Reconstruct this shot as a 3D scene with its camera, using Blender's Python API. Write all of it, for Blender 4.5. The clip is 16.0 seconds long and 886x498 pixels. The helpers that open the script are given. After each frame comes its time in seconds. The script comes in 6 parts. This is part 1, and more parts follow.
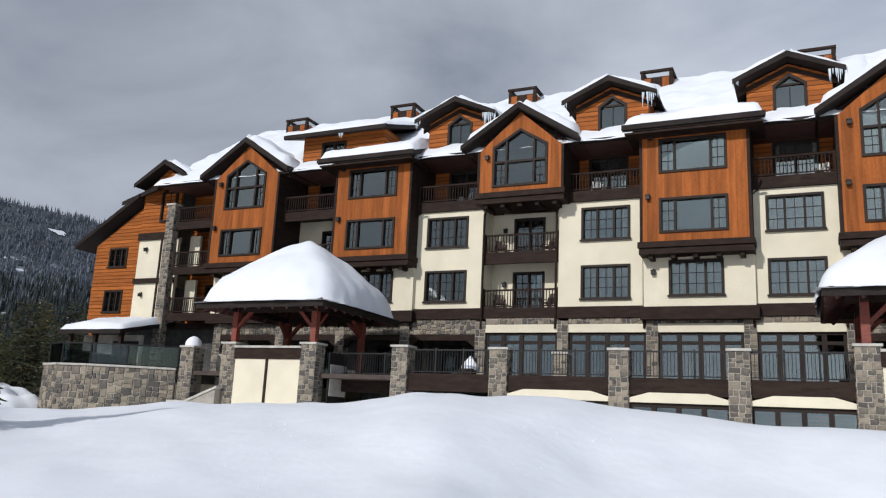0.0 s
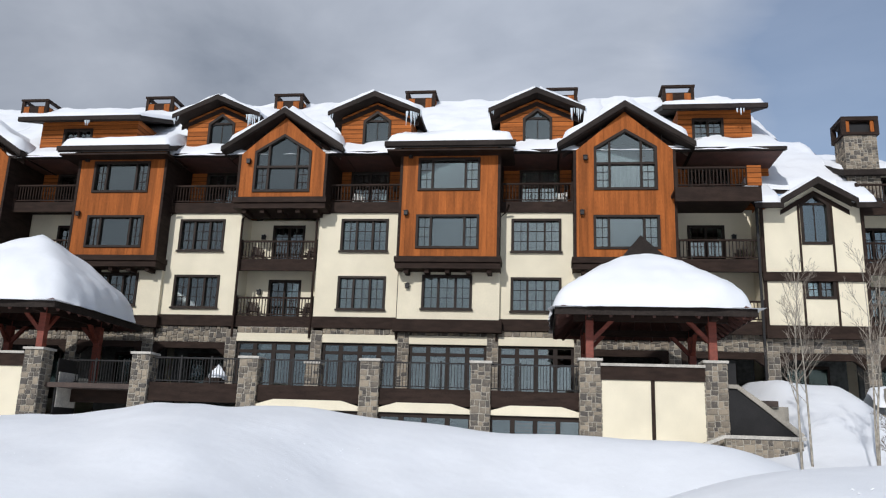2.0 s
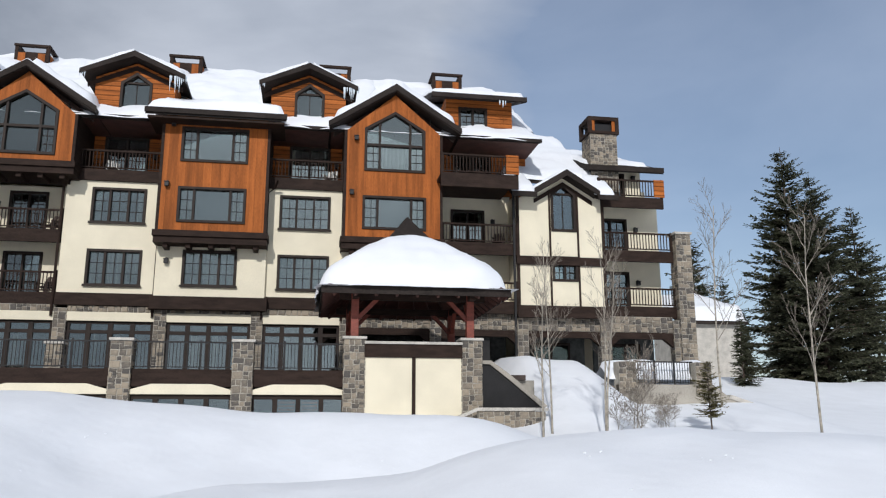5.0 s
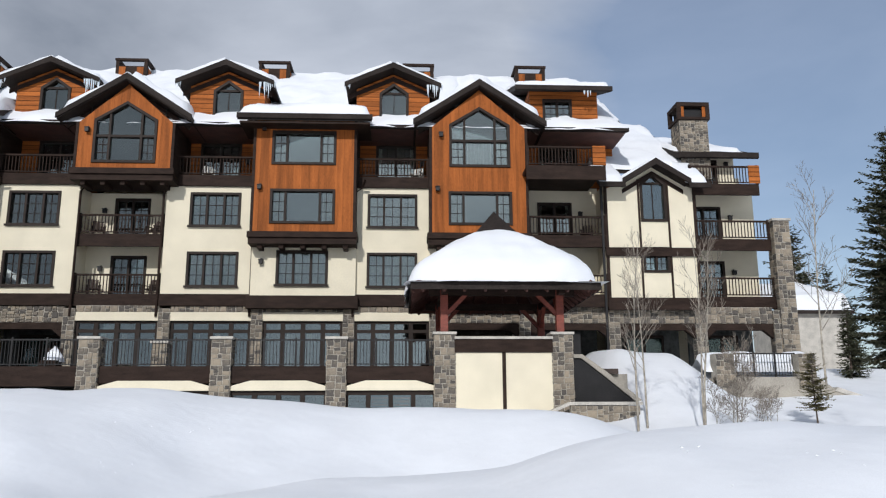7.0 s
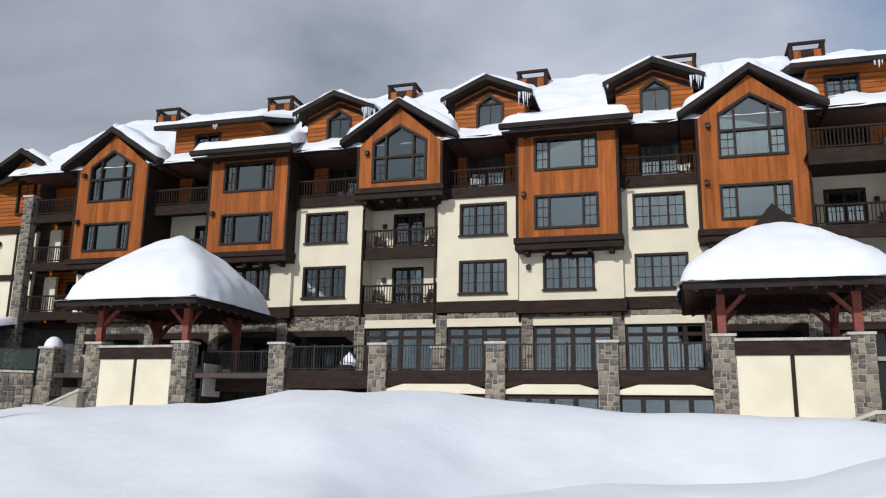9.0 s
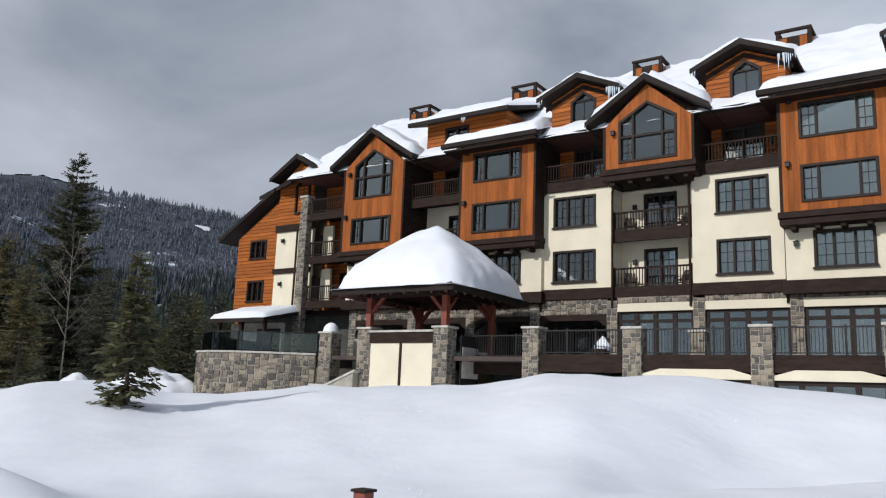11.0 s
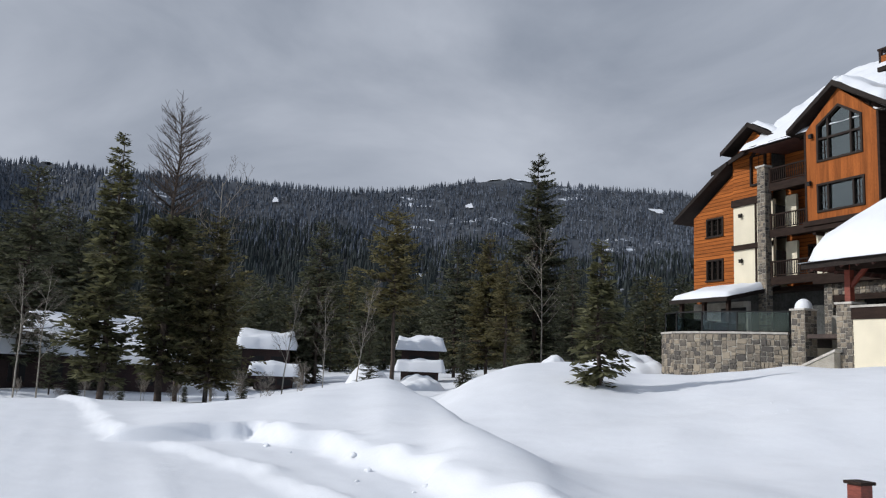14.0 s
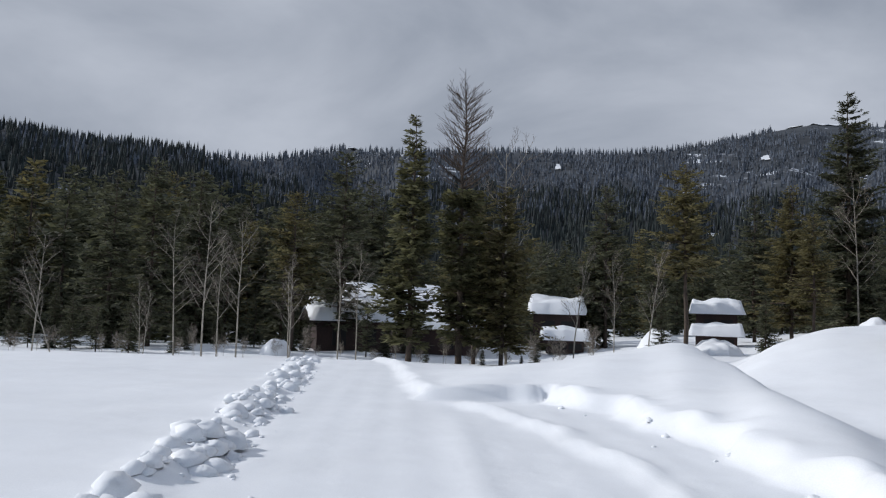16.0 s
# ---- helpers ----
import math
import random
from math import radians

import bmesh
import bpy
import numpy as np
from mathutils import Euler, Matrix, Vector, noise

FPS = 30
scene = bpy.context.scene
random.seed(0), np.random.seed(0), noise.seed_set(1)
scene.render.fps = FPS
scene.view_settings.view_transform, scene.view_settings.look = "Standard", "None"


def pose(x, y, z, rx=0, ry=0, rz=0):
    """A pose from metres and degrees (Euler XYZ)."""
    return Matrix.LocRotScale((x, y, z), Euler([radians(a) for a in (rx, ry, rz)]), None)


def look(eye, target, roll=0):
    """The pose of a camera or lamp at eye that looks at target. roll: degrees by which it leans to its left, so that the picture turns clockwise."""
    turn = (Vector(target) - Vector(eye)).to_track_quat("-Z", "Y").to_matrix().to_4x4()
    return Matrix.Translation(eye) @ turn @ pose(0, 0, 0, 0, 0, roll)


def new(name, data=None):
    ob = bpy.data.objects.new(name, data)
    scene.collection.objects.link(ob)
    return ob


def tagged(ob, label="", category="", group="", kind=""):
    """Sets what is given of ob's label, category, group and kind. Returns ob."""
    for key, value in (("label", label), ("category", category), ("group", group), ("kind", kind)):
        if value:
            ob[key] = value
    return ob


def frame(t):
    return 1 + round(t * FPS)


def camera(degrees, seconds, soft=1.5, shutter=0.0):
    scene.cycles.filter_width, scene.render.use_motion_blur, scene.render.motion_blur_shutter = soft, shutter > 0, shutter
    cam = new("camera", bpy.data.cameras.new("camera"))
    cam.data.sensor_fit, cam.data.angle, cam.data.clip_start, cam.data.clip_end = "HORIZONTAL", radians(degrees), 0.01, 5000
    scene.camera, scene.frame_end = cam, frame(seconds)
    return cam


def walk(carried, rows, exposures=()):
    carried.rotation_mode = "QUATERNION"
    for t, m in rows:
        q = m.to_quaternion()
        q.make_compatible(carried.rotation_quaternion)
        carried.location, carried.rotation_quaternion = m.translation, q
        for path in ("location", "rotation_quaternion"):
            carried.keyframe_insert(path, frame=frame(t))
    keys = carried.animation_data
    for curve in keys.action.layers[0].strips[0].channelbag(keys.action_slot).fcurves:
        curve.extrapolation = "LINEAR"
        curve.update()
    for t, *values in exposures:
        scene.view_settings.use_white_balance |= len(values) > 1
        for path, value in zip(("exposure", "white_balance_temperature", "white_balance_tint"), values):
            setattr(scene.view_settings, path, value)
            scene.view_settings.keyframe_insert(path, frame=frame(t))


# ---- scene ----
cam = camera(58.2, 16.0, soft=1.2)
PATH = (  # seconds, yaw, pitch, roll
    (0, 24.58, 12.24, -2.71),
    (0.5, 20.14, 12.56, -2.54),
    (1, 14.7, 13.0, -2.33),
    (1.5, 10.43, 13.31, -2.03),
    (2, 7.05, 13.65, -1.92),
    (2.5, 3.58, 13.9, -1.62),
    (3, 0.14, 13.67, -1.14),
    (3.5, -3.54, 13.07, -0.46),
    (4, -6.52, 12.62, 0.01),
    (4.2, -7.5, 12.52, 0.04),
    (5.25, -9.6, 12.36, 0.08),
    (6.3, -7.0, 12.22, 0.1),
    (6.5, -6.2, 12.18, 0.11),
    (7, -3.04, 12.03, 0.25),
    (7.5, 2.01, 11.96, -0.06),
    (8, 6.69, 11.89, -0.38),
    (8.5, 11.54, 11.97, -0.59),
    (9, 16.09, 12.19, -0.95),
    (11.5, 38.84, 9.93, -2.34),
    (12, 43.75, 9.51, -2.28),
    (12.5, 48.0, 9.42, -2.11),
    (13, 52.69, 9.11, -2.02),
    (13.5, 59.36, 8.72, -1.77),
    (14, 66.37, 7.9, -2.32),
    (14.5, 72.23, 6.46, -2.91),
    (15, 77.18, 5.48, -2.54),
    (15.5, 82.6, 5.02, -2.04),
    (16, 86.89, 4.65, -1.81),
)
EYE_HEIGHT = 1.6
# The camera stands still while it turns.
walk(cam, [(t, pose(0, 0, EYE_HEIGHT, 90 + pitch, roll, yaw)) for t, yaw, pitch, roll in PATH],
     exposures=((0.0, -0.04, 6150, 11), (16.0, -0.04, 6150, 11)))

# ---- light ----
SUN = Vector((-0.22, -0.84, 0.50)).normalized()
sun = new("sun", bpy.data.lights.new("sun", "SUN"))
sun.data.energy, sun.data.angle, sun.data.color = 2.9, radians(1.2), (1.0, 0.965, 0.91)
sun.matrix_world = look(SUN * 80, (0, 0, 0))

world = bpy.data.worlds.new("world")
scene.world = world
world.use_nodes = True
wn, wl = world.node_tree.nodes, world.node_tree.links
wn.clear()


def wnode(kind, **values):
    n = wn.new(kind)
    for k, v in values.items():
        n.inputs[k].default_value = v
    return n


w_out, w_bg = wn.new("ShaderNodeOutputWorld"), wn.new("ShaderNodeBackground")
w_sky = wn.new("ShaderNodeTexSky")
w_sky.sky_type, w_sky.sun_disc = "NISHITA", False
w_sky.sun_elevation, w_sky.sun_rotation = math.asin(SUN.z), math.atan2(SUN.x, SUN.y)
w_gain = wn.new("ShaderNodeVectorMath")
w_gain.operation = "SCALE"
w_gain.inputs["Scale"].default_value = 0.105
wl.new(w_sky.outputs[0], w_gain.inputs[0])
# A broken layer of cloud: thick in most of the sky, thin to the east.
w_co = wn.new("ShaderNodeTexCoord")
w_map = wn.new("ShaderNodeMapping")
w_map.inputs["Scale"].default_value = (1.0, 1.0, 2.2)
wl.new(w_co.outputs["Generated"], w_map.inputs[0])
w_n1 = wnode("ShaderNodeTexNoise", Scale=2.1, Detail=7.0, Roughness=0.52, Distortion=0.4)
w_n2 = wnode("ShaderNodeTexNoise", Scale=1.6, Detail=6.0, Roughness=0.5, Distortion=0.6)
for n in (w_n1, w_n2):
    wl.new(w_map.outputs[0], n.inputs["Vector"])
w_tone = wn.new("ShaderNodeValToRGB")
w_tone.color_ramp.elements[0].position, w_tone.color_ramp.elements[0].color = 0.30, (0.25, 0.28, 0.33, 1)
w_tone.color_ramp.elements[1].position, w_tone.color_ramp.elements[1].color = 0.72, (0.56, 0.585, 0.63, 1)
wl.new(w_n1.outputs[0], w_tone.inputs[0])
w_sep = wn.new("ShaderNodeSeparateXYZ")
wl.new(w_co.outputs["Generated"], w_sep.inputs[0])
w_east = wnode("ShaderNodeMapRange", **{"From Min": 0.05, "From Max": 0.30, "To Min": 0.62, "To Max": -0.18})
wl.new(w_sep.outputs[0], w_east.inputs[0])
w_add = wn.new("ShaderNodeMath")
wl.new(w_n2.outputs[0], w_add.inputs[0])
wl.new(w_east.outputs[0], w_add.inputs[1])
w_cover = wnode("ShaderNodeMapRange", **{"From Min": 0.52, "From Max": 0.85, "To Min": 0.3, "To Max": 1.0})
wl.new(w_add.outputs[0], w_cover.inputs[0])
w_mix = wn.new("ShaderNodeMix")
w_mix.data_type = "RGBA"
wl.new(w_cover.outputs[0], w_mix.inputs["Factor"])
wl.new(w_gain.outputs[0], w_mix.inputs["A"])
# the cloud is brighter towards its thin eastern edge
w_edge = wnode("ShaderNodeMapRange", **{"From Min": -0.45, "From Max": 0.08, "To Min": 1.0, "To Max": 1.32})
w_edge.interpolation_type = "SMOOTHSTEP"
wl.new(w_sep.outputs[0], w_edge.inputs[0])
w_lit = wn.new("ShaderNodeVectorMath")
w_lit.operation = "SCALE"
wl.new(w_tone.outputs[0], w_lit.inputs[0])
wl.new(w_edge.outputs[0], w_lit.inputs["Scale"])
wl.new(w_lit.outputs[0], w_mix.inputs["B"])
wl.new(w_mix.outputs["Result"], w_bg.inputs[0])
wl.new(w_bg.outputs[0], w_out.inputs[0])


# ---- materials ----
def surface(name, base, rough=0.7, spread=0.25, fine=25.0, coarse=2.0, bump=0.25, island=0.0, tint=None, metal=0.0, stretch=(1, 1, 1), spec=0.5):
    """A weathered surface: base colour varied at two scales, with fine relief."""
    m = bpy.data.materials.new(name)
    m.use_nodes = True
    n, l = m.node_tree.nodes, m.node_tree.links
    b = n["Principled BSDF"]
    b.inputs["Roughness"].default_value, b.inputs["Metallic"].default_value = rough, metal
    b.inputs["Specular IOR Level"].default_value = spec
    co, mp = n.new("ShaderNodeTexCoord"), n.new("ShaderNodeMapping")
    mp.inputs["Scale"].default_value = stretch
    l.new(co.outputs["Object"], mp.inputs[0])
    t1, t2 = n.new("ShaderNodeTexNoise"), n.new("ShaderNodeTexNoise")
    t1.inputs["Scale"].default_value, t1.inputs["Detail"].default_value = fine, 4
    t2.inputs["Scale"].default_value, t2.inputs["Detail"].default_value = coarse, 3
    for t in (t1, t2):
        l.new(mp.outputs[0], t.inputs["Vector"])
    add = n.new("ShaderNodeMath")
    add.operation = "ADD"
    l.new(t1.outputs[0], add.inputs[0])
    l.new(t2.outputs[0], add.inputs[1])
    last = add.outputs[0]
    if island:
        rnd = n.new("ShaderNodeObjectInfo")
        geo = n.new("ShaderNodeNewGeometry")
        both = n.new("ShaderNodeMath")
        both.operation = "ADD"
        l.new(rnd.outputs["Random"], both.inputs[0])
        l.new(geo.outputs["Random Per Island"], both.inputs[1])
        frac = n.new("ShaderNodeMath")
        frac.operation = "FRACT"
        l.new(both.outputs[0], frac.inputs[0])
        ma = n.new("ShaderNodeMath")
        ma.operation = "MULTIPLY_ADD"
        ma.inputs[1].default_value = island
        l.new(frac.outputs[0], ma.inputs[0])
        l.new(last, ma.inputs[2])
        last = ma.outputs[0]
    ramp = n.new("ShaderNodeValToRGB")
    e = ramp.color_ramp.elements
    lo = tint or tuple(c * (1 - spread) for c in base)
    hi = tuple(min(c * (1 + spread), 0.95) for c in base)
    e[0].position, e[0].color = 0.25, (*lo, 1)
    e[1].position, e[1].color = 0.78, (*hi, 1)
    mr = n.new("ShaderNodeMapRange")
    mr.inputs["From Min"].default_value, mr.inputs["From Max"].default_value = 0.6, 1.4 + island
    l.new(last, mr.inputs[0])
    l.new(mr.outputs[0], ramp.inputs[0])
    l.new(ramp.outputs[0], b.inputs["Base Color"])
    if bump:
        bu = n.new("ShaderNodeBump")
        bu.inputs["Strength"].default_value, bu.inputs["Distance"].default_value = bump, 0.02
        l.new(t1.outputs[0], bu.inputs["Height"])
        l.new(bu.outputs[0], b.inputs["Normal"])
    return m


def boarded(name, base, axis, pitch, gap=0.12, dark=0.45):
    """Boards laid side by side along one axis, each with its own shade, and a groove between them darkened in the
    colour.
    """
    m = surface(name, base, 0.68, 0.28, 14.0, 1.1, 0.15, spec=0.15, stretch=(5, 5, 0.45) if axis == "X" else (0.6, 0.6, 8))
    n, l = m.node_tree.nodes, m.node_tree.links
    b = n["Principled BSDF"]
    ramp = b.inputs["Base Color"].links[0].from_socket
    co, sep = n.new("ShaderNodeTexCoord"), n.new("ShaderNodeSeparateXYZ")
    l.new(co.outputs["Object"], sep.inputs[0])
    div = n.new("ShaderNodeMath")
    div.operation = "DIVIDE"
    div.inputs[1].default_value = pitch
    l.new(sep.outputs[axis], div.inputs[0])
    fr, fl = n.new("ShaderNodeMath"), n.new("ShaderNodeMath")
    fr.operation, fl.operation = "FRACT", "FLOOR"
    l.new(div.outputs[0], fr.inputs[0])
    l.new(div.outputs[0], fl.inputs[0])
    wnz = n.new("ShaderNodeTexWhiteNoise")
    wnz.noise_dimensions = "1D"
    l.new(fl.outputs[0], wnz.inputs["W"])
    shade = n.new("ShaderNodeMapRange")
    shade.inputs["To Min"].default_value, shade.inputs["To Max"].default_value = 0.8, 1.18
    l.new(wnz.outputs["Value"], shade.inputs[0])
    # joint darkened in colour, fading over gap; on log siding this is its shadow
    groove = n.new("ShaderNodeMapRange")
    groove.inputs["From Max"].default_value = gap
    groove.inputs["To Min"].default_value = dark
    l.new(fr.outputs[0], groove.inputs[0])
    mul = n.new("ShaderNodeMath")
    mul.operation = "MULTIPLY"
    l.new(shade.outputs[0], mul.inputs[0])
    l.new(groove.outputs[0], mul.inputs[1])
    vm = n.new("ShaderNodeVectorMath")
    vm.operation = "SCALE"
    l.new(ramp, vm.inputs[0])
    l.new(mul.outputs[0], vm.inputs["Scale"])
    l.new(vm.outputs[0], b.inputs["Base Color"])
    bu = n.new("ShaderNodeBump")
    bu.inputs["Strength"].default_value, bu.inputs["Distance"].default_value = 0.5, 0.03
    l.new(groove.outputs[0], bu.inputs["Height"])
    l.new(bu.outputs[0], b.inputs["Normal"])
    return m


def glass_pane(name, ior=2.8, tone=(0.86, 0.88, 0.86), rough=0.015):
    m = bpy.data.materials.new(name)
    m.use_nodes = True
    n, l = m.node_tree.nodes, m.node_tree.links
    n.remove(n["Principled BSDF"])
    tr, gl, mx, fr = (n.new("ShaderNode" + k) for k in ("BsdfTransparent", "BsdfGlossy", "MixShader", "Fresnel"))
    tr.inputs[0].default_value = (*tone, 1)
    gl.inputs["Color"].default_value = (0.9, 1.0, 0.97, 1)
    gl.inputs["Roughness"].default_value = rough
    fr.inputs["IOR"].default_value = ior
    l.new(fr.outputs[0], mx.inputs[0])
    l.new(tr.outputs[0], mx.inputs[1])
    l.new(gl.outputs[0], mx.inputs[2])
    l.new(mx.outputs[0], n["Material Output"].inputs[0])
    return m


def snow_surface(name, coarse=0.9):
    m = surface(name, (0.80, 0.812, 0.832), 0.6, 0.035, 60.0, coarse, 0.12, spec=0.25)
    b = m.node_tree.nodes["Principled BSDF"]
    b.inputs["Subsurface Weight"].default_value = 0.0
    n, l = m.node_tree.nodes, m.node_tree.links
    co = n.new("ShaderNodeTexCoord")
    t = n.new("ShaderNodeTexNoise")
    t.inputs["Scale"].default_value, t.inputs["Detail"].default_value, t.inputs["Roughness"].default_value = 2.6, 8, 0.6
    l.new(co.outputs["Object"], t.inputs["Vector"])
    bu = n.new("ShaderNodeBump")
    bu.inputs["Strength"].default_value, bu.inputs["Distance"].default_value = 0.2, 0.05
    l.new(t.outputs[0], bu.inputs["Height"])
    t3, bu3 = n.new("ShaderNodeTexNoise"), n.new("ShaderNodeBump")
    t3.inputs["Scale"].default_value, t3.inputs["Detail"].default_value = 0.55, 3
    bu3.inputs["Strength"].default_value, bu3.inputs["Distance"].default_value = 0.2, 0.3
    l.new(co.outputs["Object"], t3.inputs["Vector"])
    l.new(t3.outputs[0], bu3.inputs["Height"])
    l.new(bu3.outputs[0], bu.inputs["Normal"])
    old = b.inputs["Normal"].links[0].from_node
    l.new(bu.outputs[0], old.inputs["Normal"])
    return m


SNOW = snow_surface("snow")
STUCCO = surface("cream_stucco", (0.73, 0.66, 0.50), 0.9, 0.07, 30, 0.8, 0.2)
TRIM = surface("dark_brown_timber", (0.029, 0.018, 0.0135), 0.7, 0.35, 18, 1.5, 0.2, stretch=(1, 1, 4), spec=0.12)
FRAME = surface("dark_brown_window_frame", (0.024, 0.016, 0.012), 0.6, 0.25, 20, 2, 0.05, spec=0.2)
SIDING_V = boarded("orange_stained_boards", (0.305, 0.09, 0.019), "X", 0.42, 0.05, 0.6)
# the broad dark fade puts the shadow under each log into the colour
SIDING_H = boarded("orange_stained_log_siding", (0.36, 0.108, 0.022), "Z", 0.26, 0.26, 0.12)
FLASHING = surface("dark_roof_edge", (0.027, 0.021, 0.018), 0.7, 0.3, 12, 1, 0.1, spec=0.12)
STONE = surface("grey_tan_stone", (0.215, 0.178, 0.13), 0.85, 0.5, 9, 1.7, 0.7, island=1.5, tint=(0.085, 0.075, 0.065))
MORTAR = surface("stone_mortar", (0.36, 0.33, 0.275), 0.95, 0.25, 30, 2, 0.4)
CAPSTONE = surface("pale_cap_stone", (0.46, 0.43, 0.38), 0.85, 0.2, 18, 2, 0.3)
REDWOOD = surface("red_stained_timber", (0.20, 0.045, 0.026), 0.6, 0.25, 16, 2, 0.2, stretch=(1, 1, 4))
SOFFIT = surface("red_brown_soffit", (0.085, 0.034, 0.024), 0.7, 0.3, 14, 2, 0.2)
IRON = surface("black_metal", (0.014, 0.013, 0.013), 0.5, 0.3, 20, 2, 0.05, spec=0.3)
# the shade inside rooms and recesses is put into this dark colour
ROOM_SHADE = surface("room_shade_tone", (0.06, 0.062, 0.058), 0.9, 0.4, 6, 1.2, 0.0)
CURTAIN = surface("pale_curtain", (0.66, 0.65, 0.60), 0.9, 0.15, 8, 2, 0.1)
GLASS = glass_pane("window_glass")
CLEARGLASS = glass_pane("clear_glass_panel", 1.5, (0.8, 0.88, 0.9))
ICE = surface("icicle_ice", (0.62, 0.68, 0.72), 0.15, 0.1, 10, 2, 0.1)
CONCRETE = surface("tan_concrete", (0.34, 0.31, 0.26), 0.9, 0.2, 20, 1, 0.3)
DECK = surface("deck_boards", (0.055, 0.036, 0.028), 0.7, 0.3, 16, 2, 0.2)
BARK = surface("dark_bark", (0.075, 0.055, 0.042), 0.95, 0.4, 14, 2, 0.6)
TWIG = surface("grey_brown_twigs", (0.19, 0.16, 0.13), 0.9, 0.35, 9, 2, 0.2)
PALEBARK = surface("pale_aspen_bark", (0.33, 0.295, 0.24), 0.85, 0.4, 9, 2, 0.3)


def foliage(name, base):
    """Needles: part of the light passes through them."""
    m = surface(name, base, 0.8, 0.45, 7, 0.6, 0.0, island=0.9)
    n, l = m.node_tree.nodes, m.node_tree.links
    ramp = n["Principled BSDF"].inputs["Base Color"].links[0].from_socket
    tr, mx = n.new("ShaderNodeBsdfTranslucent"), n.new("ShaderNodeMixShader")
    mx.inputs[0].default_value = 0.4
    l.new(ramp, tr.inputs[0])
    l.new(n["Principled BSDF"].outputs[0], mx.inputs[1])
    l.new(tr.outputs[0], mx.inputs[2])
    l.new(mx.outputs[0], n["Material Output"].inputs[0])
    return m


NEEDLES = foliage("green_needles", (0.125, 0.122, 0.058))
NEEDLES_DARK = foliage("dark_green_needles", (0.098, 0.102, 0.06))
NEEDLES_BROWN = foliage("yellow_green_needles", (0.155, 0.136, 0.06))
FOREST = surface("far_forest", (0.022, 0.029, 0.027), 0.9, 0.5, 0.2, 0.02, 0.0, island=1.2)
# blue-grey for snow dust, with the distance haze mixed into the colour
FROSTED_HAZY = surface("frosted_hazy_far_forest", (0.10, 0.113, 0.138), 0.9, 0.5, 0.2, 0.02, 0.0, island=1.2, tint=(0.036, 0.043, 0.052))
REDWALL = surface("dark_red_cabin_wall", (0.035, 0.018, 0.015), 0.8, 0.3, 10, 1, 0.2)


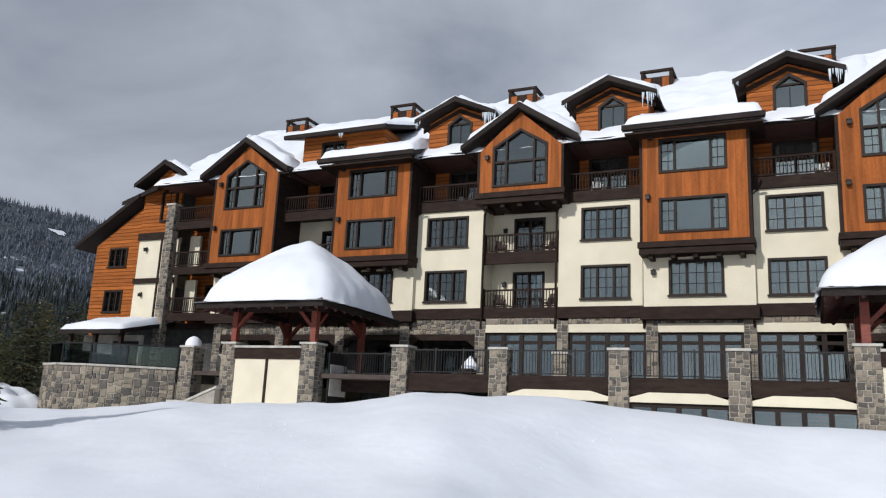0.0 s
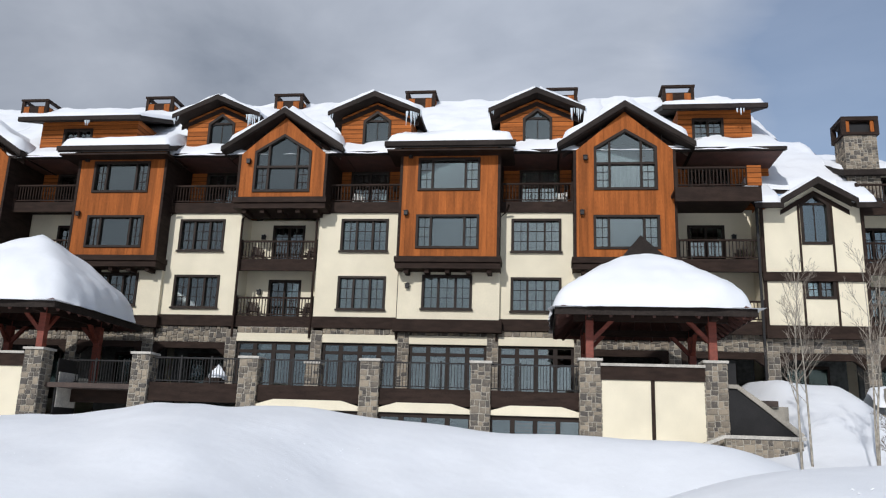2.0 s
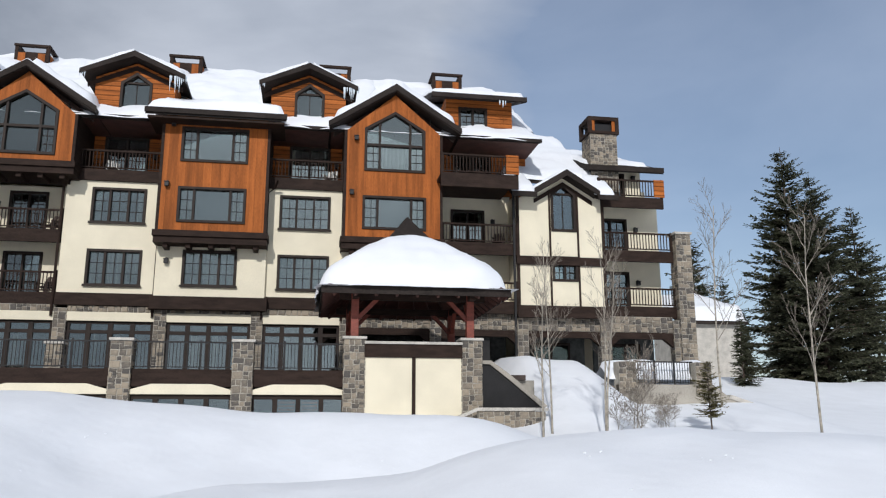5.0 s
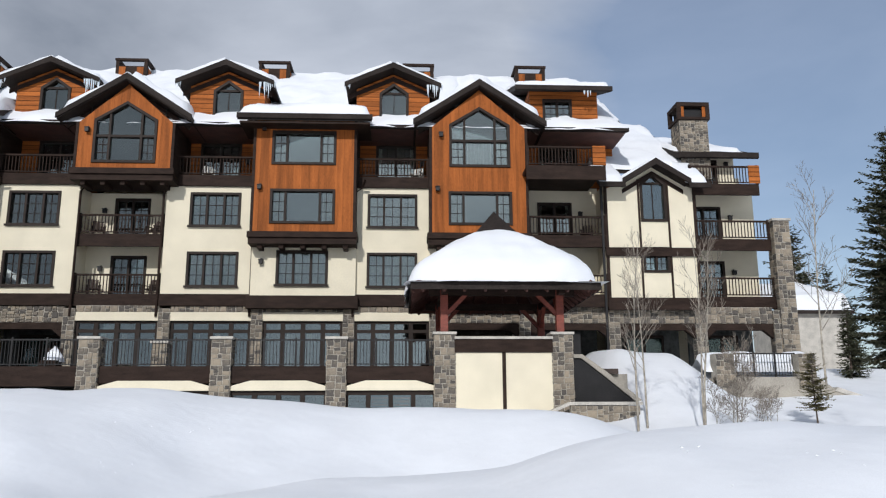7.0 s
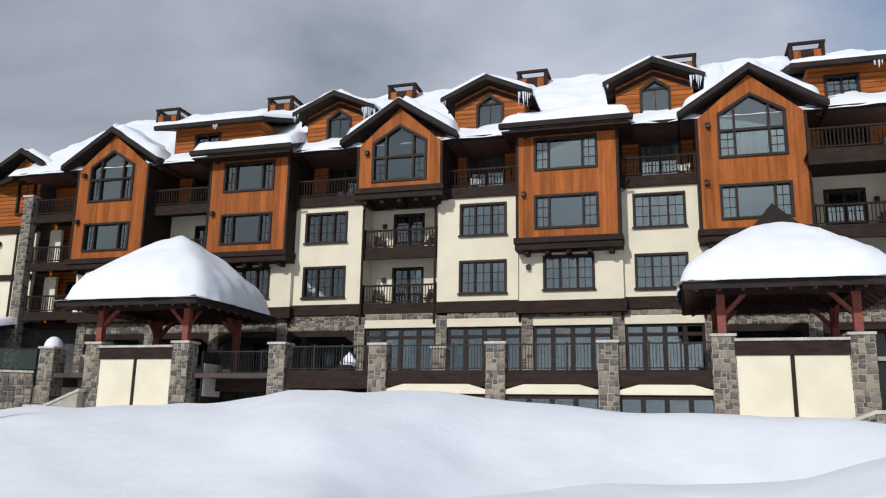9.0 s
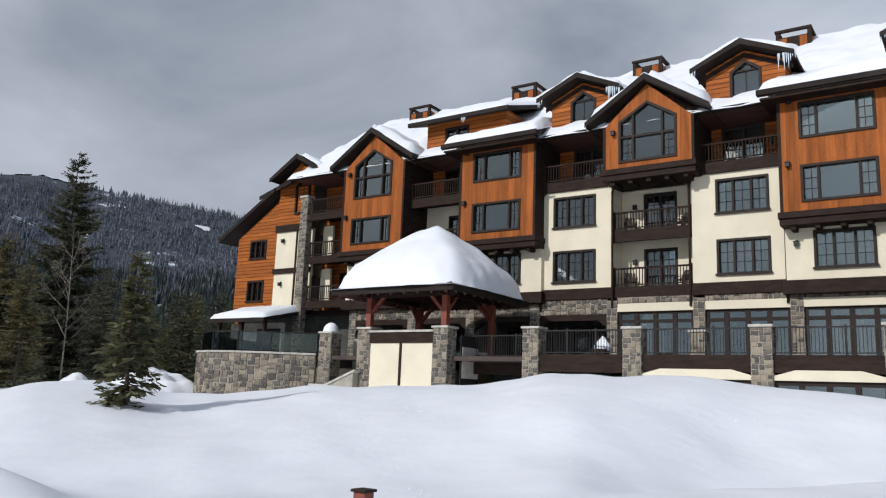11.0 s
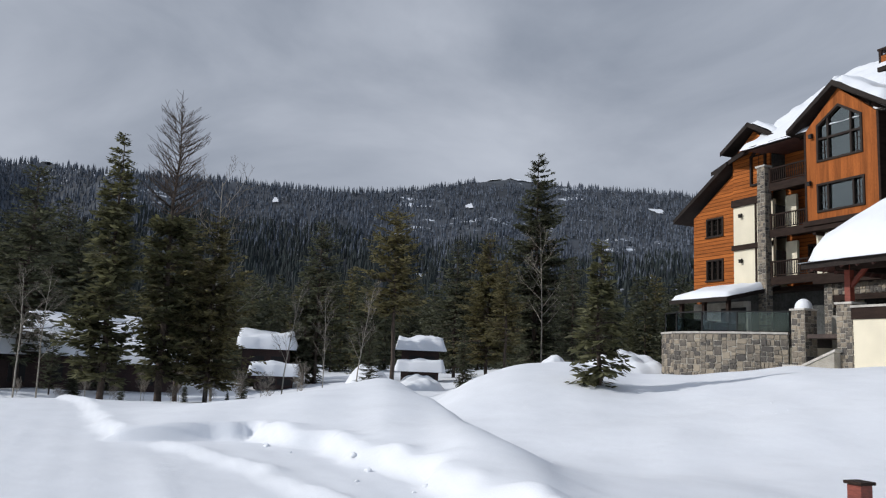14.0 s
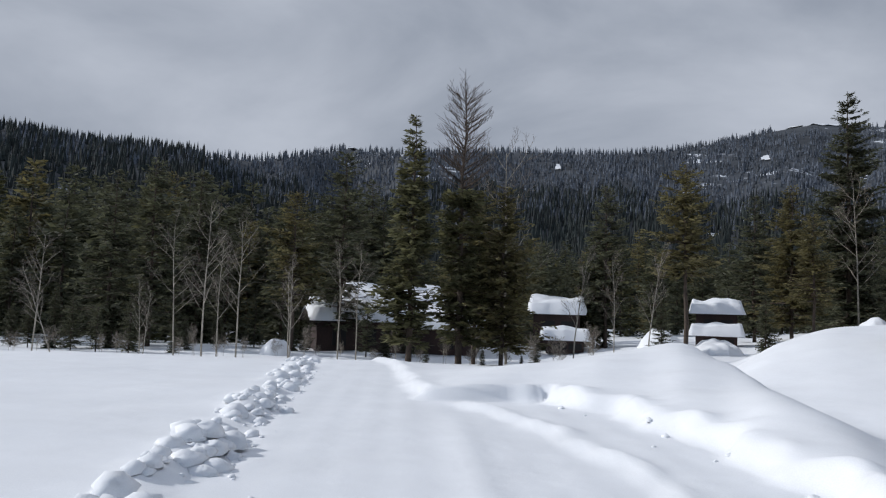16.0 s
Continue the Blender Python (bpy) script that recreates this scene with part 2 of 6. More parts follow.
# ---- mesh helpers ----
class Shape:
    """Collects vertices and faces of one mesh."""

    def __init__(self):
        self.v, self.f = [], []

    def box(self, x0, x1, y0, y1, z0, z1):
        k = len(self.v)
        self.v += [(x0, y0, z0), (x1, y0, z0), (x1, y1, z0), (x0, y1, z0), (x0, y0, z1), (x1, y0, z1), (x1, y1, z1), (x0, y1, z1)]
        self.f += [(k, k + 3, k + 2, k + 1), (k + 4, k + 5, k + 6, k + 7), (k, k + 1, k + 5, k + 4), (k + 1, k + 2, k + 6, k + 5),
                   (k + 2, k + 3, k + 7, k + 6), (k + 3, k, k + 4, k + 7)]
        return self

    def extrude(self, poly, y0, y1):
        """A polygon of (x, z), counter-clockwise as seen from the front, from y0 (front) to y1."""
        k, c = len(self.v), len(poly)
        self.v += [(x, y0, z) for x, z in poly] + [(x, y1, z) for x, z in poly]
        self.f.append(tuple(range(k, k + c)))
        self.f.append(tuple(range(k + 2 * c - 1, k + c - 1, -1)))
        for i in range(c):
            j = (i + 1) % c
            self.f.append((k + i, k + c + i, k + c + j, k + j))
        return self

    def slab(self, corners, thick):
        """A sheet over four corners, counter-clockwise from above, with its top there and that thickness below."""
        k = len(self.v)
        self.v += [tuple(c) for c in corners] + [(c[0], c[1], c[2] - thick) for c in corners]
        self.f += [(k, k + 1, k + 2, k + 3), (k + 7, k + 6, k + 5, k + 4)]
        for i in range(4):
            j = (i + 1) % 4
            self.f.append((k + i, k + 4 + i, k + 4 + j, k + j))
        return self

    def beam(self, a, b, w, d=None):
        """A square bar from a to b."""
        a, b = Vector(a), Vector(b)
        ax = (b - a).normalized()
        side = ax.cross(Vector((0, 0, 1)))
        side = side.normalized() if side.length > 1e-3 else Vector((1, 0, 0))
        up = side.cross(ax)
        d = d or w
        k = len(self.v)
        for p in (a, b):
            for s, u in ((-1, -1), (1, -1), (1, 1), (-1, 1)):
                self.v.append(tuple(p + side * (s * w / 2) + up * (u * d / 2)))
        self.f += [(k, k + 3, k + 2, k + 1), (k + 4, k + 5, k + 6, k + 7)]
        for i in range(4):
            j = (i + 1) % 4
            self.f.append((k + i, k + j, k + 4 + j, k + 4 + i))
        return self

    def tube(self, pts, radii, sides=6):
        k0 = len(self.v)
        for i, (p, r) in enumerate(zip(pts, radii)):
            p = Vector(p)
            d = (Vector(pts[min(i + 1, len(pts) - 1)]) - Vector(pts[max(i - 1, 0)])).normalized()
            s = d.orthogonal().normalized()
            u = d.cross(s)
            for q in range(sides):
                a = 2 * math.pi * q / sides
                self.v.append(tuple(p + s * (r * math.cos(a)) + u * (r * math.sin(a))))
        for i in range(len(pts) - 1):
            for q in range(sides):
                a, b = k0 + i * sides + q, k0 + i * sides + (q + 1) % sides
                self.f.append((a, b, b + sides, a + sides))
        return self

    def ring(self, outer, inner, y0, y1):
        """A frame between two polygons of (x, z) with as many corners, from y0 (front) to y1."""
        k, c = len(self.v), len(outer)
        for poly, y in ((outer, y0), (inner, y0), (outer, y1), (inner, y1)):
            self.v += [(x, y, z) for x, z in poly]
        for i in range(c):
            j = (i + 1) % c
            self.f += [(k + i, k + j, k + c + j, k + c + i), (k + 2 * c + j, k + 2 * c + i, k + 3 * c + i, k + 3 * c + j),
                       (k + i, k + 2 * c + i, k + 2 * c + j, k + j), (k + c + j, k + 3 * c + j, k + 3 * c + i, k + c + i)]
        return self

    def upright(self):
        """Turns a frame drawn as (x, y) rings so that its depth runs along z."""
        self.v = [(x, z, y) for x, y, z in self.v]
        self.f = [f[::-1] for f in self.f]
        return self

    def weld(self):
        """Joins corners that coincide and drops the faces between touching cells."""
        seen, new_of, verts = {}, [], []
        for p in self.v:
            key = tuple(round(q, 4) for q in p)
            if key not in seen:
                seen[key] = len(verts)
                verts.append(p)
            new_of.append(seen[key])
        faces = [tuple(new_of[i] for i in f) for f in self.f]
        tally = {}
        for f in faces:
            tally[frozenset(f)] = tally.get(frozenset(f), 0) + 1
        self.v, self.f = verts, [f for f in faces if tally[frozenset(f)] == 1]
        return self

    def mesh(self, name, material, smooth=False):
        me = bpy.data.meshes.new(name)
        me.from_pydata(self.v, [], self.f)
        me.materials.append(material)
        if smooth:
            me.polygons.foreach_set("use_smooth", [True] * len(me.polygons))
        me.update()
        return me


def thing(name, label, category, at=(0, 0, 0), group="", kind=""):
    ob = new(name)
    ob.location = at
    return tagged(ob, label, category, group, kind)


def part(name, shape, material, parent=None, label="", bevel=0.0, smooth=False):
    me = shape if isinstance(shape, bpy.types.Mesh) else shape.mesh(name, material, smooth)
    ob = new(name, me)
    ob.parent = parent
    if label:
        ob["label"] = label
    if bevel:
        mod = ob.modifiers.new("bevel", "BEVEL")
        mod.width, mod.segments, mod.limit_method = bevel, 2, "ANGLE"
    return ob


# ---- terrain ----
def ss(a, b, v):
    s = np.clip((v - a) / (b - a), 0, 1)
    return s * s * (3 - 2 * s)


def wavy(x, y):
    return (np.sin(x * 0.31 + 1.3 * np.sin(y * 0.23)) + np.sin(y * 0.43 + 0.8 * np.sin(x * 0.37 + 1)) + 0.6 * np.sin(x * 0.83 - y * 0.61)
            + 0.35 * np.sin(1.9 * x + 1.1 * y) * np.sin(1.3 * y - 0.7 * x)
            + 0.1 * np.sin(2.7 * x + 1.3 * np.sin(1.9 * y)) * np.sin(2.3 * y + np.sin(x)))


def soft(v, xs, ys):
    """Interpolates between the given values with rounded corners."""
    return sum(w * np.interp(v + d, xs, ys) for d, w in ((-1.6, 0.1), (-0.8, 0.22), (0.0, 0.36), (0.8, 0.22), (1.6, 0.1)))


def height(x, y):
    """The snow's height."""
    x, y = np.asarray(x, float), np.asarray(y, float)
    r, th = np.hypot(x, y), np.degrees(np.arctan2(x, y))
    # the long drift in front of the building
    el = soft(th, [-69, -67.4, -65.5, -63.4, -61.2, -57, -53, -51, -47, -42.7, -37.4, -35.5, -31, -28, -26, -22.5, -19, -16, -12, -8.5, -5.8, -1, 4, 6.5, 10, 13.5, 16, 17.5, 40],
                   [-4.2, -2.75, -1.8, -0.8, 0.05, 0.4, -0.5, -0.4, -0.1, 0.45, 0.72, 0.71, 1.0, 1.64, 1.81, 1.92, 2.03, 1.97, 1.62, 1.18, 1.1, 0.82, 0.88, 0.73, 0.48, 0.25, -0.95, -1.3, -1.6])
    rc = soft(th, [-67, -60, -50, -40, -25, 0, 16, 25, 40], [24, 28, 31, 29, 25, 23.5, 22, 22, 22])
    zc = EYE_HEIGHT + rc * np.tan(np.radians(el))
    r0 = soft(th, [-70, -58, -50, -25, -14, 0, 10, 20, 40], [17, 13, 8, 8.5, 14.5, 16.5, 16, 14.5, 14])
    up = np.clip((r - r0) / (rc - r0), 0, 1)
    drift = zc * up * up * (3 - 2 * up)
    past = np.clip(r - rc, 0, None)
    drift = np.where(r > rc, zc - 0.35 * (1 - np.exp(-past / 5)) - 0.012 * np.clip(past, 0, 40), drift) * ss(-71, -64, th) * ss(70, 45, th)
    uneven = 0.035 * np.sin(th * 0.7 + 1.0) + 0.022 * np.sin(th * 1.6 + 0.4 + 1.5 * np.sin(th * 0.23)) * ss(-12, -26, th)
    drift = drift + uneven * np.exp(-((r - rc) / 2.6) ** 2) * ss(-62, -54, th) * ss(22, 14, th)
    calm = 1 - 0.75 * np.exp(-((r - rc) / 4.0) ** 2)
    low = ss(-70, -84, th)
    base = -1.0 * ss(20, 42, -x) * ss(30, 10, y) * (0.35 + 0.65 * low) + 0.075 * wavy(x, y) * ss(6, 14, r) * calm + 0.045 * np.sin(r * 1.25 + 2.2 * np.sin(th * 0.11) + 1.1 * np.sin(th * 0.29)) * np.clip(0.4 + np.sin(th * 0.17 + r * 0.3), 0, 1) * ss(7, 10, r) * ss(22, 17, r) * ss(-64, -52, th) - 1.0 * ss(45, 110, -x) * ss(40, 10, y)
    # the mound beside the trail: a level shelf that swells to a crest
    el2 = soft(th, [-95, -88, -83, -78.4, -74, -71.5, -70.2, -68.6, -67.4, -65, -61.8, -59.5, -57.9, -55], [-5.2, -4.5, -3.9, -3.25, -2.25, -1.65, -1.2, -2.2, -2.95, -3.78, -5.65, -7.05, -8.3, -10])
    r2 = soft(th, [-95, -83, -76, -72, -70, -68, -65, -62, -58, -50], [19, 20, 21, 24, 24, 19, 13.5, 11, 8.5, 8])
    z2 = np.clip(EYE_HEIGHT + r2 * np.tan(np.radians(el2)), 0, None)
    rl = soft(th, [-95, -80, -70, -62, -55], [14, 14, 10, 7, 5])
    swell = np.sin(np.clip((r - rl) / (r2 - rl), 0, 1) * np.pi / 2)
    shelf = np.minimum(0.17, z2)
    mound = np.where(r < r2, shelf + (z2 - shelf) * swell, z2 * np.exp(-((r - r2) / soft(th, [-72, -68], [7.0, 3.5])) ** 2)) * ss(-100, -90, th) * ss(-40, -56, th)
    # the mound on the other side, whose long foot runs across the view
    el3 = soft(th, [-30, -22, -15.6, -8, -0.3, 6.8, 10.7, 15.3, 19, 22.7, 27, 32, 40, 60], [-7.2, -5.7, -4.9, -4.3, -3.95, -3.5, -2.5, -1.5, -0.85, -0.48, -0.13, -0.13, -0.6, -3])
    r3 = soft(th, [-30, -15, 0, 6, 10, 16, 28, 40], [11.5, 14, 15.5, 15, 14, 13.5, 14, 15])
    z3 = np.clip(EYE_HEIGHT + r3 * np.tan(np.radians(el3)), 0, None)
    mound2 = z3 * np.exp(-((r - r3) / np.where(r < r3, 5.0, soft(th, [0, 14], [1.6, 3.0]))) ** 2) * ss(-40, -20, th) * ss(120, 70, th)
    slope = ss(6.5, 10.5, x) * ss(50, 42, y) * ss(24, 20, x) * (np.clip((y - 25.0) * 0.21, 0, 2.6) + ss(14.5, 12.5, x) * np.clip((y - 28.0) * 0.18, 0, 1.5)) + ss(20, 24, x) * np.clip((y - 28.0) * 0.19, 0, 4.3)
    tops = np.stack([drift, mound, mound2, -0.02 * np.ones_like(r)])
    k = 13.0
    z = np.log(np.exp(k * tops).sum(0)) / k - 0.1 * np.exp(-np.max(tops, axis=0) * 6) + base + slope
    # the groomed trail: it widens near the camera and ends at a cut bank
    rough = 0.12 * np.sin(x * 2.1) + 0.07 * np.sin(x * 5.3 + y) + 0.05 * np.sin(y * 6.1 + 1.7 * np.sin(y * 2.3))
    edge_far = np.interp(x, [-45, -28, -23.5, -14], [-1.6, -0.9, -0.2, 0.35])
    edge_near = np.interp(x, [-14.7, -12.9, -11, -8.4, -7, -4, 8], [2.7, 3.2, 3.5, 3.7, 3.6, 3.5, 4.0])
    d1 = np.clip(y - edge_far + 0.4 * rough, 0, None)
    d2 = np.hypot(np.clip(-14.75 - x + rough, 0, None), np.clip(y - edge_near + rough, 0, None))
    away = np.minimum(d1, d2)
    west = ss(-1.0, -5.0, x) * ss(60, 35, r)
    cut = ss(0.0, 0.3, away)
    lip_h = np.interp(x, [-40, -22, -15, -11, -7], [0.10, 0.16, 0.18, 0.25, 0.32])
    nearness = np.exp(-np.clip(away - 0.3, 0, None) / 1.6) * ss(14, 4, np.abs(y))
    flat = -1.0 * ss(24, 44, -x) + 0.004 * np.sin(y * 11)
    # a lower shelf of pushed snow in front of the cut bank
    shelf_y = np.interp(x, [-14.4, -12.9, -10.9, -8.9, -7.0, -4], [0.8, 1.6, 2.05, 2.35, 2.45, 2.5]) + 0.5 * rough
    in_front = ss(-15.0, -13.6, x) * west
    flat = flat + in_front * (0.07 * ss(-0.08, 0.14, y - shelf_y) + 0.06 * np.exp(-((y - shelf_y - 0.12) / 0.17) ** 2) * (0.75 + 0.35 * np.sin(x * 2.7) + 0.2 * np.sin(x * 7.1 + y)))
    flat = flat + west * 0.035 * np.exp(-((y - 0.7 + 0.02 * x) / 0.18) ** 2) * ss(-14, -11, x)
    crumbs = 0.6 + 0.3 * np.sin(x * 3.1 + y * 2.3) + 0.25 * np.sin(x * 7.7 - y * 3.1)
    bank_top = z * (1 - nearness) + np.maximum(z, lip_h + -1.0 * ss(24, 44, -x)) * nearness + 0.09 * crumbs * np.exp(-((away - 0.34) / 0.24) ** 2) * ss(-19, -13, x)
    north = flat * (1 - cut * west) * west + bank_top * cut * west + z * (1 - west)
    # the raised field on the other side
    berm_y = np.interp(x, [-30, -25, -14, -8, -4], [-2.9, -2.55, -1.95, -1.75, -1.6]) + 0.08 * np.sin(x * 1.9)
    off_left = berm_y - y
    left = ss(0.0, 0.7, off_left)
    pile = 0.55 + 0.45 * np.sin(x * 1.3 + 0.7 * np.sin(x * 0.6)) + 0.3 * np.sin(x * 3.9)
    berm = west * (0.15 * np.exp(-((off_left - 0.42) / 0.25) ** 2) * np.clip(pile, 0.1, 1.3) + 0.08 * left - 0.035 * np.exp(-((off_left - 0.02) / 0.05) ** 2))
    field = -0.9 * ss(22, 44, -x) * (1 - left) + (z * 0.5 - 0.45 * ss(22, 44, -x)) * left + berm
    south = field * west + z * (1 - west)
    return np.where(off_left > -0.12, np.where(west > 0, south, z), north)


def sheet_axis(count, fine, reach):
    u = np.linspace(-1, 1, count)
    k = 8.5
    return reach * np.sinh(k * u) / np.sinh(k) + fine * u


GX = sheet_axis(600, 22, 2600) - 9
GY = sheet_axis(560, 20, 2600) + 5
gx, gy = np.meshgrid(GX, GY)
gz = height(gx, gy)
gv = np.stack([gx.ravel(), gy.ravel(), gz.ravel()], 1)
nx, ny = len(GX), len(GY)
idx = np.arange(nx * ny).reshape(ny, nx)
gf = np.stack([idx[:-1, :-1].ravel(), idx[:-1, 1:].ravel(), idx[1:, 1:].ravel(), idx[1:, :-1].ravel()], 1)
me = bpy.data.meshes.new("ground")
me.from_pydata(gv.tolist(), [], gf.tolist())
me.materials.append(SNOW)
me.polygons.foreach_set("use_smooth", [True] * len(me.polygons))
ground = tagged(new("ground", me), "deep wind-rounded snow with a groomed trail and drifts", "snow", kind="structure")


# ---- the lodge ----
lodge = thing("lodge", "long timber and stucco mountain lodge with snowy roofs", "building", (-13, 45, 0))
LODGE_AT = Vector((-13, 45, 0))
FACE, BAY, BACK, BACK_TOP = 40.0, 38.9, 41.5, 42.0  # front planes of stucco columns, bays, recessed walls and the top storey


def built(name, shape, material, label="", bevel=0.0, smooth=False, owner=None):
    """A part of the lodge, given in world metres."""
    ob = part(name, shape, material, owner or lodge, label, bevel, smooth)
    if owner is None:
        ob.location = -LODGE_AT
    return ob


def wall_cells(sh, x0, x1, z0, z1, y0, y1, holes):
    """A wall panel with rectangular openings (x0, x1, z0, z1)."""
    xs = sorted({x0, x1, *[h[0] for h in holes], *[h[1] for h in holes]})
    zs = sorted({z0, z1, *[h[2] for h in holes], *[h[3] for h in holes]})
    for a, b in zip(xs, xs[1:]):
        for c, d in zip(zs, zs[1:]):
            if not any(h[0] < (a + b) / 2 < h[1] and h[2] < (c + d) / 2 < h[3] for h in holes):
                sh.box(a, b, y0, y1, c, d)
    return sh.weld()


def curtain_shape(x0, x1, z0, z1, y):
    sh = Shape()
    count = max(6, int((x1 - x0) / 0.06))
    for i in range(count + 1):
        x = x0 + (x1 - x0) * i / count
        o = 0.03 * math.sin(i * 1.9) + 0.015 * math.sin(i * 0.8)
        sh.v += [(x, y + o, z0), (x, y + o, z1)]
        if i:
            k = 2 * i
            sh.f.append((k - 2, k, k + 1, k - 1))
    return sh


def room_box(x0, x1, z0, z1, y, deep):
    """The inside of a room behind a window: five faces."""
    sh = Shape()
    a, b, c, d = x0 - 0.3, x1 + 0.3, z0 - 0.3, z1 + 0.2
    sh.v = [(a, y, c), (b, y, c), (b, y, d), (a, y, d), (a, y + deep, c), (b, y + deep, c), (b, y + deep, d), (a, y + deep, d)]
    sh.f = [(4, 5, 6, 7), (0, 4, 7, 3), (1, 2, 6, 5), (0, 1, 5, 4), (3, 7, 6, 2)]
    return sh


def window(xc, z0, w, h, y, style="grid", curtains=1.0, owner_name="window", pane_y=0.12):
    """A framed window in a wall whose front is at y. style: grid, bay, pair, door."""
    x0, x1, z1 = xc - w / 2, xc + w / 2, z0 + h
    t = 0.13
    fr = Shape().ring([(x0, z0), (x1, z0), (x1, z1), (x0, z1)], [(x0 + t, z0 + t), (x1 - t, z0 + t), (x1 - t, z1 - t), (x0 + t, z1 - t)], y - 0.07, y + 0.2)
    splits = {"grid": (0.33, 0.67), "bay": (0.235, 0.765), "pair": (0.5,), "door": (0.5,)}[style]
    win = built(owner_name, fr, FRAME, "dark brown timber window frame" if style != "door" else "dark glazed balcony door", 0.012)
    if style == "grid":
        part("sill", Shape().box(x0 - 0.06, x1 + 0.06, y - 0.13, y - 0.072, z0 - 0.02, z0 + 0.08), FRAME, win)
    for s in splits:
        x = x0 + w * s
        part("mullion", Shape().box(x - 0.055, x + 0.055, y - 0.02, y + 0.18, z0 + t, z1 - t), FRAME, win)
    edges = [x0 + t, *[x0 + w * s for s in splits], x1 - t]
    for i, (a, b) in enumerate(zip(edges, edges[1:])):
        if style == "bay" and i == 1:
            continue
        rows = 3 if style != "door" else 4
        m, half = (a + b) / 2, 0.014
        levels = [z0 + t + (h - 2 * t) * r / rows for r in range(rows + 1)]
        gaps = [(p, q, c + half, d - half) for p, q in ((a, m - half), (m + half, b)) for c, d in zip(levels, levels[1:])]
        part("muntins", wall_cells(Shape(), a, b, levels[0], levels[-1], y + 0.088, y + 0.117, gaps), FRAME, win)
    for a, b in zip(edges, edges[1:]):
        pn = Shape()
        pn.box(a, b, y + pane_y, y + pane_y + 0.012, z0 + t * 0.6, z1 - t * 0.6)
        part("pane", pn, GLASS, win)
    part("interior", room_box(x0, x1, z0, z1, y + 0.22, 1.1), ROOM_SHADE, win)
    if curtains > 0:
        cw = w * 0.2 * curtains
        for a in (x0 + t * 0.8, x1 - t * 0.8 - cw):
            part("curtain", curtain_shape(a, a + cw, z0 + 0.05, z1 - 0.08, y + 0.32), CURTAIN, win, "pale hanging curtain")
    return win, (x0 + 0.02, x1 - 0.02, z0 + 0.02, z1 - 0.02)


def gable_window(xc, w, z0, shoulder, peak, y, curtain=True, blind=False):
    """A five-sided window under a gable, with side lights and a transom."""
    x0, x1, t = xc - w / 2, xc + w / 2, 0.14
    slope = (peak - shoulder) / (w / 2)
    top = lambda x: peak - slope * abs(x - xc)
    drop = t * math.hypot(1, slope)
    fr = Shape().ring([(x0, z0), (x1, z0), (x1, shoulder), (xc, peak), (x0, shoulder)], [(x0 + t, z0 + t), (x1 - t, z0 + t), (x1 - t, shoulder - drop * 0.6), (xc, peak - drop), (x0 + t, shoulder - drop * 0.6)], y - 0.07, y + 0.2)
    rail = z0 + (shoulder - z0) * 0.62
    lights = (x0 + w * 0.25, x1 - w * 0.25) if w > 2 else ()
    win = built("window", fr, FRAME, "five-sided dark-framed gable window", 0.012)
    if w > 2:
        part("transom", Shape().box(x0 + t, x1 - t, y - 0.02, y + 0.18, rail - 0.06, rail + 0.06), FRAME, win)
    for x in lights:
        part("mullion", Shape().box(x - 0.055, x + 0.055, y - 0.022, y + 0.178, z0 + t, top(x) - drop * 0.6), FRAME, win)
    if w > 2:
        for a, b in ((x0 + t, lights[0]), (lights[1], x1 - t)):
            m, half = (a + b) / 2, 0.014
            levels = [z0 + t + (rail - z0 - t) * r / 3 for r in range(4)]
            gaps = [(p, q, c + half, d - half) for p, q in ((a, m - half), (m + half, b)) for c, d in zip(levels, levels[1:])]
            part("muntins", wall_cells(Shape(), a, b, levels[0], levels[-1], y + 0.088, y + 0.117, gaps), FRAME, win)
    else:
        part("muntin", Shape().box(xc - 0.02, xc + 0.02, y + 0.085, y + 0.118, z0 + t, shoulder - 0.03), FRAME, win)
        part("transom", Shape().box(x0 + 0.05, x1 - 0.05, y + 0.04, y + 0.118, shoulder - 0.05, shoulder + 0.05), FRAME, win)
    part("pane", Shape().extrude([(x0 + 0.05, z0 + 0.05), (x1 - 0.05, z0 + 0.05), (x1 - 0.05, shoulder - 0.05), (xc, peak - 0.08), (x0 + 0.05, shoulder - 0.05)], y + 0.12, y + 0.132), GLASS, win)
    part("interior", room_box(x0, x1, z0, peak, y + 0.22, 1.3), ROOM_SHADE, win)
    if curtain:
        cw = w * 0.17
        for a in (x0 + 0.12, x1 - 0.12 - cw):
            part("curtain", curtain_shape(a, a + cw, z0 + 0.05, rail if w > 2 else shoulder, y + 0.32), CURTAIN, win, "pale hanging curtain")
    if blind:
        part("curtain", curtain_shape(xc - w * 0.2, xc + w * 0.2, z0 + 0.05, rail, y + 0.34), CURTAIN, win, "drawn pale curtain")
    return win


BALUSTER = Shape().box(-0.021, 0.021, -0.021, 0.021, 0, 0.86).mesh("baluster", TRIM)
BALUSTER_THIN = Shape().box(-0.011, 0.011, -0.011, 0.011, 0, 0.95).mesh("baluster", IRON)


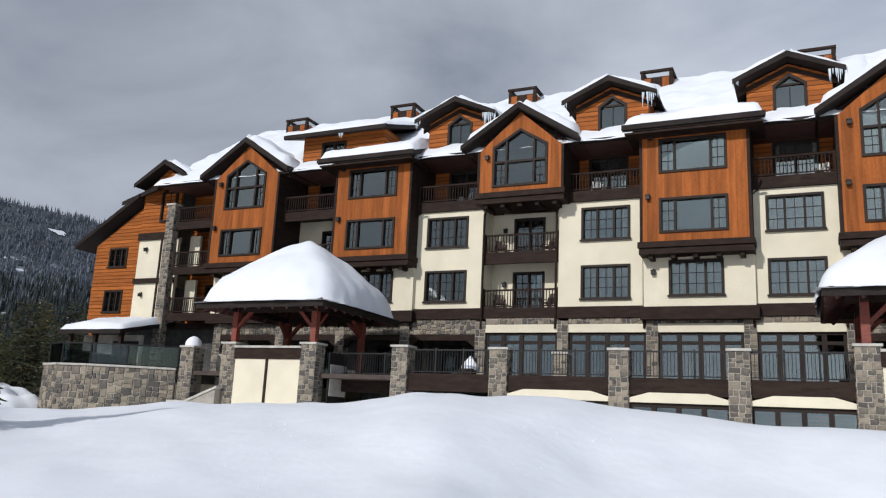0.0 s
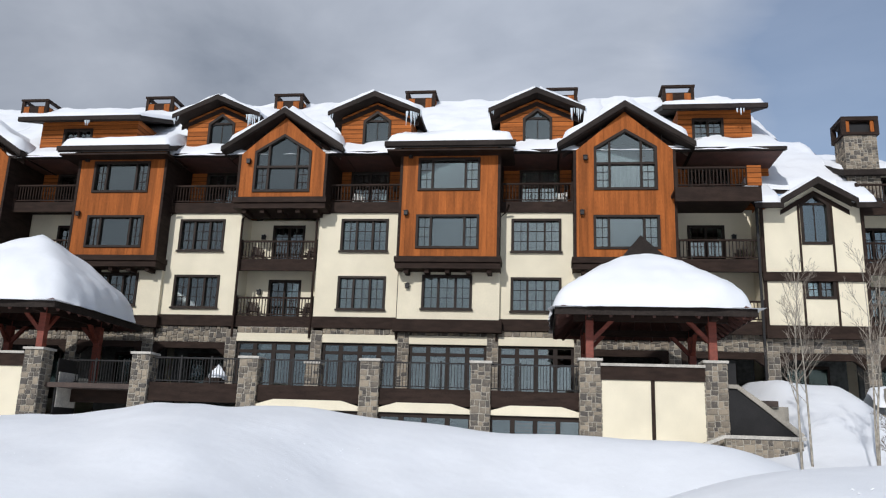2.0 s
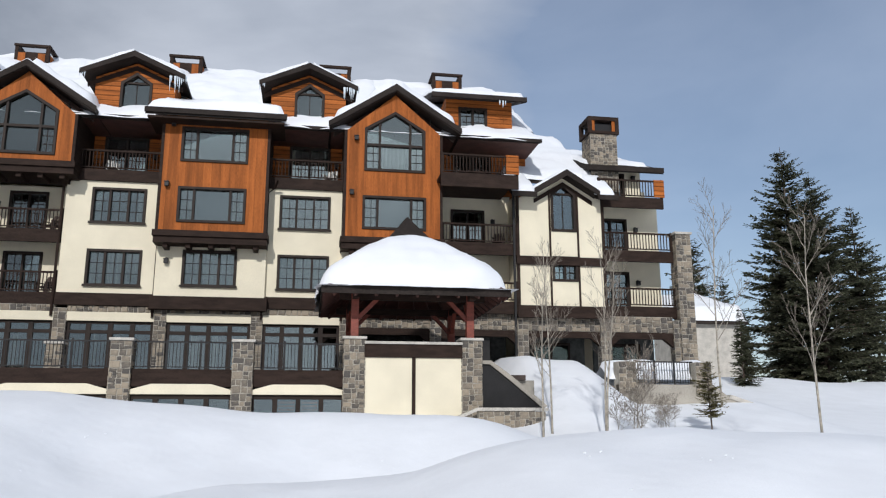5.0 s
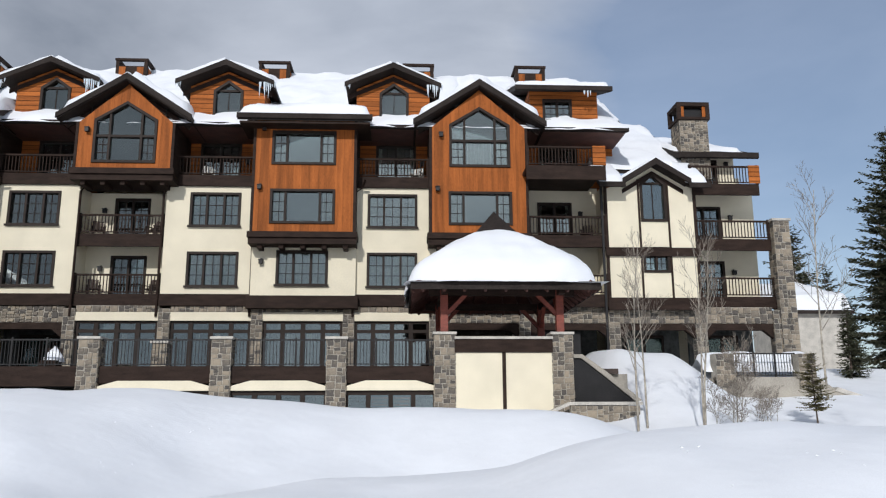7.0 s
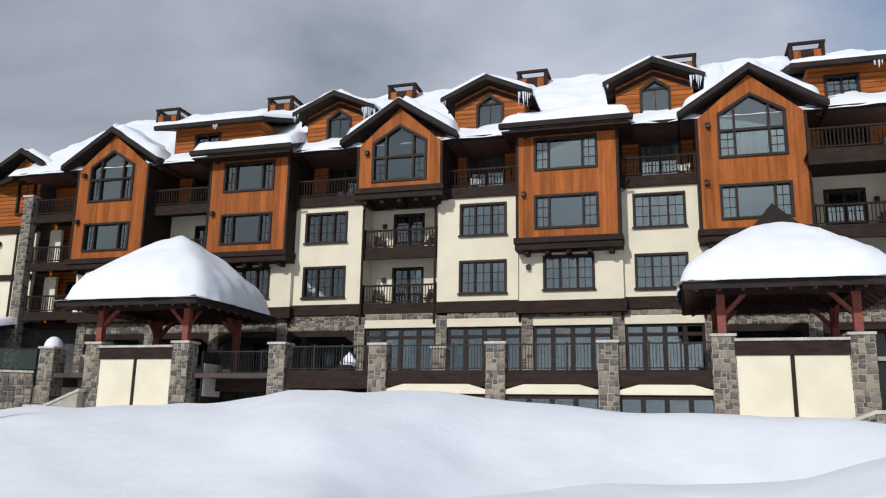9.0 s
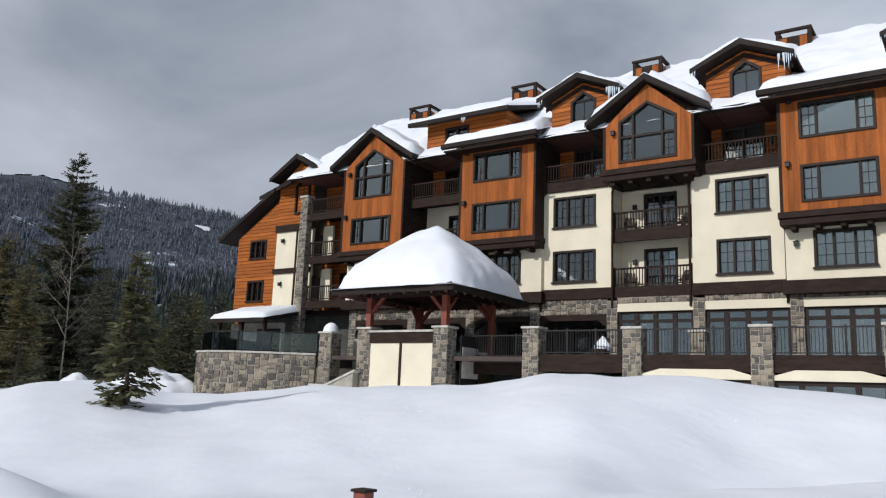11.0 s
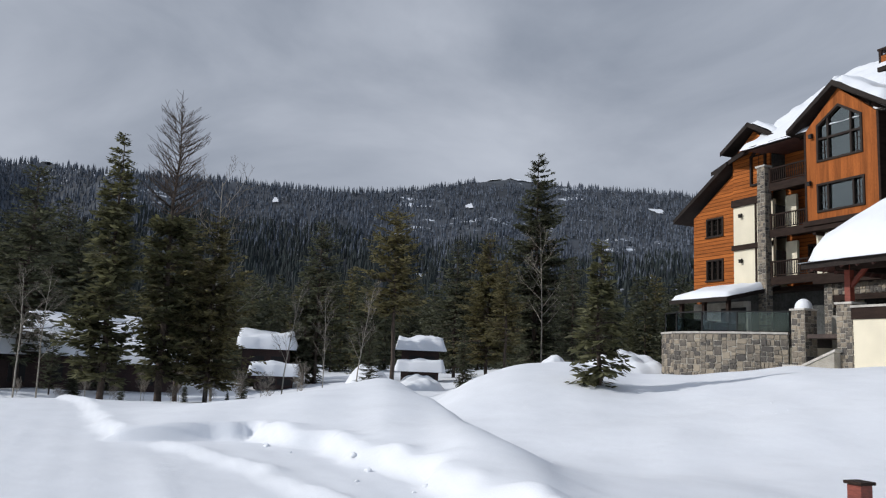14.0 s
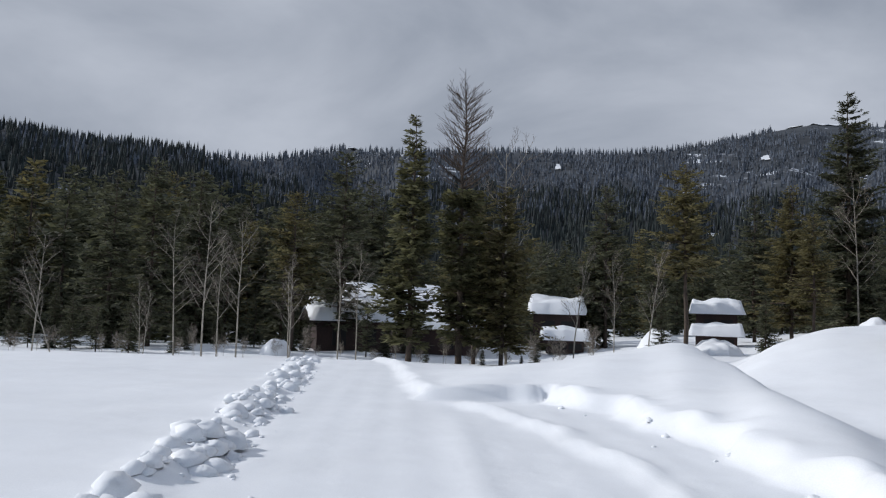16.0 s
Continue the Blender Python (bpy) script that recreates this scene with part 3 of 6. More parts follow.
def balcony(x0, x1, y0, y1, z, deep=0.55, spacing=0.17, sides=True, label="dark timber balcony with upright balusters"):
    """A balcony whose floor is at z, with its railing along the front."""
    sh = Shape().box(x0, x1, y0, y1, z - 0.16, z)
    sh.box(x0, x1, y0 - 0.02, y0 + 0.12, z - deep, z + 0.03)
    b = built("balcony", sh, TRIM, label, 0.015)
    rl = Shape().box(x0, x1, y0 + 0.01, y0 + 0.11, z + 0.96, z + 1.05).box(x0, x1, y0 + 0.035, y0 + 0.085, z + 0.1, z + 0.16)
    part("rail", rl, TRIM, b)
    for x in (x0 + 0.06, x1 - 0.06):
        part("post", Shape().box(x - 0.06, x + 0.06, y0 - 0.005, y0 + 0.125, z + 0.03, z + 1.1), TRIM, b)
    count = int((x1 - x0 - 0.2) / spacing)
    for i in range(count + 1):
        o = part("baluster", BALUSTER, None, b)
        o.location = (x0 + 0.15 + (x1 - x0 - 0.3) * i / count, y0 + 0.06, z + 0.12)
    return b


def wall_lamp(x, y, z):
    sh = Shape().box(x - 0.05, x + 0.05, y - 0.06, y, z - 0.05, z + 0.2).box(x - 0.1, x + 0.1, y - 0.24, y - 0.05, z - 0.12, z + 0.08).box(x - 0.12, x + 0.12, y - 0.26, y - 0.03, z + 0.08, z + 0.12)
    built("wall_lamp", sh, IRON, "small dark metal wall lantern", 0.01)


# main body behind the front
built("wall", Shape().box(-47, 11.8, 44.1, 58, 0.5, 16.6), STUCCO, "cream stucco rear body")
built("wall", Shape().box(11.8, 19.6, 43.5, 56, 0.5, 15.2), STUCCO, "cream stucco rear body")

# stucco columns
for x0, x1, xc in ((-20.45, -16.35, -18.55), (-12.0, -7.6, -9.5), (-2.3, 1.42, -0.45)):
    holes = []
    for z0 in (8.08, 11.19):
        _, h = window(xc, z0, 2.57, 1.83, FACE, "grid", (2.2 if x0 > -13 else 0.6) if z0 < 9 else 0.7)
        holes.append(h)
    sh = wall_cells(Shape(), x0, x1, 7.7, 13.35, FACE, FACE + 0.3, holes)
    sh.box(x0, x0 + 0.25, FACE + 0.3, 43, 7.7, 13.35).box(x1 - 0.25, x1, FACE + 0.3, 43, 7.7, 13.35)
    built("wall", sh, STUCCO, "cream stucco wall bay")
    built("trim", Shape().box(x0 - 0.02, x1 + 0.02, FACE - 0.12, FACE + 0.1, 7.14, 7.74), TRIM, "dark timber belt course", 0.02)
    balcony(x0 - 0.05, x1 + 0.05, FACE - 0.12, 43, 13.9, 0.56)
    for xp in (x0 - 0.1, x1 + 0.08):
        built("downpipe", Shape().tube([(xp + 0.55, FACE - 0.7, 13.55), (xp + 0.4, FACE - 0.3, 13.3), (xp, FACE - 0.12, 13.0), (xp, FACE - 0.12, 6.6)], [0.065] * 4, 7), TRIM, "round brown downpipe")

# recess under the middle gable
sh = wall_cells(Shape(), -16.4, -11.95, 7.7, 13.35, BACK, BACK + 0.3, [(-15.05, -13.25, 7.75, 9.97), (-15.05, -13.25, 10.85, 13.07)])
built("wall", sh, STUCCO, "cream stucco recessed wall")
for z in (7.75, 10.85):
    window(-14.15, z, 1.84, 2.22, BACK, "door", 0.5, "door")
    wall_lamp(-15.55, BACK, z + 1.5)
balcony(-16.33, -12.02, FACE + 0.05, BACK, 7.72, 0.58)
balcony(-16.33, -12.02, FACE + 0.05, BACK, 10.8, 0.62)

# top storey behind the balconies: log siding with doors
runs = ((-29.8, -25.6, -27.4), (-20.45, -16.4, -18.2), (-11.6, -7.55, -9.7), (-2.3, 1.45, -0.3), (6.5, 11.8, 8.6))
for x0, x1, xd in runs:
    xd *= BACK_TOP / BACK
    hole = (xd - 1.05, xd + 1.05, 13.92, 16.36)
    sh = wall_cells(Shape(), x0, x1, 13.3, 17.6, BACK_TOP, BACK_TOP + 0.3, [hole])
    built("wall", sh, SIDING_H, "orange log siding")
    window(xd, 13.9, 2.2, 2.48, BACK_TOP, "door", 0.5, "door")
    wall_lamp(xd + 1.45, BACK_TOP, 15.3)

# rectangular bays
for x0, x1, xc in ((-25.6, -20.45, -23.03), (-7.52, -2.28, -4.95)):
    holes = []
    for z0 in (11.14, 14.22):
        _, h = window(xc, z0, 3.25, 1.8, BAY, "bay", 0.85)
        holes.append(h)
    sh = wall_cells(Shape(), x0 + 0.14, x1 - 0.14, 10.66, 16.6, BAY, BAY + 0.25, holes)
    built("wall", sh, SIDING_V, "orange stained board wall of a bay")
    for xa in (x0, x1 - 0.14):
        built("bay_side", Shape().box(xa, xa + 0.14, BAY - 0.03, 43, 10.6, 16.6), TRIM, "dark timber side of a bay")
    base = Shape().box(x0 - 0.1, x1 + 0.1, BAY - 0.16, 41, 10.42, 10.72).box(x0 - 0.05, x1 + 0.05, BAY - 0.06, 41, 10.1, 10.42)
    for k in range(5):
        x = x0 + 0.5 + (x1 - x0 - 1.0) * k / 4
        base.box(x - 0.12, x + 0.12, BAY + 0.1, 40.2, 9.9, 10.12)
    built("trim", base, TRIM, "dark timber sill beam with brackets", 0.015)
    _, h = window(xc - 0.03, 8.12, 2.6, 1.84, 39.75, "grid", 2.3)
    sh = wall_cells(Shape(), x0, x1, 7.6, 10.15, 39.75, 40.05, [h])
    sh.box(x0, x0 + 0.2, 40.05, 43, 7.6, 10.15).box(x1 - 0.2, x1, 40.05, 43, 7.6, 10.15)
    built("wall", sh, STUCCO, "cream stucco wall under a bay")
    built("trim", Shape().box(x0 - 0.15, x1 + 0.15, 39.5, 40.2, 6.98, 7.62), TRIM, "heavy dark timber belt course", 0.02)
    for s in (x0 + 0.5,):
        wall_lamp(s, 39.75, 9.35)
    wall_lamp(x0 + 0.55, BAY, 16.1)
    wall_lamp(x0 + 0.42, BAY, 13.0)


def gable_bay(x0, x1, xc, zb, shoulder, lower, blind):
    peak, eave = 18.42, 16.35
    slope = (peak - eave) / ((x1 - x0) / 2)
    wz0, wsh, wpk, ww = 14.2, shoulder, shoulder + 0.98, 3.15
    gable_window(xc, ww, wz0, wsh, wpk, BAY, True, blind)
    a, b = xc - ww / 2 + 0.03, xc + ww / 2 - 0.03
    sh = Shape()
    wz = wz0 + 0.03
    if lower:
        _, h = window(xc, 11.14, 3.25, 1.76, BAY, "bay", 0.85)
        wall_cells(sh, x0 + 0.14, x1 - 0.14, zb, wz, BAY, BAY + 0.25, [h])
    else:
        sh.box(x0 + 0.14, x1 - 0.14, BAY, BAY + 0.25, zb, wz)
    sh.extrude([(x0 + 0.14, wz), (a, wz), (a, wsh - 0.03), (xc, wpk - 0.04), (xc, peak), (x0 + 0.14, eave)], BAY, BAY + 0.25)
    sh.extrude([(b, wz), (x1 - 0.14, wz), (x1 - 0.14, eave), (xc, peak), (xc, wpk - 0.04), (b, wsh - 0.03)], BAY, BAY + 0.25)
    built("wall", sh, SIDING_V, "orange stained board wall of a gabled bay")
    for xa in (x0, x1 - 0.14):
        built("bay_side", Shape().box(xa, xa + 0.14, BAY - 0.03, 43, zb, eave), TRIM, "dark timber side of a bay")
    base = Shape().box(x0 - 0.1, x1 + 0.1, BAY - 0.16, 41, zb - 0.25, zb + 0.06).box(x0 - 0.05, x1 + 0.05, BAY - 0.06, 41, zb - 0.56, zb - 0.25)
    for k in range(5):
        x = x0 + 0.5 + (x1 - x0 - 1.0) * k / 4
        base.box(x - 0.12, x + 0.12, BAY + 0.1, 40.2, zb - 0.76, zb - 0.54)
    built("trim", base, TRIM, "dark timber sill beam with brackets", 0.015)
    gable_roof(xc, (x1 - x0) / 2 + 0.85, 18.82, 0.66, 38.5, 47.0, 0.3)
    wall_lamp(x0 + 0.6, BAY, 15.9)
    wall_lamp(x0 + 0.42, BAY, 13.0) if lower else None


def gable_roof(xc, half, peak, slope, y0, y1, thick, name="roof", rake=0.26):
    drop = half * slope
    z_in = peak - thick * 1.15
    r = built(name, Shape().extrude([(xc, peak), (xc - half, peak - drop), (xc - half, peak - drop - thick), (xc, z_in), (xc + half, peak - drop - thick), (xc + half, peak - drop)], y0, y1), FLASHING, "dark gabled roof with broad rake boards")
    for s in (-1, 1):
        pts = [(xc, peak + 0.05), (xc + s * (half + 0.05), peak - drop + 0.02), (xc + s * (half + 0.05), peak - drop - rake), (xc, peak - rake - 0.04)]
        part("rake_board", Shape().extrude(pts if s < 0 else pts[::-1], y0 - 0.07, y0 - 0.004), FLASHING, r)
        pts = [(xc, peak - 0.42), (xc + s * half * 0.93, peak - 0.42 - drop * 0.93), (xc + s * half * 0.93, peak - 0.66 - drop * 0.93), (xc, peak - 0.68)]
        part("inner_trim", Shape().extrude(pts if s < 0 else pts[::-1], y0 + 0.75, y0 + 0.85), TRIM, r)
    return r


gable_bay(-34.9, -29.78, -32.4, 10.66, 16.5, True, False)
gable_bay(-16.39, -11.47, -13.93, 13.85, 16.5, False, False)
gable_bay(1.42, 6.5, 4.02, 10.66, 16.5, True, True)

# lower storey under the two outer gables
for x0, x1 in ((-34.9, -29.78), (1.42, 6.5)):
    _, h = window((x0 + x1) / 2, 8.12, 2.6, 1.84, 39.75, "grid", 0.8)
    built("wall", wall_cells(Shape(), x0, x1, 7.6, 10.15, 39.75, 40.05, [h]), STUCCO, "cream stucco wall under a bay")
    built("trim", Shape().box(x0 - 0.15, x1 + 0.15, 39.5, 40.2, 6.98, 7.62), TRIM, "heavy dark timber belt course", 0.02)

# recess beside the first rectangular bay
for z, d in ((7.72, 9.95), (10.8, 13.0)):
    sh = wall_cells(Shape(), -29.8, -25.58, z - 0.1, z + 3.1, BACK, BACK + 0.3, [(-28.0, -26.2, z + 0.05, z + 2.25)])
    built("wall", sh, STUCCO, "cream stucco recessed wall")
    window(-27.1, z + 0.03, 1.84, 2.24, BACK, "door", 0.5, "door")
    balcony(-29.76, -25.62, 39.9, BACK, z)
balcony(-29.76, -25.62, 39.6, BACK, 13.9, 0.56)

# recess beside the last gable
balcony(6.2, 10.2, 37.6, BACK, 13.9, 0.7)
built("panel", Shape().box(9.55, 10.2, 37.5, 37.58, 13.95, 14.95), SIDING_H, "orange timber balcony panel")
for z in (7.72, 10.8):
    sh = wall_cells(Shape(), 6.5, 10.7, z - 0.1, z + 3.1, BACK, BACK + 0.3, [(7.4, 9.24, z + 0.05, z + 2.25)])
    built("wall", sh, STUCCO, "cream stucco recessed wall")
    window(8.32, z + 0.03, 1.88, 2.24, BACK, "door", 0.5, "door")
    balcony(6.52, 10.55, 39.6, BACK, z, 0.62)
    wall_lamp(9.7, BACK, z + 1.6)

# ---- roofs of the lodge ----
EAVE_Y, EAVE_Z, RIDGE_Y, RIDGE_Z = 39.2, 16.5, 50.0, 23.85
roof = built("roof", Shape().slab([(-40.2, EAVE_Y, EAVE_Z), (11.9, EAVE_Y, EAVE_Z), (11.9, RIDGE_Y, RIDGE_Z), (-37, RIDGE_Y, RIDGE_Z)], 0.2), FLASHING, "dark main roof with broad eaves")
part("rear_slope", Shape().slab([(-37, RIDGE_Y, RIDGE_Z), (11.9, RIDGE_Y, RIDGE_Z), (11.9, 60.0, 16.7), (-40.2, 60.0, 16.7)], 0.32), FLASHING, roof)
part("hip", Shape().slab([(-46, 41.6, 16.4), (-40.2, EAVE_Y, EAVE_Z), (-37, RIDGE_Y, RIDGE_Z), (-44, RIDGE_Y, 21.0)], 0.3), FLASHING, roof)
part("gutter", Shape().box(-40.2, 11.95, EAVE_Y - 0.12, EAVE_Y - 0.004, EAVE_Z - 0.16, EAVE_Z + 0.02), FLASHING, roof)
built("soffit", Shape().box(-40, 11.85, EAVE_Y + 0.05, BACK_TOP, 16.36, 16.44), SOFFIT)


def snow_sheet(name, fn, u0, u1, v0, v1, nu, nv, thick, label, rough=0.05, seed=0, owner=None):
    """A lumpy blanket of snow on a roof. fn(u, v) gives the roof's surface; the blanket swells over it and rounds off at its edges."""
    sh = Shape()
    us, vs = np.linspace(u0, u1, nu), np.linspace(v0, v1, nv)
    off = Vector((seed * 7.3, seed * 3.1, seed))
    for j, v in enumerate(vs):
        for i, u in enumerate(us):
            e = min(i, nu - 1 - i) / max(1.0, 0.06 * nu), min(j, nv - 1 - j) / max(1.0, 0.08 * nv)
            e = min(1.0, min(e))
            swell = math.sqrt(max(0.0, 1 - (1 - e) ** 2))
            p = Vector(fn(u, v))
            nz = noise.noise(p * 0.55 + off) * 0.5 + noise.noise(p * 1.7 + off) * 0.22
            q = p + Vector((noise.noise(p * 0.9 + off) * 0.12, noise.noise(p * 0.9 - off) * 0.16 * (1 if e < 0.5 else 0), 0))
            deep = thick(p.x, p.y) if callable(thick) else thick
            sh.v.append((q.x, q.y, q.z + deep * swell * (1 + nz * 0.7) + 0.015 + rough * nz * swell))
    base = len(sh.v)
    for j in range(nv - 1):
        for i in range(nu - 1):
            a = j * nu + i
            sh.f.append((a, a + 1, a + nu + 1, a + nu))
    return part(name, sh, SNOW, owner, smooth=True)


def snow_on(fn, *a, **k):
    ob = snow_sheet("roof_snow", fn, *a, **k)
    return tagged(ob, k.get("label", a[7] if len(a) > 7 else "thick snow lying on a dark roof"), "snow", "snow on the lodge's roofs")


slope_of = lambda y: EAVE_Z + (y - EAVE_Y) * (RIDGE_Z - EAVE_Z) / (RIDGE_Y - EAVE_Y)
for k, (a, b) in enumerate(((-40, -33), (-33.0, -20.5), (-20.5, -8), (-8.0, 3.5), (3.5, 11.7))):
    snow_on(lambda u, v: (u, v, slope_of(v)), a - 0.3, b + 0.3, EAVE_Y - 0.2, RIDGE_Y + 0.2, int((b - a) * 5), 50, lambda x, y: 0.2 + 0.1 * math.sin(x * 2.3) * math.sin(x * 0.9) + 0.3 * min(1.0, max(0.0, (y - 39.9) / 3.5)), "thick rounded snow on the lodge's main roof", seed=k)

# low roofs over the rectangular bays
for k, (x0, x1) in enumerate(((-26.4, -20.0), (-8.2, -1.5))):
    xm = (x0 + x1) / 2
    sh = Shape().slab([(x0, 38.0, 16.55), (x1, 38.0, 16.55), (x1 - 1.2, 45, 19.3), (x0 + 1.2, 45, 19.3)], 0.3)
    r = built("roof", sh, FLASHING, "dark low roof over a bay")
    part("gutter", Shape().box(x0 - 0.03, x1 + 0.03, 37.9, 37.99, 16.34, 16.6), FLASHING, r)
    built("soffit", Shape().box(x0 + 0.1, x1 - 0.1, 38.05, 40.5, 16.12, 16.22), TRIM)
    snow_on(lambda u, v, xm=xm, hw=(x1 - x0) / 2: (xm + u * hw * (1 - 0.17 * (v - 38) / 7), v, 16.55 + (v - 38) * 0.393), -0.98, 0.98, 38.05, 45, 34, 34, 0.55,
            "thick rounded snow on the low roof of a bay", seed=10 + k)

# snow on the gable roofs
def gable_snow(xc, half, peak, slope, y0, y1, thick, seed):
    snow_on(lambda u, v: (xc + u, v, peak - abs(u) * slope), 0.02, half, y0, y1, 16, 30, thick, "snow on one slope of a gable", seed=seed)
    snow_on(lambda u, v: (xc + u, v, peak - abs(u) * slope), -half, -0.02, y0, y1, 16, 30, thick, "snow on one slope of a gable", seed=seed + 1)


for k, xc in enumerate((-32.4, -13.93, 4.02)):
    gable_snow(xc, 3.2, 18.86, 0.66, 38.62, 46.5, 0.55, 20 + 2 * k)

# gabled dormers
for k, xc in enumerate((-18.2, -9.24, -0.47)):
    y = 40.2
    gable_window(xc + 0.05, 1.56, 17.12, 18.72, 19.28, y, k != 1)
    a, b = xc + 0.05 - 0.75, xc + 0.05 + 0.75
    pk, ev, hw = 19.8, 18.92, 1.95
    sh = Shape()
    sh.extrude([(xc - hw, 16.8), (a, 16.8), (a, 18.69), (xc + 0.05, 19.24), (xc, pk), (xc - hw, ev)], y, y + 0.2)
    sh.extrude([(b, 16.8), (xc + hw, 16.8), (xc + hw, ev), (xc, pk), (xc + 0.05, 19.24), (b, 18.69)], y, y + 0.2)
    sh.box(a, b, y, y + 0.2, 16.8, 17.14)
    sh.box(xc - hw, xc - hw + 0.2, y + 0.2, 45, 16.8, ev).box(xc + hw - 0.2, xc + hw, y + 0.2, 45, 16.8, ev)
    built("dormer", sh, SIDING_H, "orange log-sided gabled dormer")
    gable_roof(xc, 2.5, 20.07, 0.45, 39.4, 46.5, 0.16, rake=0.22)
    gable_snow(xc, 2.5, 20.1, 0.45, 39.5, 46.4, 0.4, 30 + 2 * k)

# shed dormers
for k, (x0, x1, a, b) in enumerate(((-29.1, -23.2, -27.7, -25.9), (6.9, 10.6, 7.6, 9.2))):
    y = 40.2
    _, h = window((a + b) / 2, 17.25, b - a, 1.28, y, "pair", 0.6)
    sh = wall_cells(Shape(), x0, x1, 16.8, 19.07, y, y + 0.2, [h])
    sh.box(x0, x0 + 0.2, y + 0.2, 45, 16.8, 19.07).box(x1 - 0.2, x1, y + 0.2, 45, 16.8, 19.07)
    built("dormer", sh, SIDING_H, "orange log-sided shed dormer")
    r = built("roof", Shape().slab([(x0 - 0.9, 39.3, 18.9), (x1 + 0.6, 39.3, 18.9), (x1 + 0.6, 46.5, 21.4), (x0 - 0.9, 46.5, 21.4)], 0.25), FLASHING, "dark shed roof")
    part("gutter", Shape().box(x0 - 0.92, x1 + 0.62, 39.22, 39.298, 18.68, 18.93), FLASHING, r)
    snow_on(lambda u, v: (u, v, 18.9 + (v - 39.3) * 0.347), x0 - 0.85, x1 + 0.5, 39.35, 46.5, 30, 26, 0.3, "snow on the shed dormer's roof", seed=40 + k)


def icicles(x0, x1, y, z, label="row of icicles under a snowy eave", longest=0.9):
    rng = random.Random(int(x0 * 10))
    t = thing("icicles", label, "icicles", (x0, y, z), "icicles on the eaves")
    n = int((x1 - x0) / 0.09)
    for i in range(n):
        ln = longest * rng.uniform(0.25, 1.0)
        x = (x1 - x0) * (i + rng.random()) / n
        part("icicle", Shape().tube([(x, 0, 0.05), (x, 0, -ln * 0.5), (x, 0, -ln)], [0.045, 0.028, 0.004], 5), ICE, t)


for xc in (-18.2, -9.24, -0.47):
    icicles(xc + 1.75, xc + 2.6, 39.42, 18.85)
    icicles(xc - 2.55, xc - 2.2, 39.42, 18.85, longest=0.6)
icicles(-26.0, -25.6, 39.28, 18.7, longest=0.5)
icicles(9.6, 10.1, 39.28, 18.7, longest=0.5)

# chimney surrounds on the ridge
for xa in (-35.7, -26.4, -17.2, -8.2, 1.05, 8.35):
    x0, x1, y0, y1, zb, zt = xa - 0.98, xa + 0.98, 48.1, 50.1, 22.6, 24.15
    c = built("chimney_surround", Shape().ring([(x0, y0), (x1, y0), (x1, y1), (x0, y1)], [(x0 + 0.09, y0 + 0.09), (x1 - 0.09, y0 + 0.09), (x1 - 0.09, y1 - 0.09), (x0 + 0.09, y1 - 0.09)], zb, zb + 1.05).upright(), TRIM, "open dark timber chimney surround with orange panels", 0.01)
    for x in (x0, x1 - 0.2):
        for yy in (y0, y1 - 0.2):
            part("post", Shape().box(x, x + 0.2, yy, yy + 0.2, zb + 1.05, zt - 0.14), TRIM, c)
    part("top_rail", Shape().ring([(x0 - 0.05, y0 - 0.05), (x1 + 0.05, y0 - 0.05), (x1 + 0.05, y1 + 0.05), (x0 - 0.05, y1 + 0.05)], [(x0 + 0.2, y0 + 0.2), (x1 - 0.2, y0 + 0.2), (x1 - 0.2, y1 - 0.2), (x0 + 0.2, y1 - 0.2)], zt - 0.14, zt).upright(), TRIM, c)
    for xq in (x0 + 0.22, x1 - 0.62):
        part("panel", Shape().box(xq, xq + 0.4, y0 - 0.03, y0 - 0.004, zb + 0.1, zb + 0.98), SIDING_V, c, "orange timber panel")
    part("panel", Shape().box(x1 + 0.004, x1 + 0.03, y0 + 0.25, y1 - 0.25, zb + 0.1, zb + 0.98), SIDING_V, c, "orange timber panel")
    part("flue", Shape().tube([(xa, 49.1, zb - 0.5), (xa, 49.1, zt - 0.25)], [0.2, 0.2], 10), IRON, c)

# ---- east wing ----
x0, x1, xc = 10.6, 15.45, 13.2
gable_window(xc, 1.4, 11.6, 13.7, 14.25, 39.7, False)
_, h1 = window(xc, 8.9, 1.4, 1.35, 39.7, "pair", 0)
sh = wall_cells(Shape(), x0, x1, 7.55, 11.2, 39.7, 40.0, [h1])
sh.extrude([(x0, 11.2), (xc - 0.67, 11.2), (xc - 0.67, 13.67), (xc, 14.2), (xc, 14.6), (x0, 13.3)], 39.7, 40.0)
sh.extrude([(xc + 0.67, 11.2), (x1, 11.2), (x1, 13.3), (xc, 14.6), (xc, 14.2), (xc + 0.67, 13.67)], 39.7, 40.0)
sh.box(xc - 0.67, xc + 0.67, 39.7, 40.0, 11.2, 11.62)
sh.box(x0, x0 + 0.2, 40.0, 44, 7.55, 13.6).box(x1 - 0.2, x1, 40.0, 44, 7.55, 13.6)
built("wall", sh, STUCCO, "cream stucco gabled wing")
tr = Shape().box(x0 - 0.05, x1 + 0.05, 39.56, 39.75, 9.75, 10.2).box(x0 - 0.05, x1 + 0.05, 39.52, 39.75, 6.95, 7.58)
for x in (xc - 0.83, xc + 0.72):
    tr.box(x, x + 0.11, 39.66, 39.72, 7.58, 9.75).box(x, x + 0.11, 39.66, 39.72, 10.2, 13.9)
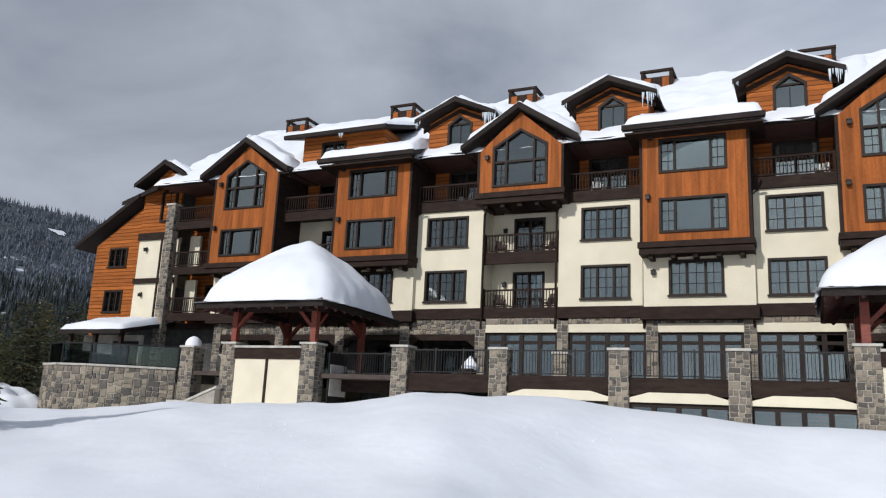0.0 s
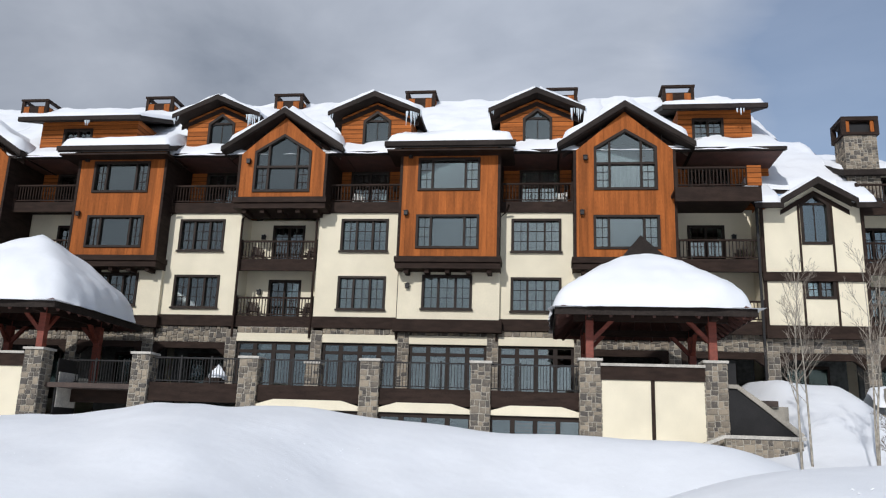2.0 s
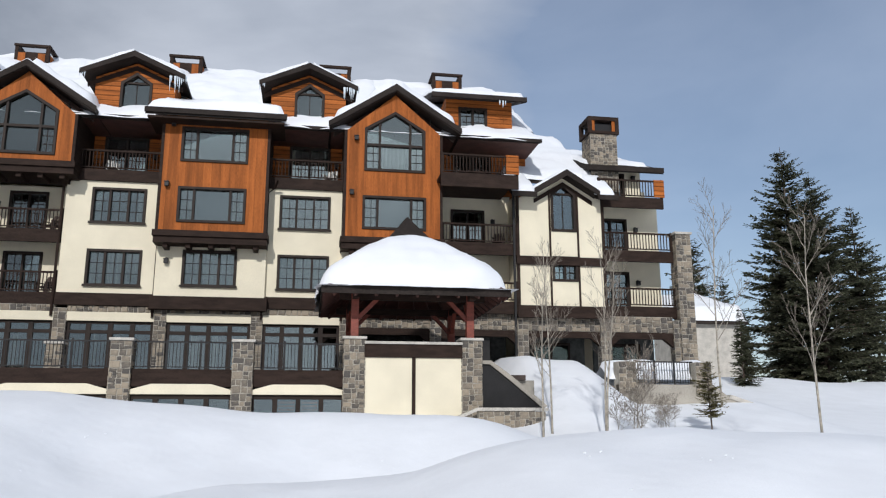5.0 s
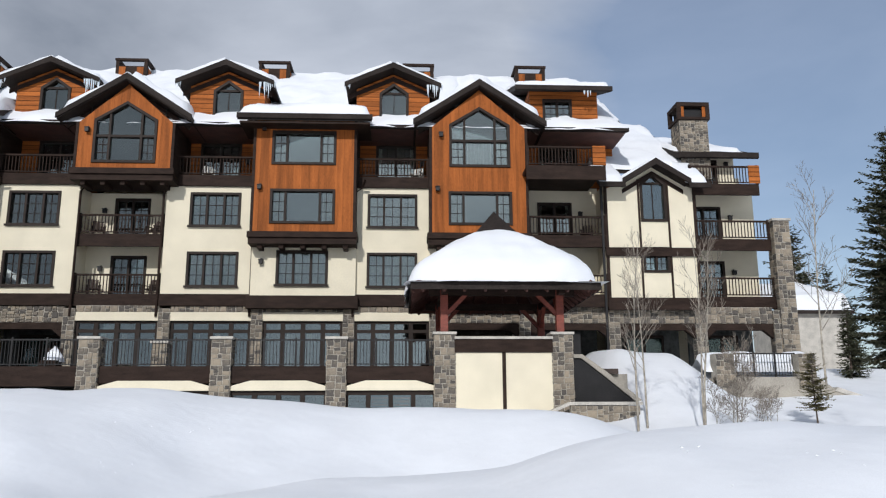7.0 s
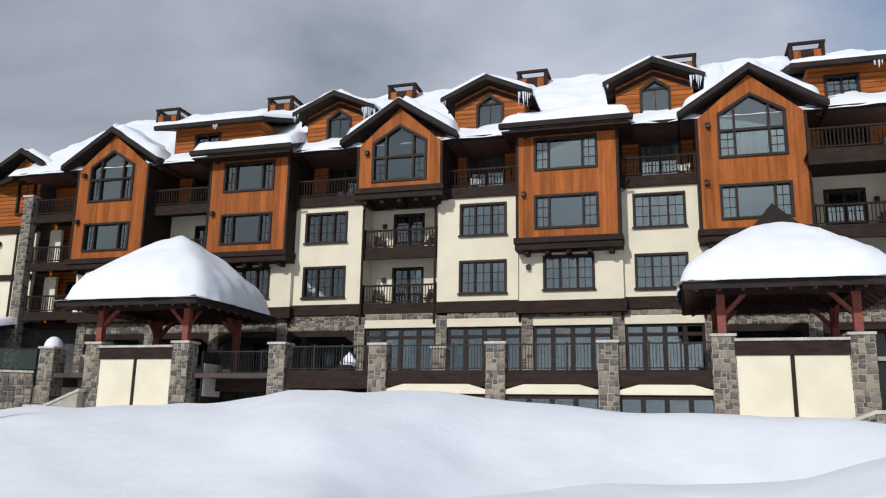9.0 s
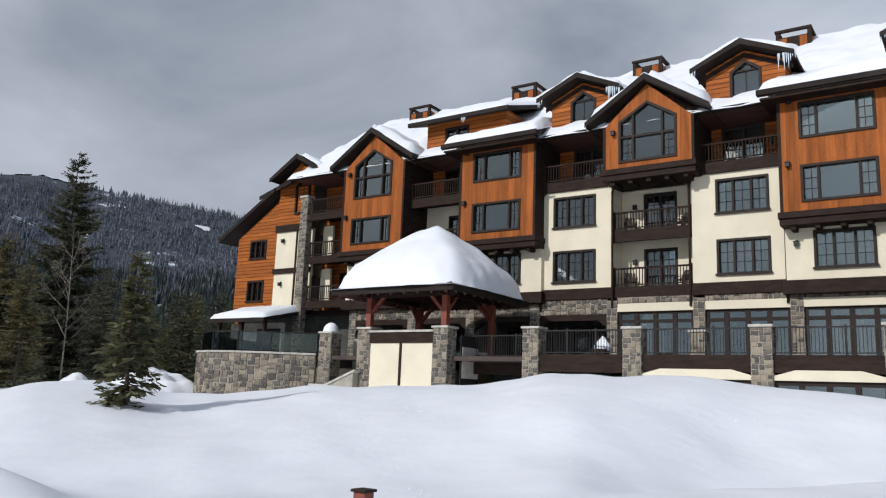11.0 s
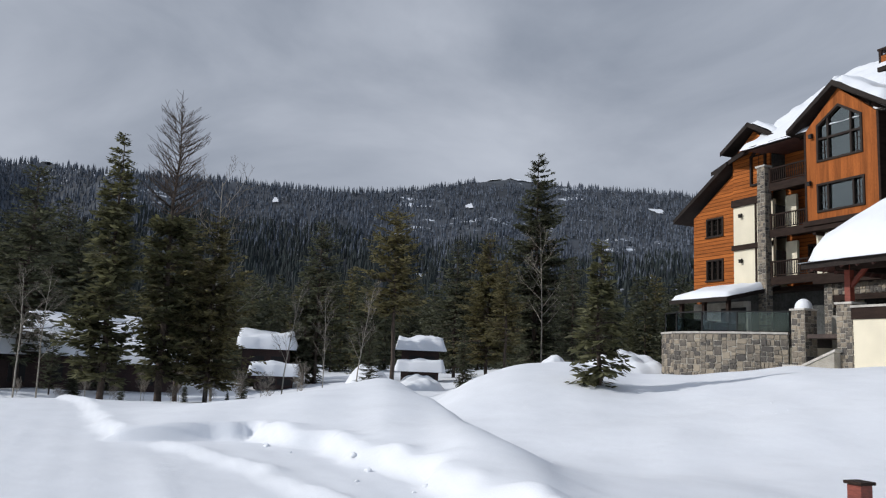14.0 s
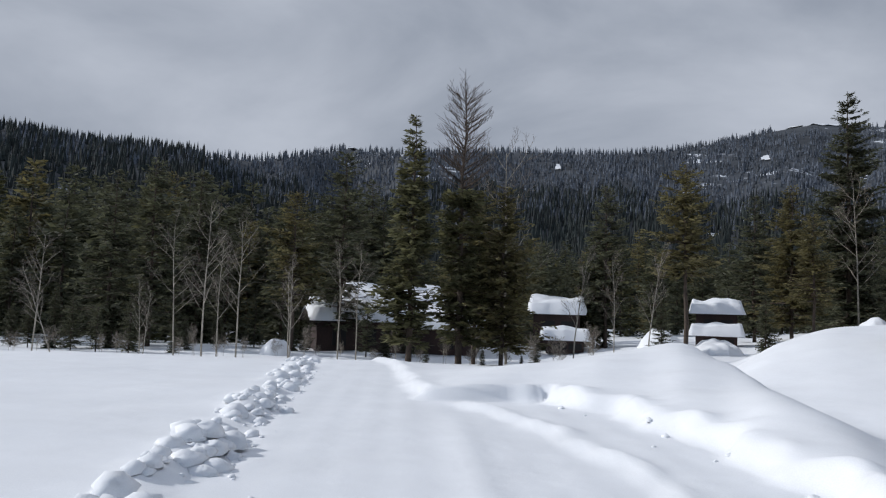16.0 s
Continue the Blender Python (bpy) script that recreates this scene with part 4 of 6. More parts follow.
for x in (x0, x1 - 0.12):
    tr.box(x - 0.02, x + 0.14, 39.64, 39.72, 7.58, 9.75).box(x - 0.02, x + 0.14, 39.64, 39.72, 10.2, 13.6)
built("trim", tr, TRIM, "dark half-timber boards", 0.01)
gable_roof(xc, 1.75, 14.78, 0.62, 38.9, 45, 0.18, rake=0.26)
built("downpipe", Shape().beam((x0 - 0.2, 39.5, 13.6), (x0 - 0.2, 39.5, 4.0), 0.11), IRON)
east_z = lambda y: 13.45 + (y - 38.9) * 0.678
sh = Shape().slab([(10.2, 41.0, east_z(41.0)), (16.0, 41.0, east_z(41.0)), (16.0, 49, east_z(49)), (10.2, 49, east_z(49))], 0.25)
for xa, xb in ((10.2, 11.5), (14.9, 16.0)):
    sh.slab([(xa, 38.9, 13.45), (xb, 38.9, 13.45), (xb, 41.0, east_z(41.0)), (xa, 41.0, east_z(41.0))], 0.22)
    sh.box(xa - 0.03, xb + 0.03, 38.8, 38.898, 13.24, 13.5)
built("roof", sh, FLASHING, "dark roof of the east wing")
snow_on(lambda u, v: (u, v, east_z(v)), 10.3, 15.9, 40.9, 49, 26, 30, 0.42, "deep snow on the east wing's roof", seed=50)
snow_on(lambda u, v: (u, v, east_z(v)), 10.25, 11.6, 39.0, 41.6, 10, 14, 0.3, "snow beside the east gable", seed=51)
snow_on(lambda u, v: (u, v, east_z(v)), 14.8, 15.95, 39.0, 41.6, 10, 14, 0.3, "snow beside the east gable", seed=54)
gable_snow(xc, 1.7, 14.8, 0.62, 39.3, 44, 0.22, 52)
sh = Shape().slab([(15.2, 41.0, 15.85), (19.7, 41.0, 15.85), (17.6, 47.5, 18.9), (15.2, 47.5, 18.9)], 0.3).box(15.2, 19.7, 40.9, 40.998, 15.6, 15.9)
built("roof", sh, FLASHING, "dark hipped roof end")
snow_on(lambda u, v: (15.25 + u * (4.2 - 2.1 * (v - 41) / 6.5), v, 15.85 + (v - 41) * 0.469), 0.0, 1.0, 41.7, 47.5, 20, 22, 0.22, "thin snow on the hipped roof end", seed=53)
# upper storeys of the far end
for z, xr, yf in ((7.72, 19.7, 40.2), (10.8, 19.6, 40.2), (13.9, 19.3, 40.4)):
    hgt = 3.0 if z < 13 else 2.0
    sh = wall_cells(Shape(), 15.4, 19.6 if z < 13 else 18.7, z - 0.1, z + hgt, 42.0, 42.3, [(15.8, 17.7, z + 0.05, z + min(2.2, hgt - 0.2))])
    sh.box(19.3 if z < 13 else 18.4, 19.6 if z < 13 else 18.7, 42.3, 46, z - 0.1, z + hgt)
    built("wall", sh, STUCCO, "cream stucco end wall")
    window(16.75, z + 0.03, 1.94, min(2.22, hgt - 0.15), 42.0, "door", 0.4, "door")
    balcony(15.5, xr, yf, 42.0, z, 0.6)
    wall_lamp(18.2, 42.0, z + 1.6)
built("panel", Shape().box(18.75, 19.35, 40.3, 40.38, 13.95, 14.95), SIDING_H, "orange timber balcony panel")

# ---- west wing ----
# dark-toned sheet for the shade below the west balconies
built("wall", Shape().box(-47.0, -34.6, 42.0, 42.2, 3.3, 7.2), ROOM_SHADE, "lower wall of the west wing, shade in its colour")
built("trim", Shape().box(-47.2, -34.9, 40.9, 41.9, 6.9, 7.2), TRIM, "dark timber belt course")
holes = [window(-44.95, z0, 1.75, h, 41.0, "grid", 0.4)[1] for z0, h in ((8.0, 1.62), (11.25, 1.45))]
sh = wall_cells(Shape(), -47.2, -43.0, 7.2, 12.95, 41.0, 41.3, holes)
sh.extrude([(-47.2, 12.95), (-43.0, 12.95), (-43.0, 15.6)], 41.0, 41.3)
sh.box(-47.2, -46.9, 41.3, 52, 3.6, 12.8)
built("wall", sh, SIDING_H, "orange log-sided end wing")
built("roof", Shape().slab([(-48.6, 40.2, 12.95), (-42.9, 40.2, 16.4), (-42.9, 52, 16.4), (-48.6, 52, 12.95)], 0.3), FLASHING, "dark lean-to roof")
sh = Shape().extrude([(-42.9, 13.4), (-39.5, 13.4), (-39.5, 17.2), (-40.9, 18.2), (-42.9, 16.6)], 40.8, 41.1)
sh.box(-42.9, -42.7, 41.1, 46, 13.4, 16.6)
built("wall", sh, SIDING_H, "orange log-sided upper gable")
gable_window(-40.45, 1.4, 14.3, 16.4, 16.95, 40.7, True)
gable_roof(-40.7, 2.6, 18.65, 0.6, 40.1, 46, 0.2)
gable_snow(-40.7, 2.55, 18.68, 0.6, 40.5, 46, 0.32, 60)
holes = [window(-40.15, z0, 0.95, h, 40.9, "pair", 0)[1] for z0, h in ((7.98, 1.54), (10.98, 1.64))]
built("wall", wall_cells(Shape(), -42.98, -39.4, 7.1, 13.2, 40.9, 41.2, holes), STUCCO, "cream stucco wall of the end wing")
for z0, z1 in ((13.1, 13.6), (10.0, 10.35), (6.9, 7.2)):
    built("trim", Shape().box(-43.05, -39.35, 40.75, 40.896, z0, z1), TRIM, "dark half-timber board")
for z0, z1 in ((7.2, 10.0), (10.35, 13.1)):
    built("trim", Shape().box(-40.95, -40.8, 40.84, 40.896, z0, z1), TRIM, "dark half-timber board")
wall_lamp(-42.2, 40.9, 12.4)
wall_lamp(-42.2, 40.9, 9.2)
sh = wall_cells(Shape(), -39.4, -34.9, 7.2, 17.0, BACK + 0.6, BACK + 0.9, [(-37.6, -35.8, z, z + 2.2) for z in (7.75, 10.85, 13.95)])
built("wall", sh, SIDING_H, "orange log siding behind balconies")
for z in (7.72, 10.82, 13.92):
    window(-36.7, z, 1.86, 2.26, BACK + 0.6, "door", 0.4, "door")
    balcony(-38.7, -34.95, 39.9, BACK + 0.6, z, 0.5)
    if z < 13:
        built("wall", Shape().box(-38.8, -37.9, 41.4, 41.6, z, z + 2.5), STUCCO, "cream stucco side wall")


# small things on the balconies
def garden_chair(x, y, z, turn, wood=DECK):
    c = thing("garden_chair", "slatted timber armchair on a balcony", "chair", (x, y, z), "balcony chairs")
    c.rotation_euler = (0, 0, turn)
    part("seat", Shape().box(-0.26, 0.26, -0.25, 0.25, 0.36, 0.41), wood, c)
    for i in range(4):
        part("back_slat", Shape().beam((-0.2 + i * 0.133, 0.24, 0.4), (-0.22 + i * 0.147, 0.4, 0.95), 0.09, 0.025), wood, c)
    for sx in (-0.27, 0.27):
        part("armrest", Shape().box(sx - 0.05, sx + 0.05, -0.28, 0.3, 0.58, 0.61), wood, c)
        for sy in (-0.24, 0.24):
            part("leg", Shape().box(sx - 0.03, sx + 0.03, sy - 0.03, sy + 0.03, 0, 0.58), wood, c)


for z in (7.72, 10.8):
    for x, t in ((-15.6, 0.5), (-12.8, -0.5), (-12.4, 0.3)):
        garden_chair(x, 40.9, z, t)
garden_chair(-10.2, 41.0, 13.9, 0.3, CURTAIN)
garden_chair(0.8, 41.0, 13.9, -0.4, CURTAIN)
garden_chair(10.0, 40.9, 13.9, -0.4)
garden_chair(9.9, 40.9, 10.8, -0.4)
unit = thing("white_box", "white box standing inside the gable window", "box", (-13.7, 39.35, 14.25))
part("body", Shape().box(-0.38, 0.38, -0.1, 0.2, 0, 0.42), CURTAIN, unit, "", 0.03)
part("lid", Shape().box(-0.4, 0.4, -0.12, 0.22, 0.42, 0.46), CURTAIN, unit, "", 0.01)


# ---- stonework ----
def stone_mesh(seed):
    """One rough block with an uneven outline, in a unit square, facing -y."""
    rng = random.Random(seed)
    ring = []
    for x, z in ((-0.5, -0.5), (0.0, -0.5), (0.5, -0.5), (0.5, 0.05), (0.5, 0.5), (-0.05, 0.5), (-0.5, 0.5), (-0.5, -0.05)):
        ring.append((x * rng.uniform(0.84, 1.03), z * rng.uniform(0.84, 1.03)))
    sh = Shape()
    sh.v = [(x, 0.0, z) for x, z in ring] + [(x * 0.95, -0.7, z * 0.95) for x, z in ring] + [(x * 0.84, -1.0 + rng.uniform(-0.15, 0.15), z * 0.84) for x, z in ring]
    c = 8
    for i in range(c):
        j = (i + 1) % c
        sh.f += [(i, j, c + j, c + i), (c + i, c + j, 2 * c + j, 2 * c + i)]
    sh.f.append(tuple(range(2 * c, 3 * c)))
    return sh.mesh("stone", STONE)


STONES = [stone_mesh(k) for k in range(10)]
stone_rng = random.Random(5)


def stone_face(owner, corner, along, w, h, size=0.32, depth=0.024, shift=Vector((0, 0, 0))):
    """Irregular rubble over a w by h face. corner: its lower end; along: the way to its other end; the face looks to the right of that way's back."""
    along = Vector(along).normalized()
    up = Vector((0, 0, 1))
    inward = up.cross(along).normalized()
    todo, done = [(0.0, 0.0, w, h)], []
    while todo:
        x, z, a, b = todo.pop()
        lim = size * stone_rng.uniform(0.75, 1.5)
        if a > lim and (a >= b or b < lim):
            s = a * stone_rng.uniform(0.36, 0.64)
            todo += [(x, z, s, b), (x + s, z, a - s, b)]
        elif b > lim * 0.8:
            s = b * stone_rng.uniform(0.36, 0.64)
            todo += [(x, z, a, s), (x, z + s, a, b - s)]
        else:
            done.append((x, z, a, b))
    basis = Matrix((along, inward, up)).transposed().to_4x4()
    for x, z, a, b in done:
        o = part("stone", stone_rng.choice(STONES), None, owner)
        p = Vector(corner) - shift + along * (x + a / 2) + up * (z + b / 2)
        o.matrix_local = Matrix.Translation(p) @ basis @ Matrix.Rotation(stone_rng.uniform(-0.13, 0.13), 4, "Y") @ Matrix.Diagonal((a - 0.012, depth * stone_rng.uniform(0.7, 1.4), b - 0.012, 1))


def stone_pillar(x, y, z0, z1, w=0.74, label="square rubble-stone pillar with a pale cap", size=0.31, sides=True):
    p = thing("stone_pillar", label, "pillar", (x, y, z0), "stone pillars along the terrace")
    part("core", Shape().box(-w / 2, w / 2, 0, w, 0, z1 - z0 - 0.1), MORTAR, p)
    part("cap", Shape().box(-w / 2 - 0.07, w / 2 + 0.07, -0.08, w + 0.08, z1 - z0 - 0.1, z1 - z0), CAPSTONE, p, "pale flat capstone", 0.015)
    stone_face(p, (-w / 2, 0, 0), (1, 0, 0), w, z1 - z0 - 0.1, size)
    if sides:
        stone_face(p, (w / 2, 0, 0), (0, 1, 0), w, z1 - z0 - 0.1, size)
        stone_face(p, (-w / 2, w, 0), (0, -1, 0), w, z1 - z0 - 0.1, size)
    return p


# ---- ground storey of the lodge ----
PILASTERS = (-34.3, -29.5, -25.2, -20.9, -16.3, -11.7, -7.15, -2.6, 1.75, 6.3, 10.9, 15.4, 19.5)
for x in PILASTERS:
    w = 0.56
    zb = 3.3
    c = built("pilaster", Shape().box(x - w / 2, x + w / 2, FACE - 0.1, FACE + 0.5, zb, 7.0), MORTAR, "rubble-stone pilaster")
    stone_face(c, (x - w / 2, FACE - 0.1, zb), (1, 0, 0), w, 7.0 - zb, 0.38)
    stone_face(c, (x + w / 2, FACE - 0.1, zb), (0, 1, 0), 0.5, 7.0 - zb, 0.42) if x < 0 else stone_face(c, (x - w / 2, FACE + 0.4, zb), (0, -1, 0), 0.5, 7.0 - zb, 0.42)
for k, (a, b) in enumerate(zip(PILASTERS, PILASTERS[1:])):
    x0, x1 = a + 0.28, b - 0.28
    glazed = -17 < a < 1
    zf = 6.84 if glazed else 6.32
    c = built("frieze", Shape().box(x0, x1, FACE + 0.02, FACE + 0.4, zf, 7.16), MORTAR, "rubble-stone frieze")
    stone_face(c, (x0, FACE + 0.02, zf), (1, 0, 0), x1 - x0, 7.16 - zf, 0.36, 0.045)
    if glazed:
        built("lintel", Shape().box(x0, x1, FACE - 0.06, FACE + 0.4, 6.4, 6.83), STUCCO, "cream stucco lintel", 0.01)
        n = 4
        cols = [x0 + (x1 - x0) * i / n for i in range(n + 1)]
        gaps = [(p + (0.11 if i else 0.16), q - (0.11 if i < n - 1 else 0.16), c, d) for i, (p, q) in enumerate(zip(cols, cols[1:])) for c, d in ((3.75, 5.82), (5.98, 6.28))]
        fr = wall_cells(Shape(), x0, x1, 3.5, 6.4, FACE + 0.09, FACE + 0.26, gaps)
        g = built("window", fr, FRAME, "tall dark-framed glazed terrace doors")
        for i in range(n):
            xa, xb = x0 + (x1 - x0) * i / n, x0 + (x1 - x0) * (i + 1) / n
            part("pane", Shape().box(xa + 0.08, xb - 0.08, FACE + 0.17, FACE + 0.182, 3.7, 5.85), GLASS, g)
            part("pane", Shape().box(xa + 0.08, xb - 0.08, FACE + 0.17, FACE + 0.182, 5.95, 6.3), GLASS, g)
            if i in (1, 2):
                part("curtain", curtain_shape(xa + 0.16, xa + 0.42, 3.7, 5.8, FACE + 0.45), CURTAIN, g, "pale hanging curtain")
        part("interior", room_box(x0 + 0.3, x1 - 0.3, 3.5, 6.3, FACE + 0.3, 2.0), ROOM_SHADE, g)
    else:
        bm = Shape().box(x0, x1, FACE - 0.02, FACE + 0.35, 5.98, 6.31)
        bm.extrude([(x0, 5.98), (x0, 5.55), (x0 + 0.55, 5.98)][::1], FACE + 0.0, FACE + 0.3).extrude([(x1, 5.98), (x1 - 0.55, 5.98), (x1, 5.55)], FACE + 0.0, FACE + 0.3)
        built("beam", bm, TRIM, "dark timber lintel beam")
        # dark sheet whose colour holds the loggia's shade
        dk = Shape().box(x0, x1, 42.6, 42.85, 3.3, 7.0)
        built("wall", dk, ROOM_SHADE, "back wall of the loggia, coloured dark for shade")
        xm = (x0 + x1) / 2
        fr = wall_cells(Shape(), x0 + 0.9, x1 - 0.9, 3.5, 5.95, 42.4, 42.58, [(x0 + 1.0, xm - 0.06, 3.5, 5.8), (xm + 0.06, x1 - 1.0, 3.5, 5.8)])
        g = built("window", fr, FRAME, "dark-framed loggia doors")
        part("pane", Shape().box(x0 + 1.0, x1 - 1.0, 42.48, 42.492, 3.5, 5.85), CLEARGLASS, g)
built("ceiling_board", Shape().box(-34, 19.4, FACE + 0.4, 42.9, 6.9, 7.0), TRIM)

# ---- terrace ----
terrace = thing("terrace", "raised terrace with dark timber fascia over a lower storey", "terrace", (-13, 31, 0))
TA = Vector((-13, 31, 0))


def on_terrace(name, shape, material, label="", bevel=0.0):
    ob = part(name, shape, material, terrace, label, bevel)
    ob.location = -TA
    return ob


on_terrace("deck", Shape().box(-29.3, 8.6, 31.3, 42.9, 3.3, 3.5), DECK, "dark boarded deck")
PX = (-16.4, -11.8, -6.83, -2.45, 1.74)
for a, b in zip(PX, PX[1:]):
    x0, x1 = a + 0.37, b - 0.37
    on_terrace("fascia", Shape().box(x0, x1, 31.1, 31.3, 2.95 if a > -12 else 2.85, 3.6), TRIM, "dark timber terrace fascia", 0.015)
    if a > -12:
        sh = Shape().extrude([(x0, 2.67), (x1, 2.67), (x1, 2.84), (x1 - 0.75, 3.05), (x0 + 0.75, 3.05), (x0, 2.84)], 31.06, 31.4)
        on_terrace("arch_panel", sh, STUCCO, "cream stucco panel with sloping shoulders", 0.01)
        # this wall carries the darkness under the terrace in its colour
        on_terrace("wall", Shape().box(x0, x1, 31.9, 32.1, 0.2, 2.67), ROOM_SHADE, "lower wall coloured as dark as its shade")
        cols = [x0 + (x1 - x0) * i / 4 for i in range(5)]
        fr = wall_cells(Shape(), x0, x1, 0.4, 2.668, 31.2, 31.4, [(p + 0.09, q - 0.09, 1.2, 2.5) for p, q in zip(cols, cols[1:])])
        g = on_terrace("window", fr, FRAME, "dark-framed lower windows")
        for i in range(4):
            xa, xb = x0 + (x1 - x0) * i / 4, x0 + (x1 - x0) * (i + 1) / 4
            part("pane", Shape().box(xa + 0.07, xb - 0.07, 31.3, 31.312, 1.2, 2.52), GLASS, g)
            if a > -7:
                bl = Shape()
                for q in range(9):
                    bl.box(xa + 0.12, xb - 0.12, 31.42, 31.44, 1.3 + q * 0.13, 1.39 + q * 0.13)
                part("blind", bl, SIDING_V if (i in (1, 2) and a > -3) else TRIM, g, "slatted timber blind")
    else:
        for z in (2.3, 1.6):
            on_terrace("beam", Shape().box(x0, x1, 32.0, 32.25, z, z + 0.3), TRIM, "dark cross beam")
        on_terrace("wall", Shape().box(x0, x1, 35.0, 35.2, 0.2, 3.3), ROOM_SHADE, "lower wall coloured as dark as its shade")
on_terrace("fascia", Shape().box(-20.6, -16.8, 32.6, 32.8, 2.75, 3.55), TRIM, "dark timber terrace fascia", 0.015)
on_terrace("wall", Shape().box(-20.6, -16.8, 35.0, 35.2, 0.2, 3.3), ROOM_SHADE, "lower wall coloured as dark as its shade")


def iron_rail(x0, x1, y, z, label="black metal railing with thin balusters"):
    r = thing("railing", label, "railing", (x0, y, z), "railings of the terrace")
    w = x1 - x0
    part("rail", Shape().box(0, w, -0.03, 0.03, 0.98, 1.04), IRON, r)
    part("rail", Shape().box(0, w, -0.02, 0.02, 0.06, 0.1), IRON, r)
    n = int(w / 0.125)
    for i in range(1, n):
        part("baluster", BALUSTER_THIN, None, r).location = (w * i / n, 0, 0.05)
    for f in (0.33, 0.67):
        part("post", Shape().box(w * f - 0.035, w * f + 0.035, -0.035, 0.035, 0, 1.1), IRON, r)
    return r


for a, b in zip(PX, PX[1:]):
    iron_rail(a + 0.4, b - 0.4, 31.2, 3.6)
iron_rail(-20.6, -16.8, 32.7, 3.55)
for x in PX[:-1]:
    stone_pillar(x, 30.95, 0.6, 4.72 if x > -12 else 4.8, 0.74)
stone_pillar(-9.95, 33.6, 3.3, 4.8, 0.6)

# ---- pavilions ----
def pavilion(xc, yc, cap):
    p = thing("pavilion", "open timber pavilion on red posts under a deep snow cap" if not cap else "open timber pavilion on red posts with a small black roof cap", "pavilion", (xc, yc, 0), "pavilions of the terrace")
    half, ez, pz = 3.6, 6.62, 9.5
    for sx in (-1, 1):
        for sy in (-1, 1):
            x, y = sx * 2.3, sy * 2.15
            part("post", Shape().box(x - 0.15, x + 0.15, y - 0.15, y + 0.15, 4.75 if sy < 0 else 3.5, ez), REDWOOD, p, "red stained square post", 0.015)
            for dx, dy in ((-sx, 0), (0, -sy)):
                part("brace", Shape().beam((x + dx * 0.1, y + dy * 0.1, ez - 1.0), (x + dx * 0.95, y + dy * 0.95, ez - 0.12), 0.16), REDWOOD, p)
    for sy in (-1, 1):
        part("beam", Shape().box(-2.9, 2.9, sy * 2.15 - 0.12, sy * 2.15 + 0.12, ez - 0.25, ez + 0.02), TRIM, p)
    for sx in (-1, 1):
        part("beam", Shape().box(sx * 2.3 - 0.12, sx * 2.3 + 0.12, -2.9, 2.9, ez - 0.24, ez + 0.03), TRIM, p)
    sh = Shape()
    a, b = half, half - 0.02
    ring = [(-a, -a, ez), (a, -a, ez), (a, a, ez), (-a, a, ez)]
    sh.v = ring + [(0, 0, pz)] + [(x, y, z - 0.2) for x, y, z in ring] + [(0, 0, pz - 0.4)]
    sh.f = [(0, 1, 4), (1, 2, 4), (2, 3, 4), (3, 0, 4), (6, 5, 9), (7, 6, 9), (8, 7, 9), (5, 8, 9), (0, 5, 6, 1), (1, 6, 7, 2), (2, 7, 8, 3), (3, 8, 5, 0)]
    part("roof", sh, SOFFIT, p, "hipped roof with a red-brown boarded underside")
    for k in range(4):
        m = Matrix.Rotation(k * math.pi / 2, 4, "Z")
        e = part("fascia", Shape().box(-a - 0.04, a + 0.04, -a - 0.05, -a - 0.004, ez - 0.22, ez + 0.1), FLASHING, p)
        e.matrix_local = m
        for i in range(9):
            x = -a + 0.4 + (2 * a - 0.8) * i / 8
            r = part("rafter", Shape().beam((x, -a + 0.05, ez - 0.24), (x * 0.3, -a * 0.3, ez + (pz - ez) * 0.68 - 0.36), 0.09, 0.14), SOFFIT, p)
            r.matrix_local = m
    if cap:
        s = Shape()
        s.v = [(-0.85, -0.85, 9.3), (0.85, -0.85, 9.3), (0.85, 0.85, 9.3), (-0.85, 0.85, 9.3), (0, 0, 10.42)]
        s.f = [(0, 1, 4), (1, 2, 4), (2, 3, 4), (3, 0, 4), (3, 2, 1, 0)]
        s.box(-0.6, 0.6, -0.6, 0.6, 8.7, 9.3)
        part("cap_roof", s, FLASHING, p, "small black pyramid cap")
    else:
        s = Shape()
        s.v = [(-0.35, -0.35, 10.0), (0.35, -0.35, 10.0), (0.35, 0.35, 10.0), (-0.35, 0.35, 10.0), (0, 0, 10.42)]
        s.f = [(0, 1, 4), (1, 2, 4), (2, 3, 4), (3, 0, 4), (3, 2, 1, 0)]
        part("cap_roof", s, FLASHING, p, "tip of a small black cap")
    # low wall between the front posts
    part("panel", Shape().box(-1.93, -0.07, -2.5, -2.3, 0.6, 4.1), STUCCO, p, "cream stucco panel")
    part("panel", Shape().box(0.07, 1.93, -2.5, -2.3, 0.6, 4.1), STUCCO, p, "cream stucco panel")
    part("batten", Shape().box(-0.069, 0.069, -2.54, -2.3, 0.6, 4.1), TRIM, p)
    part("batten", Shape().box(-1.93, 1.93, -2.56, -2.28, 4.104, 4.62), TRIM, p)
    part("coping", Shape().box(-1.92, 1.92, -2.62, -2.2, 4.62, 4.72), CAPSTONE, p)
    # snow cap
    sh = Shape()
    n = 40
    off = Vector((xc, yc, 3))
    reach = half + 0.24
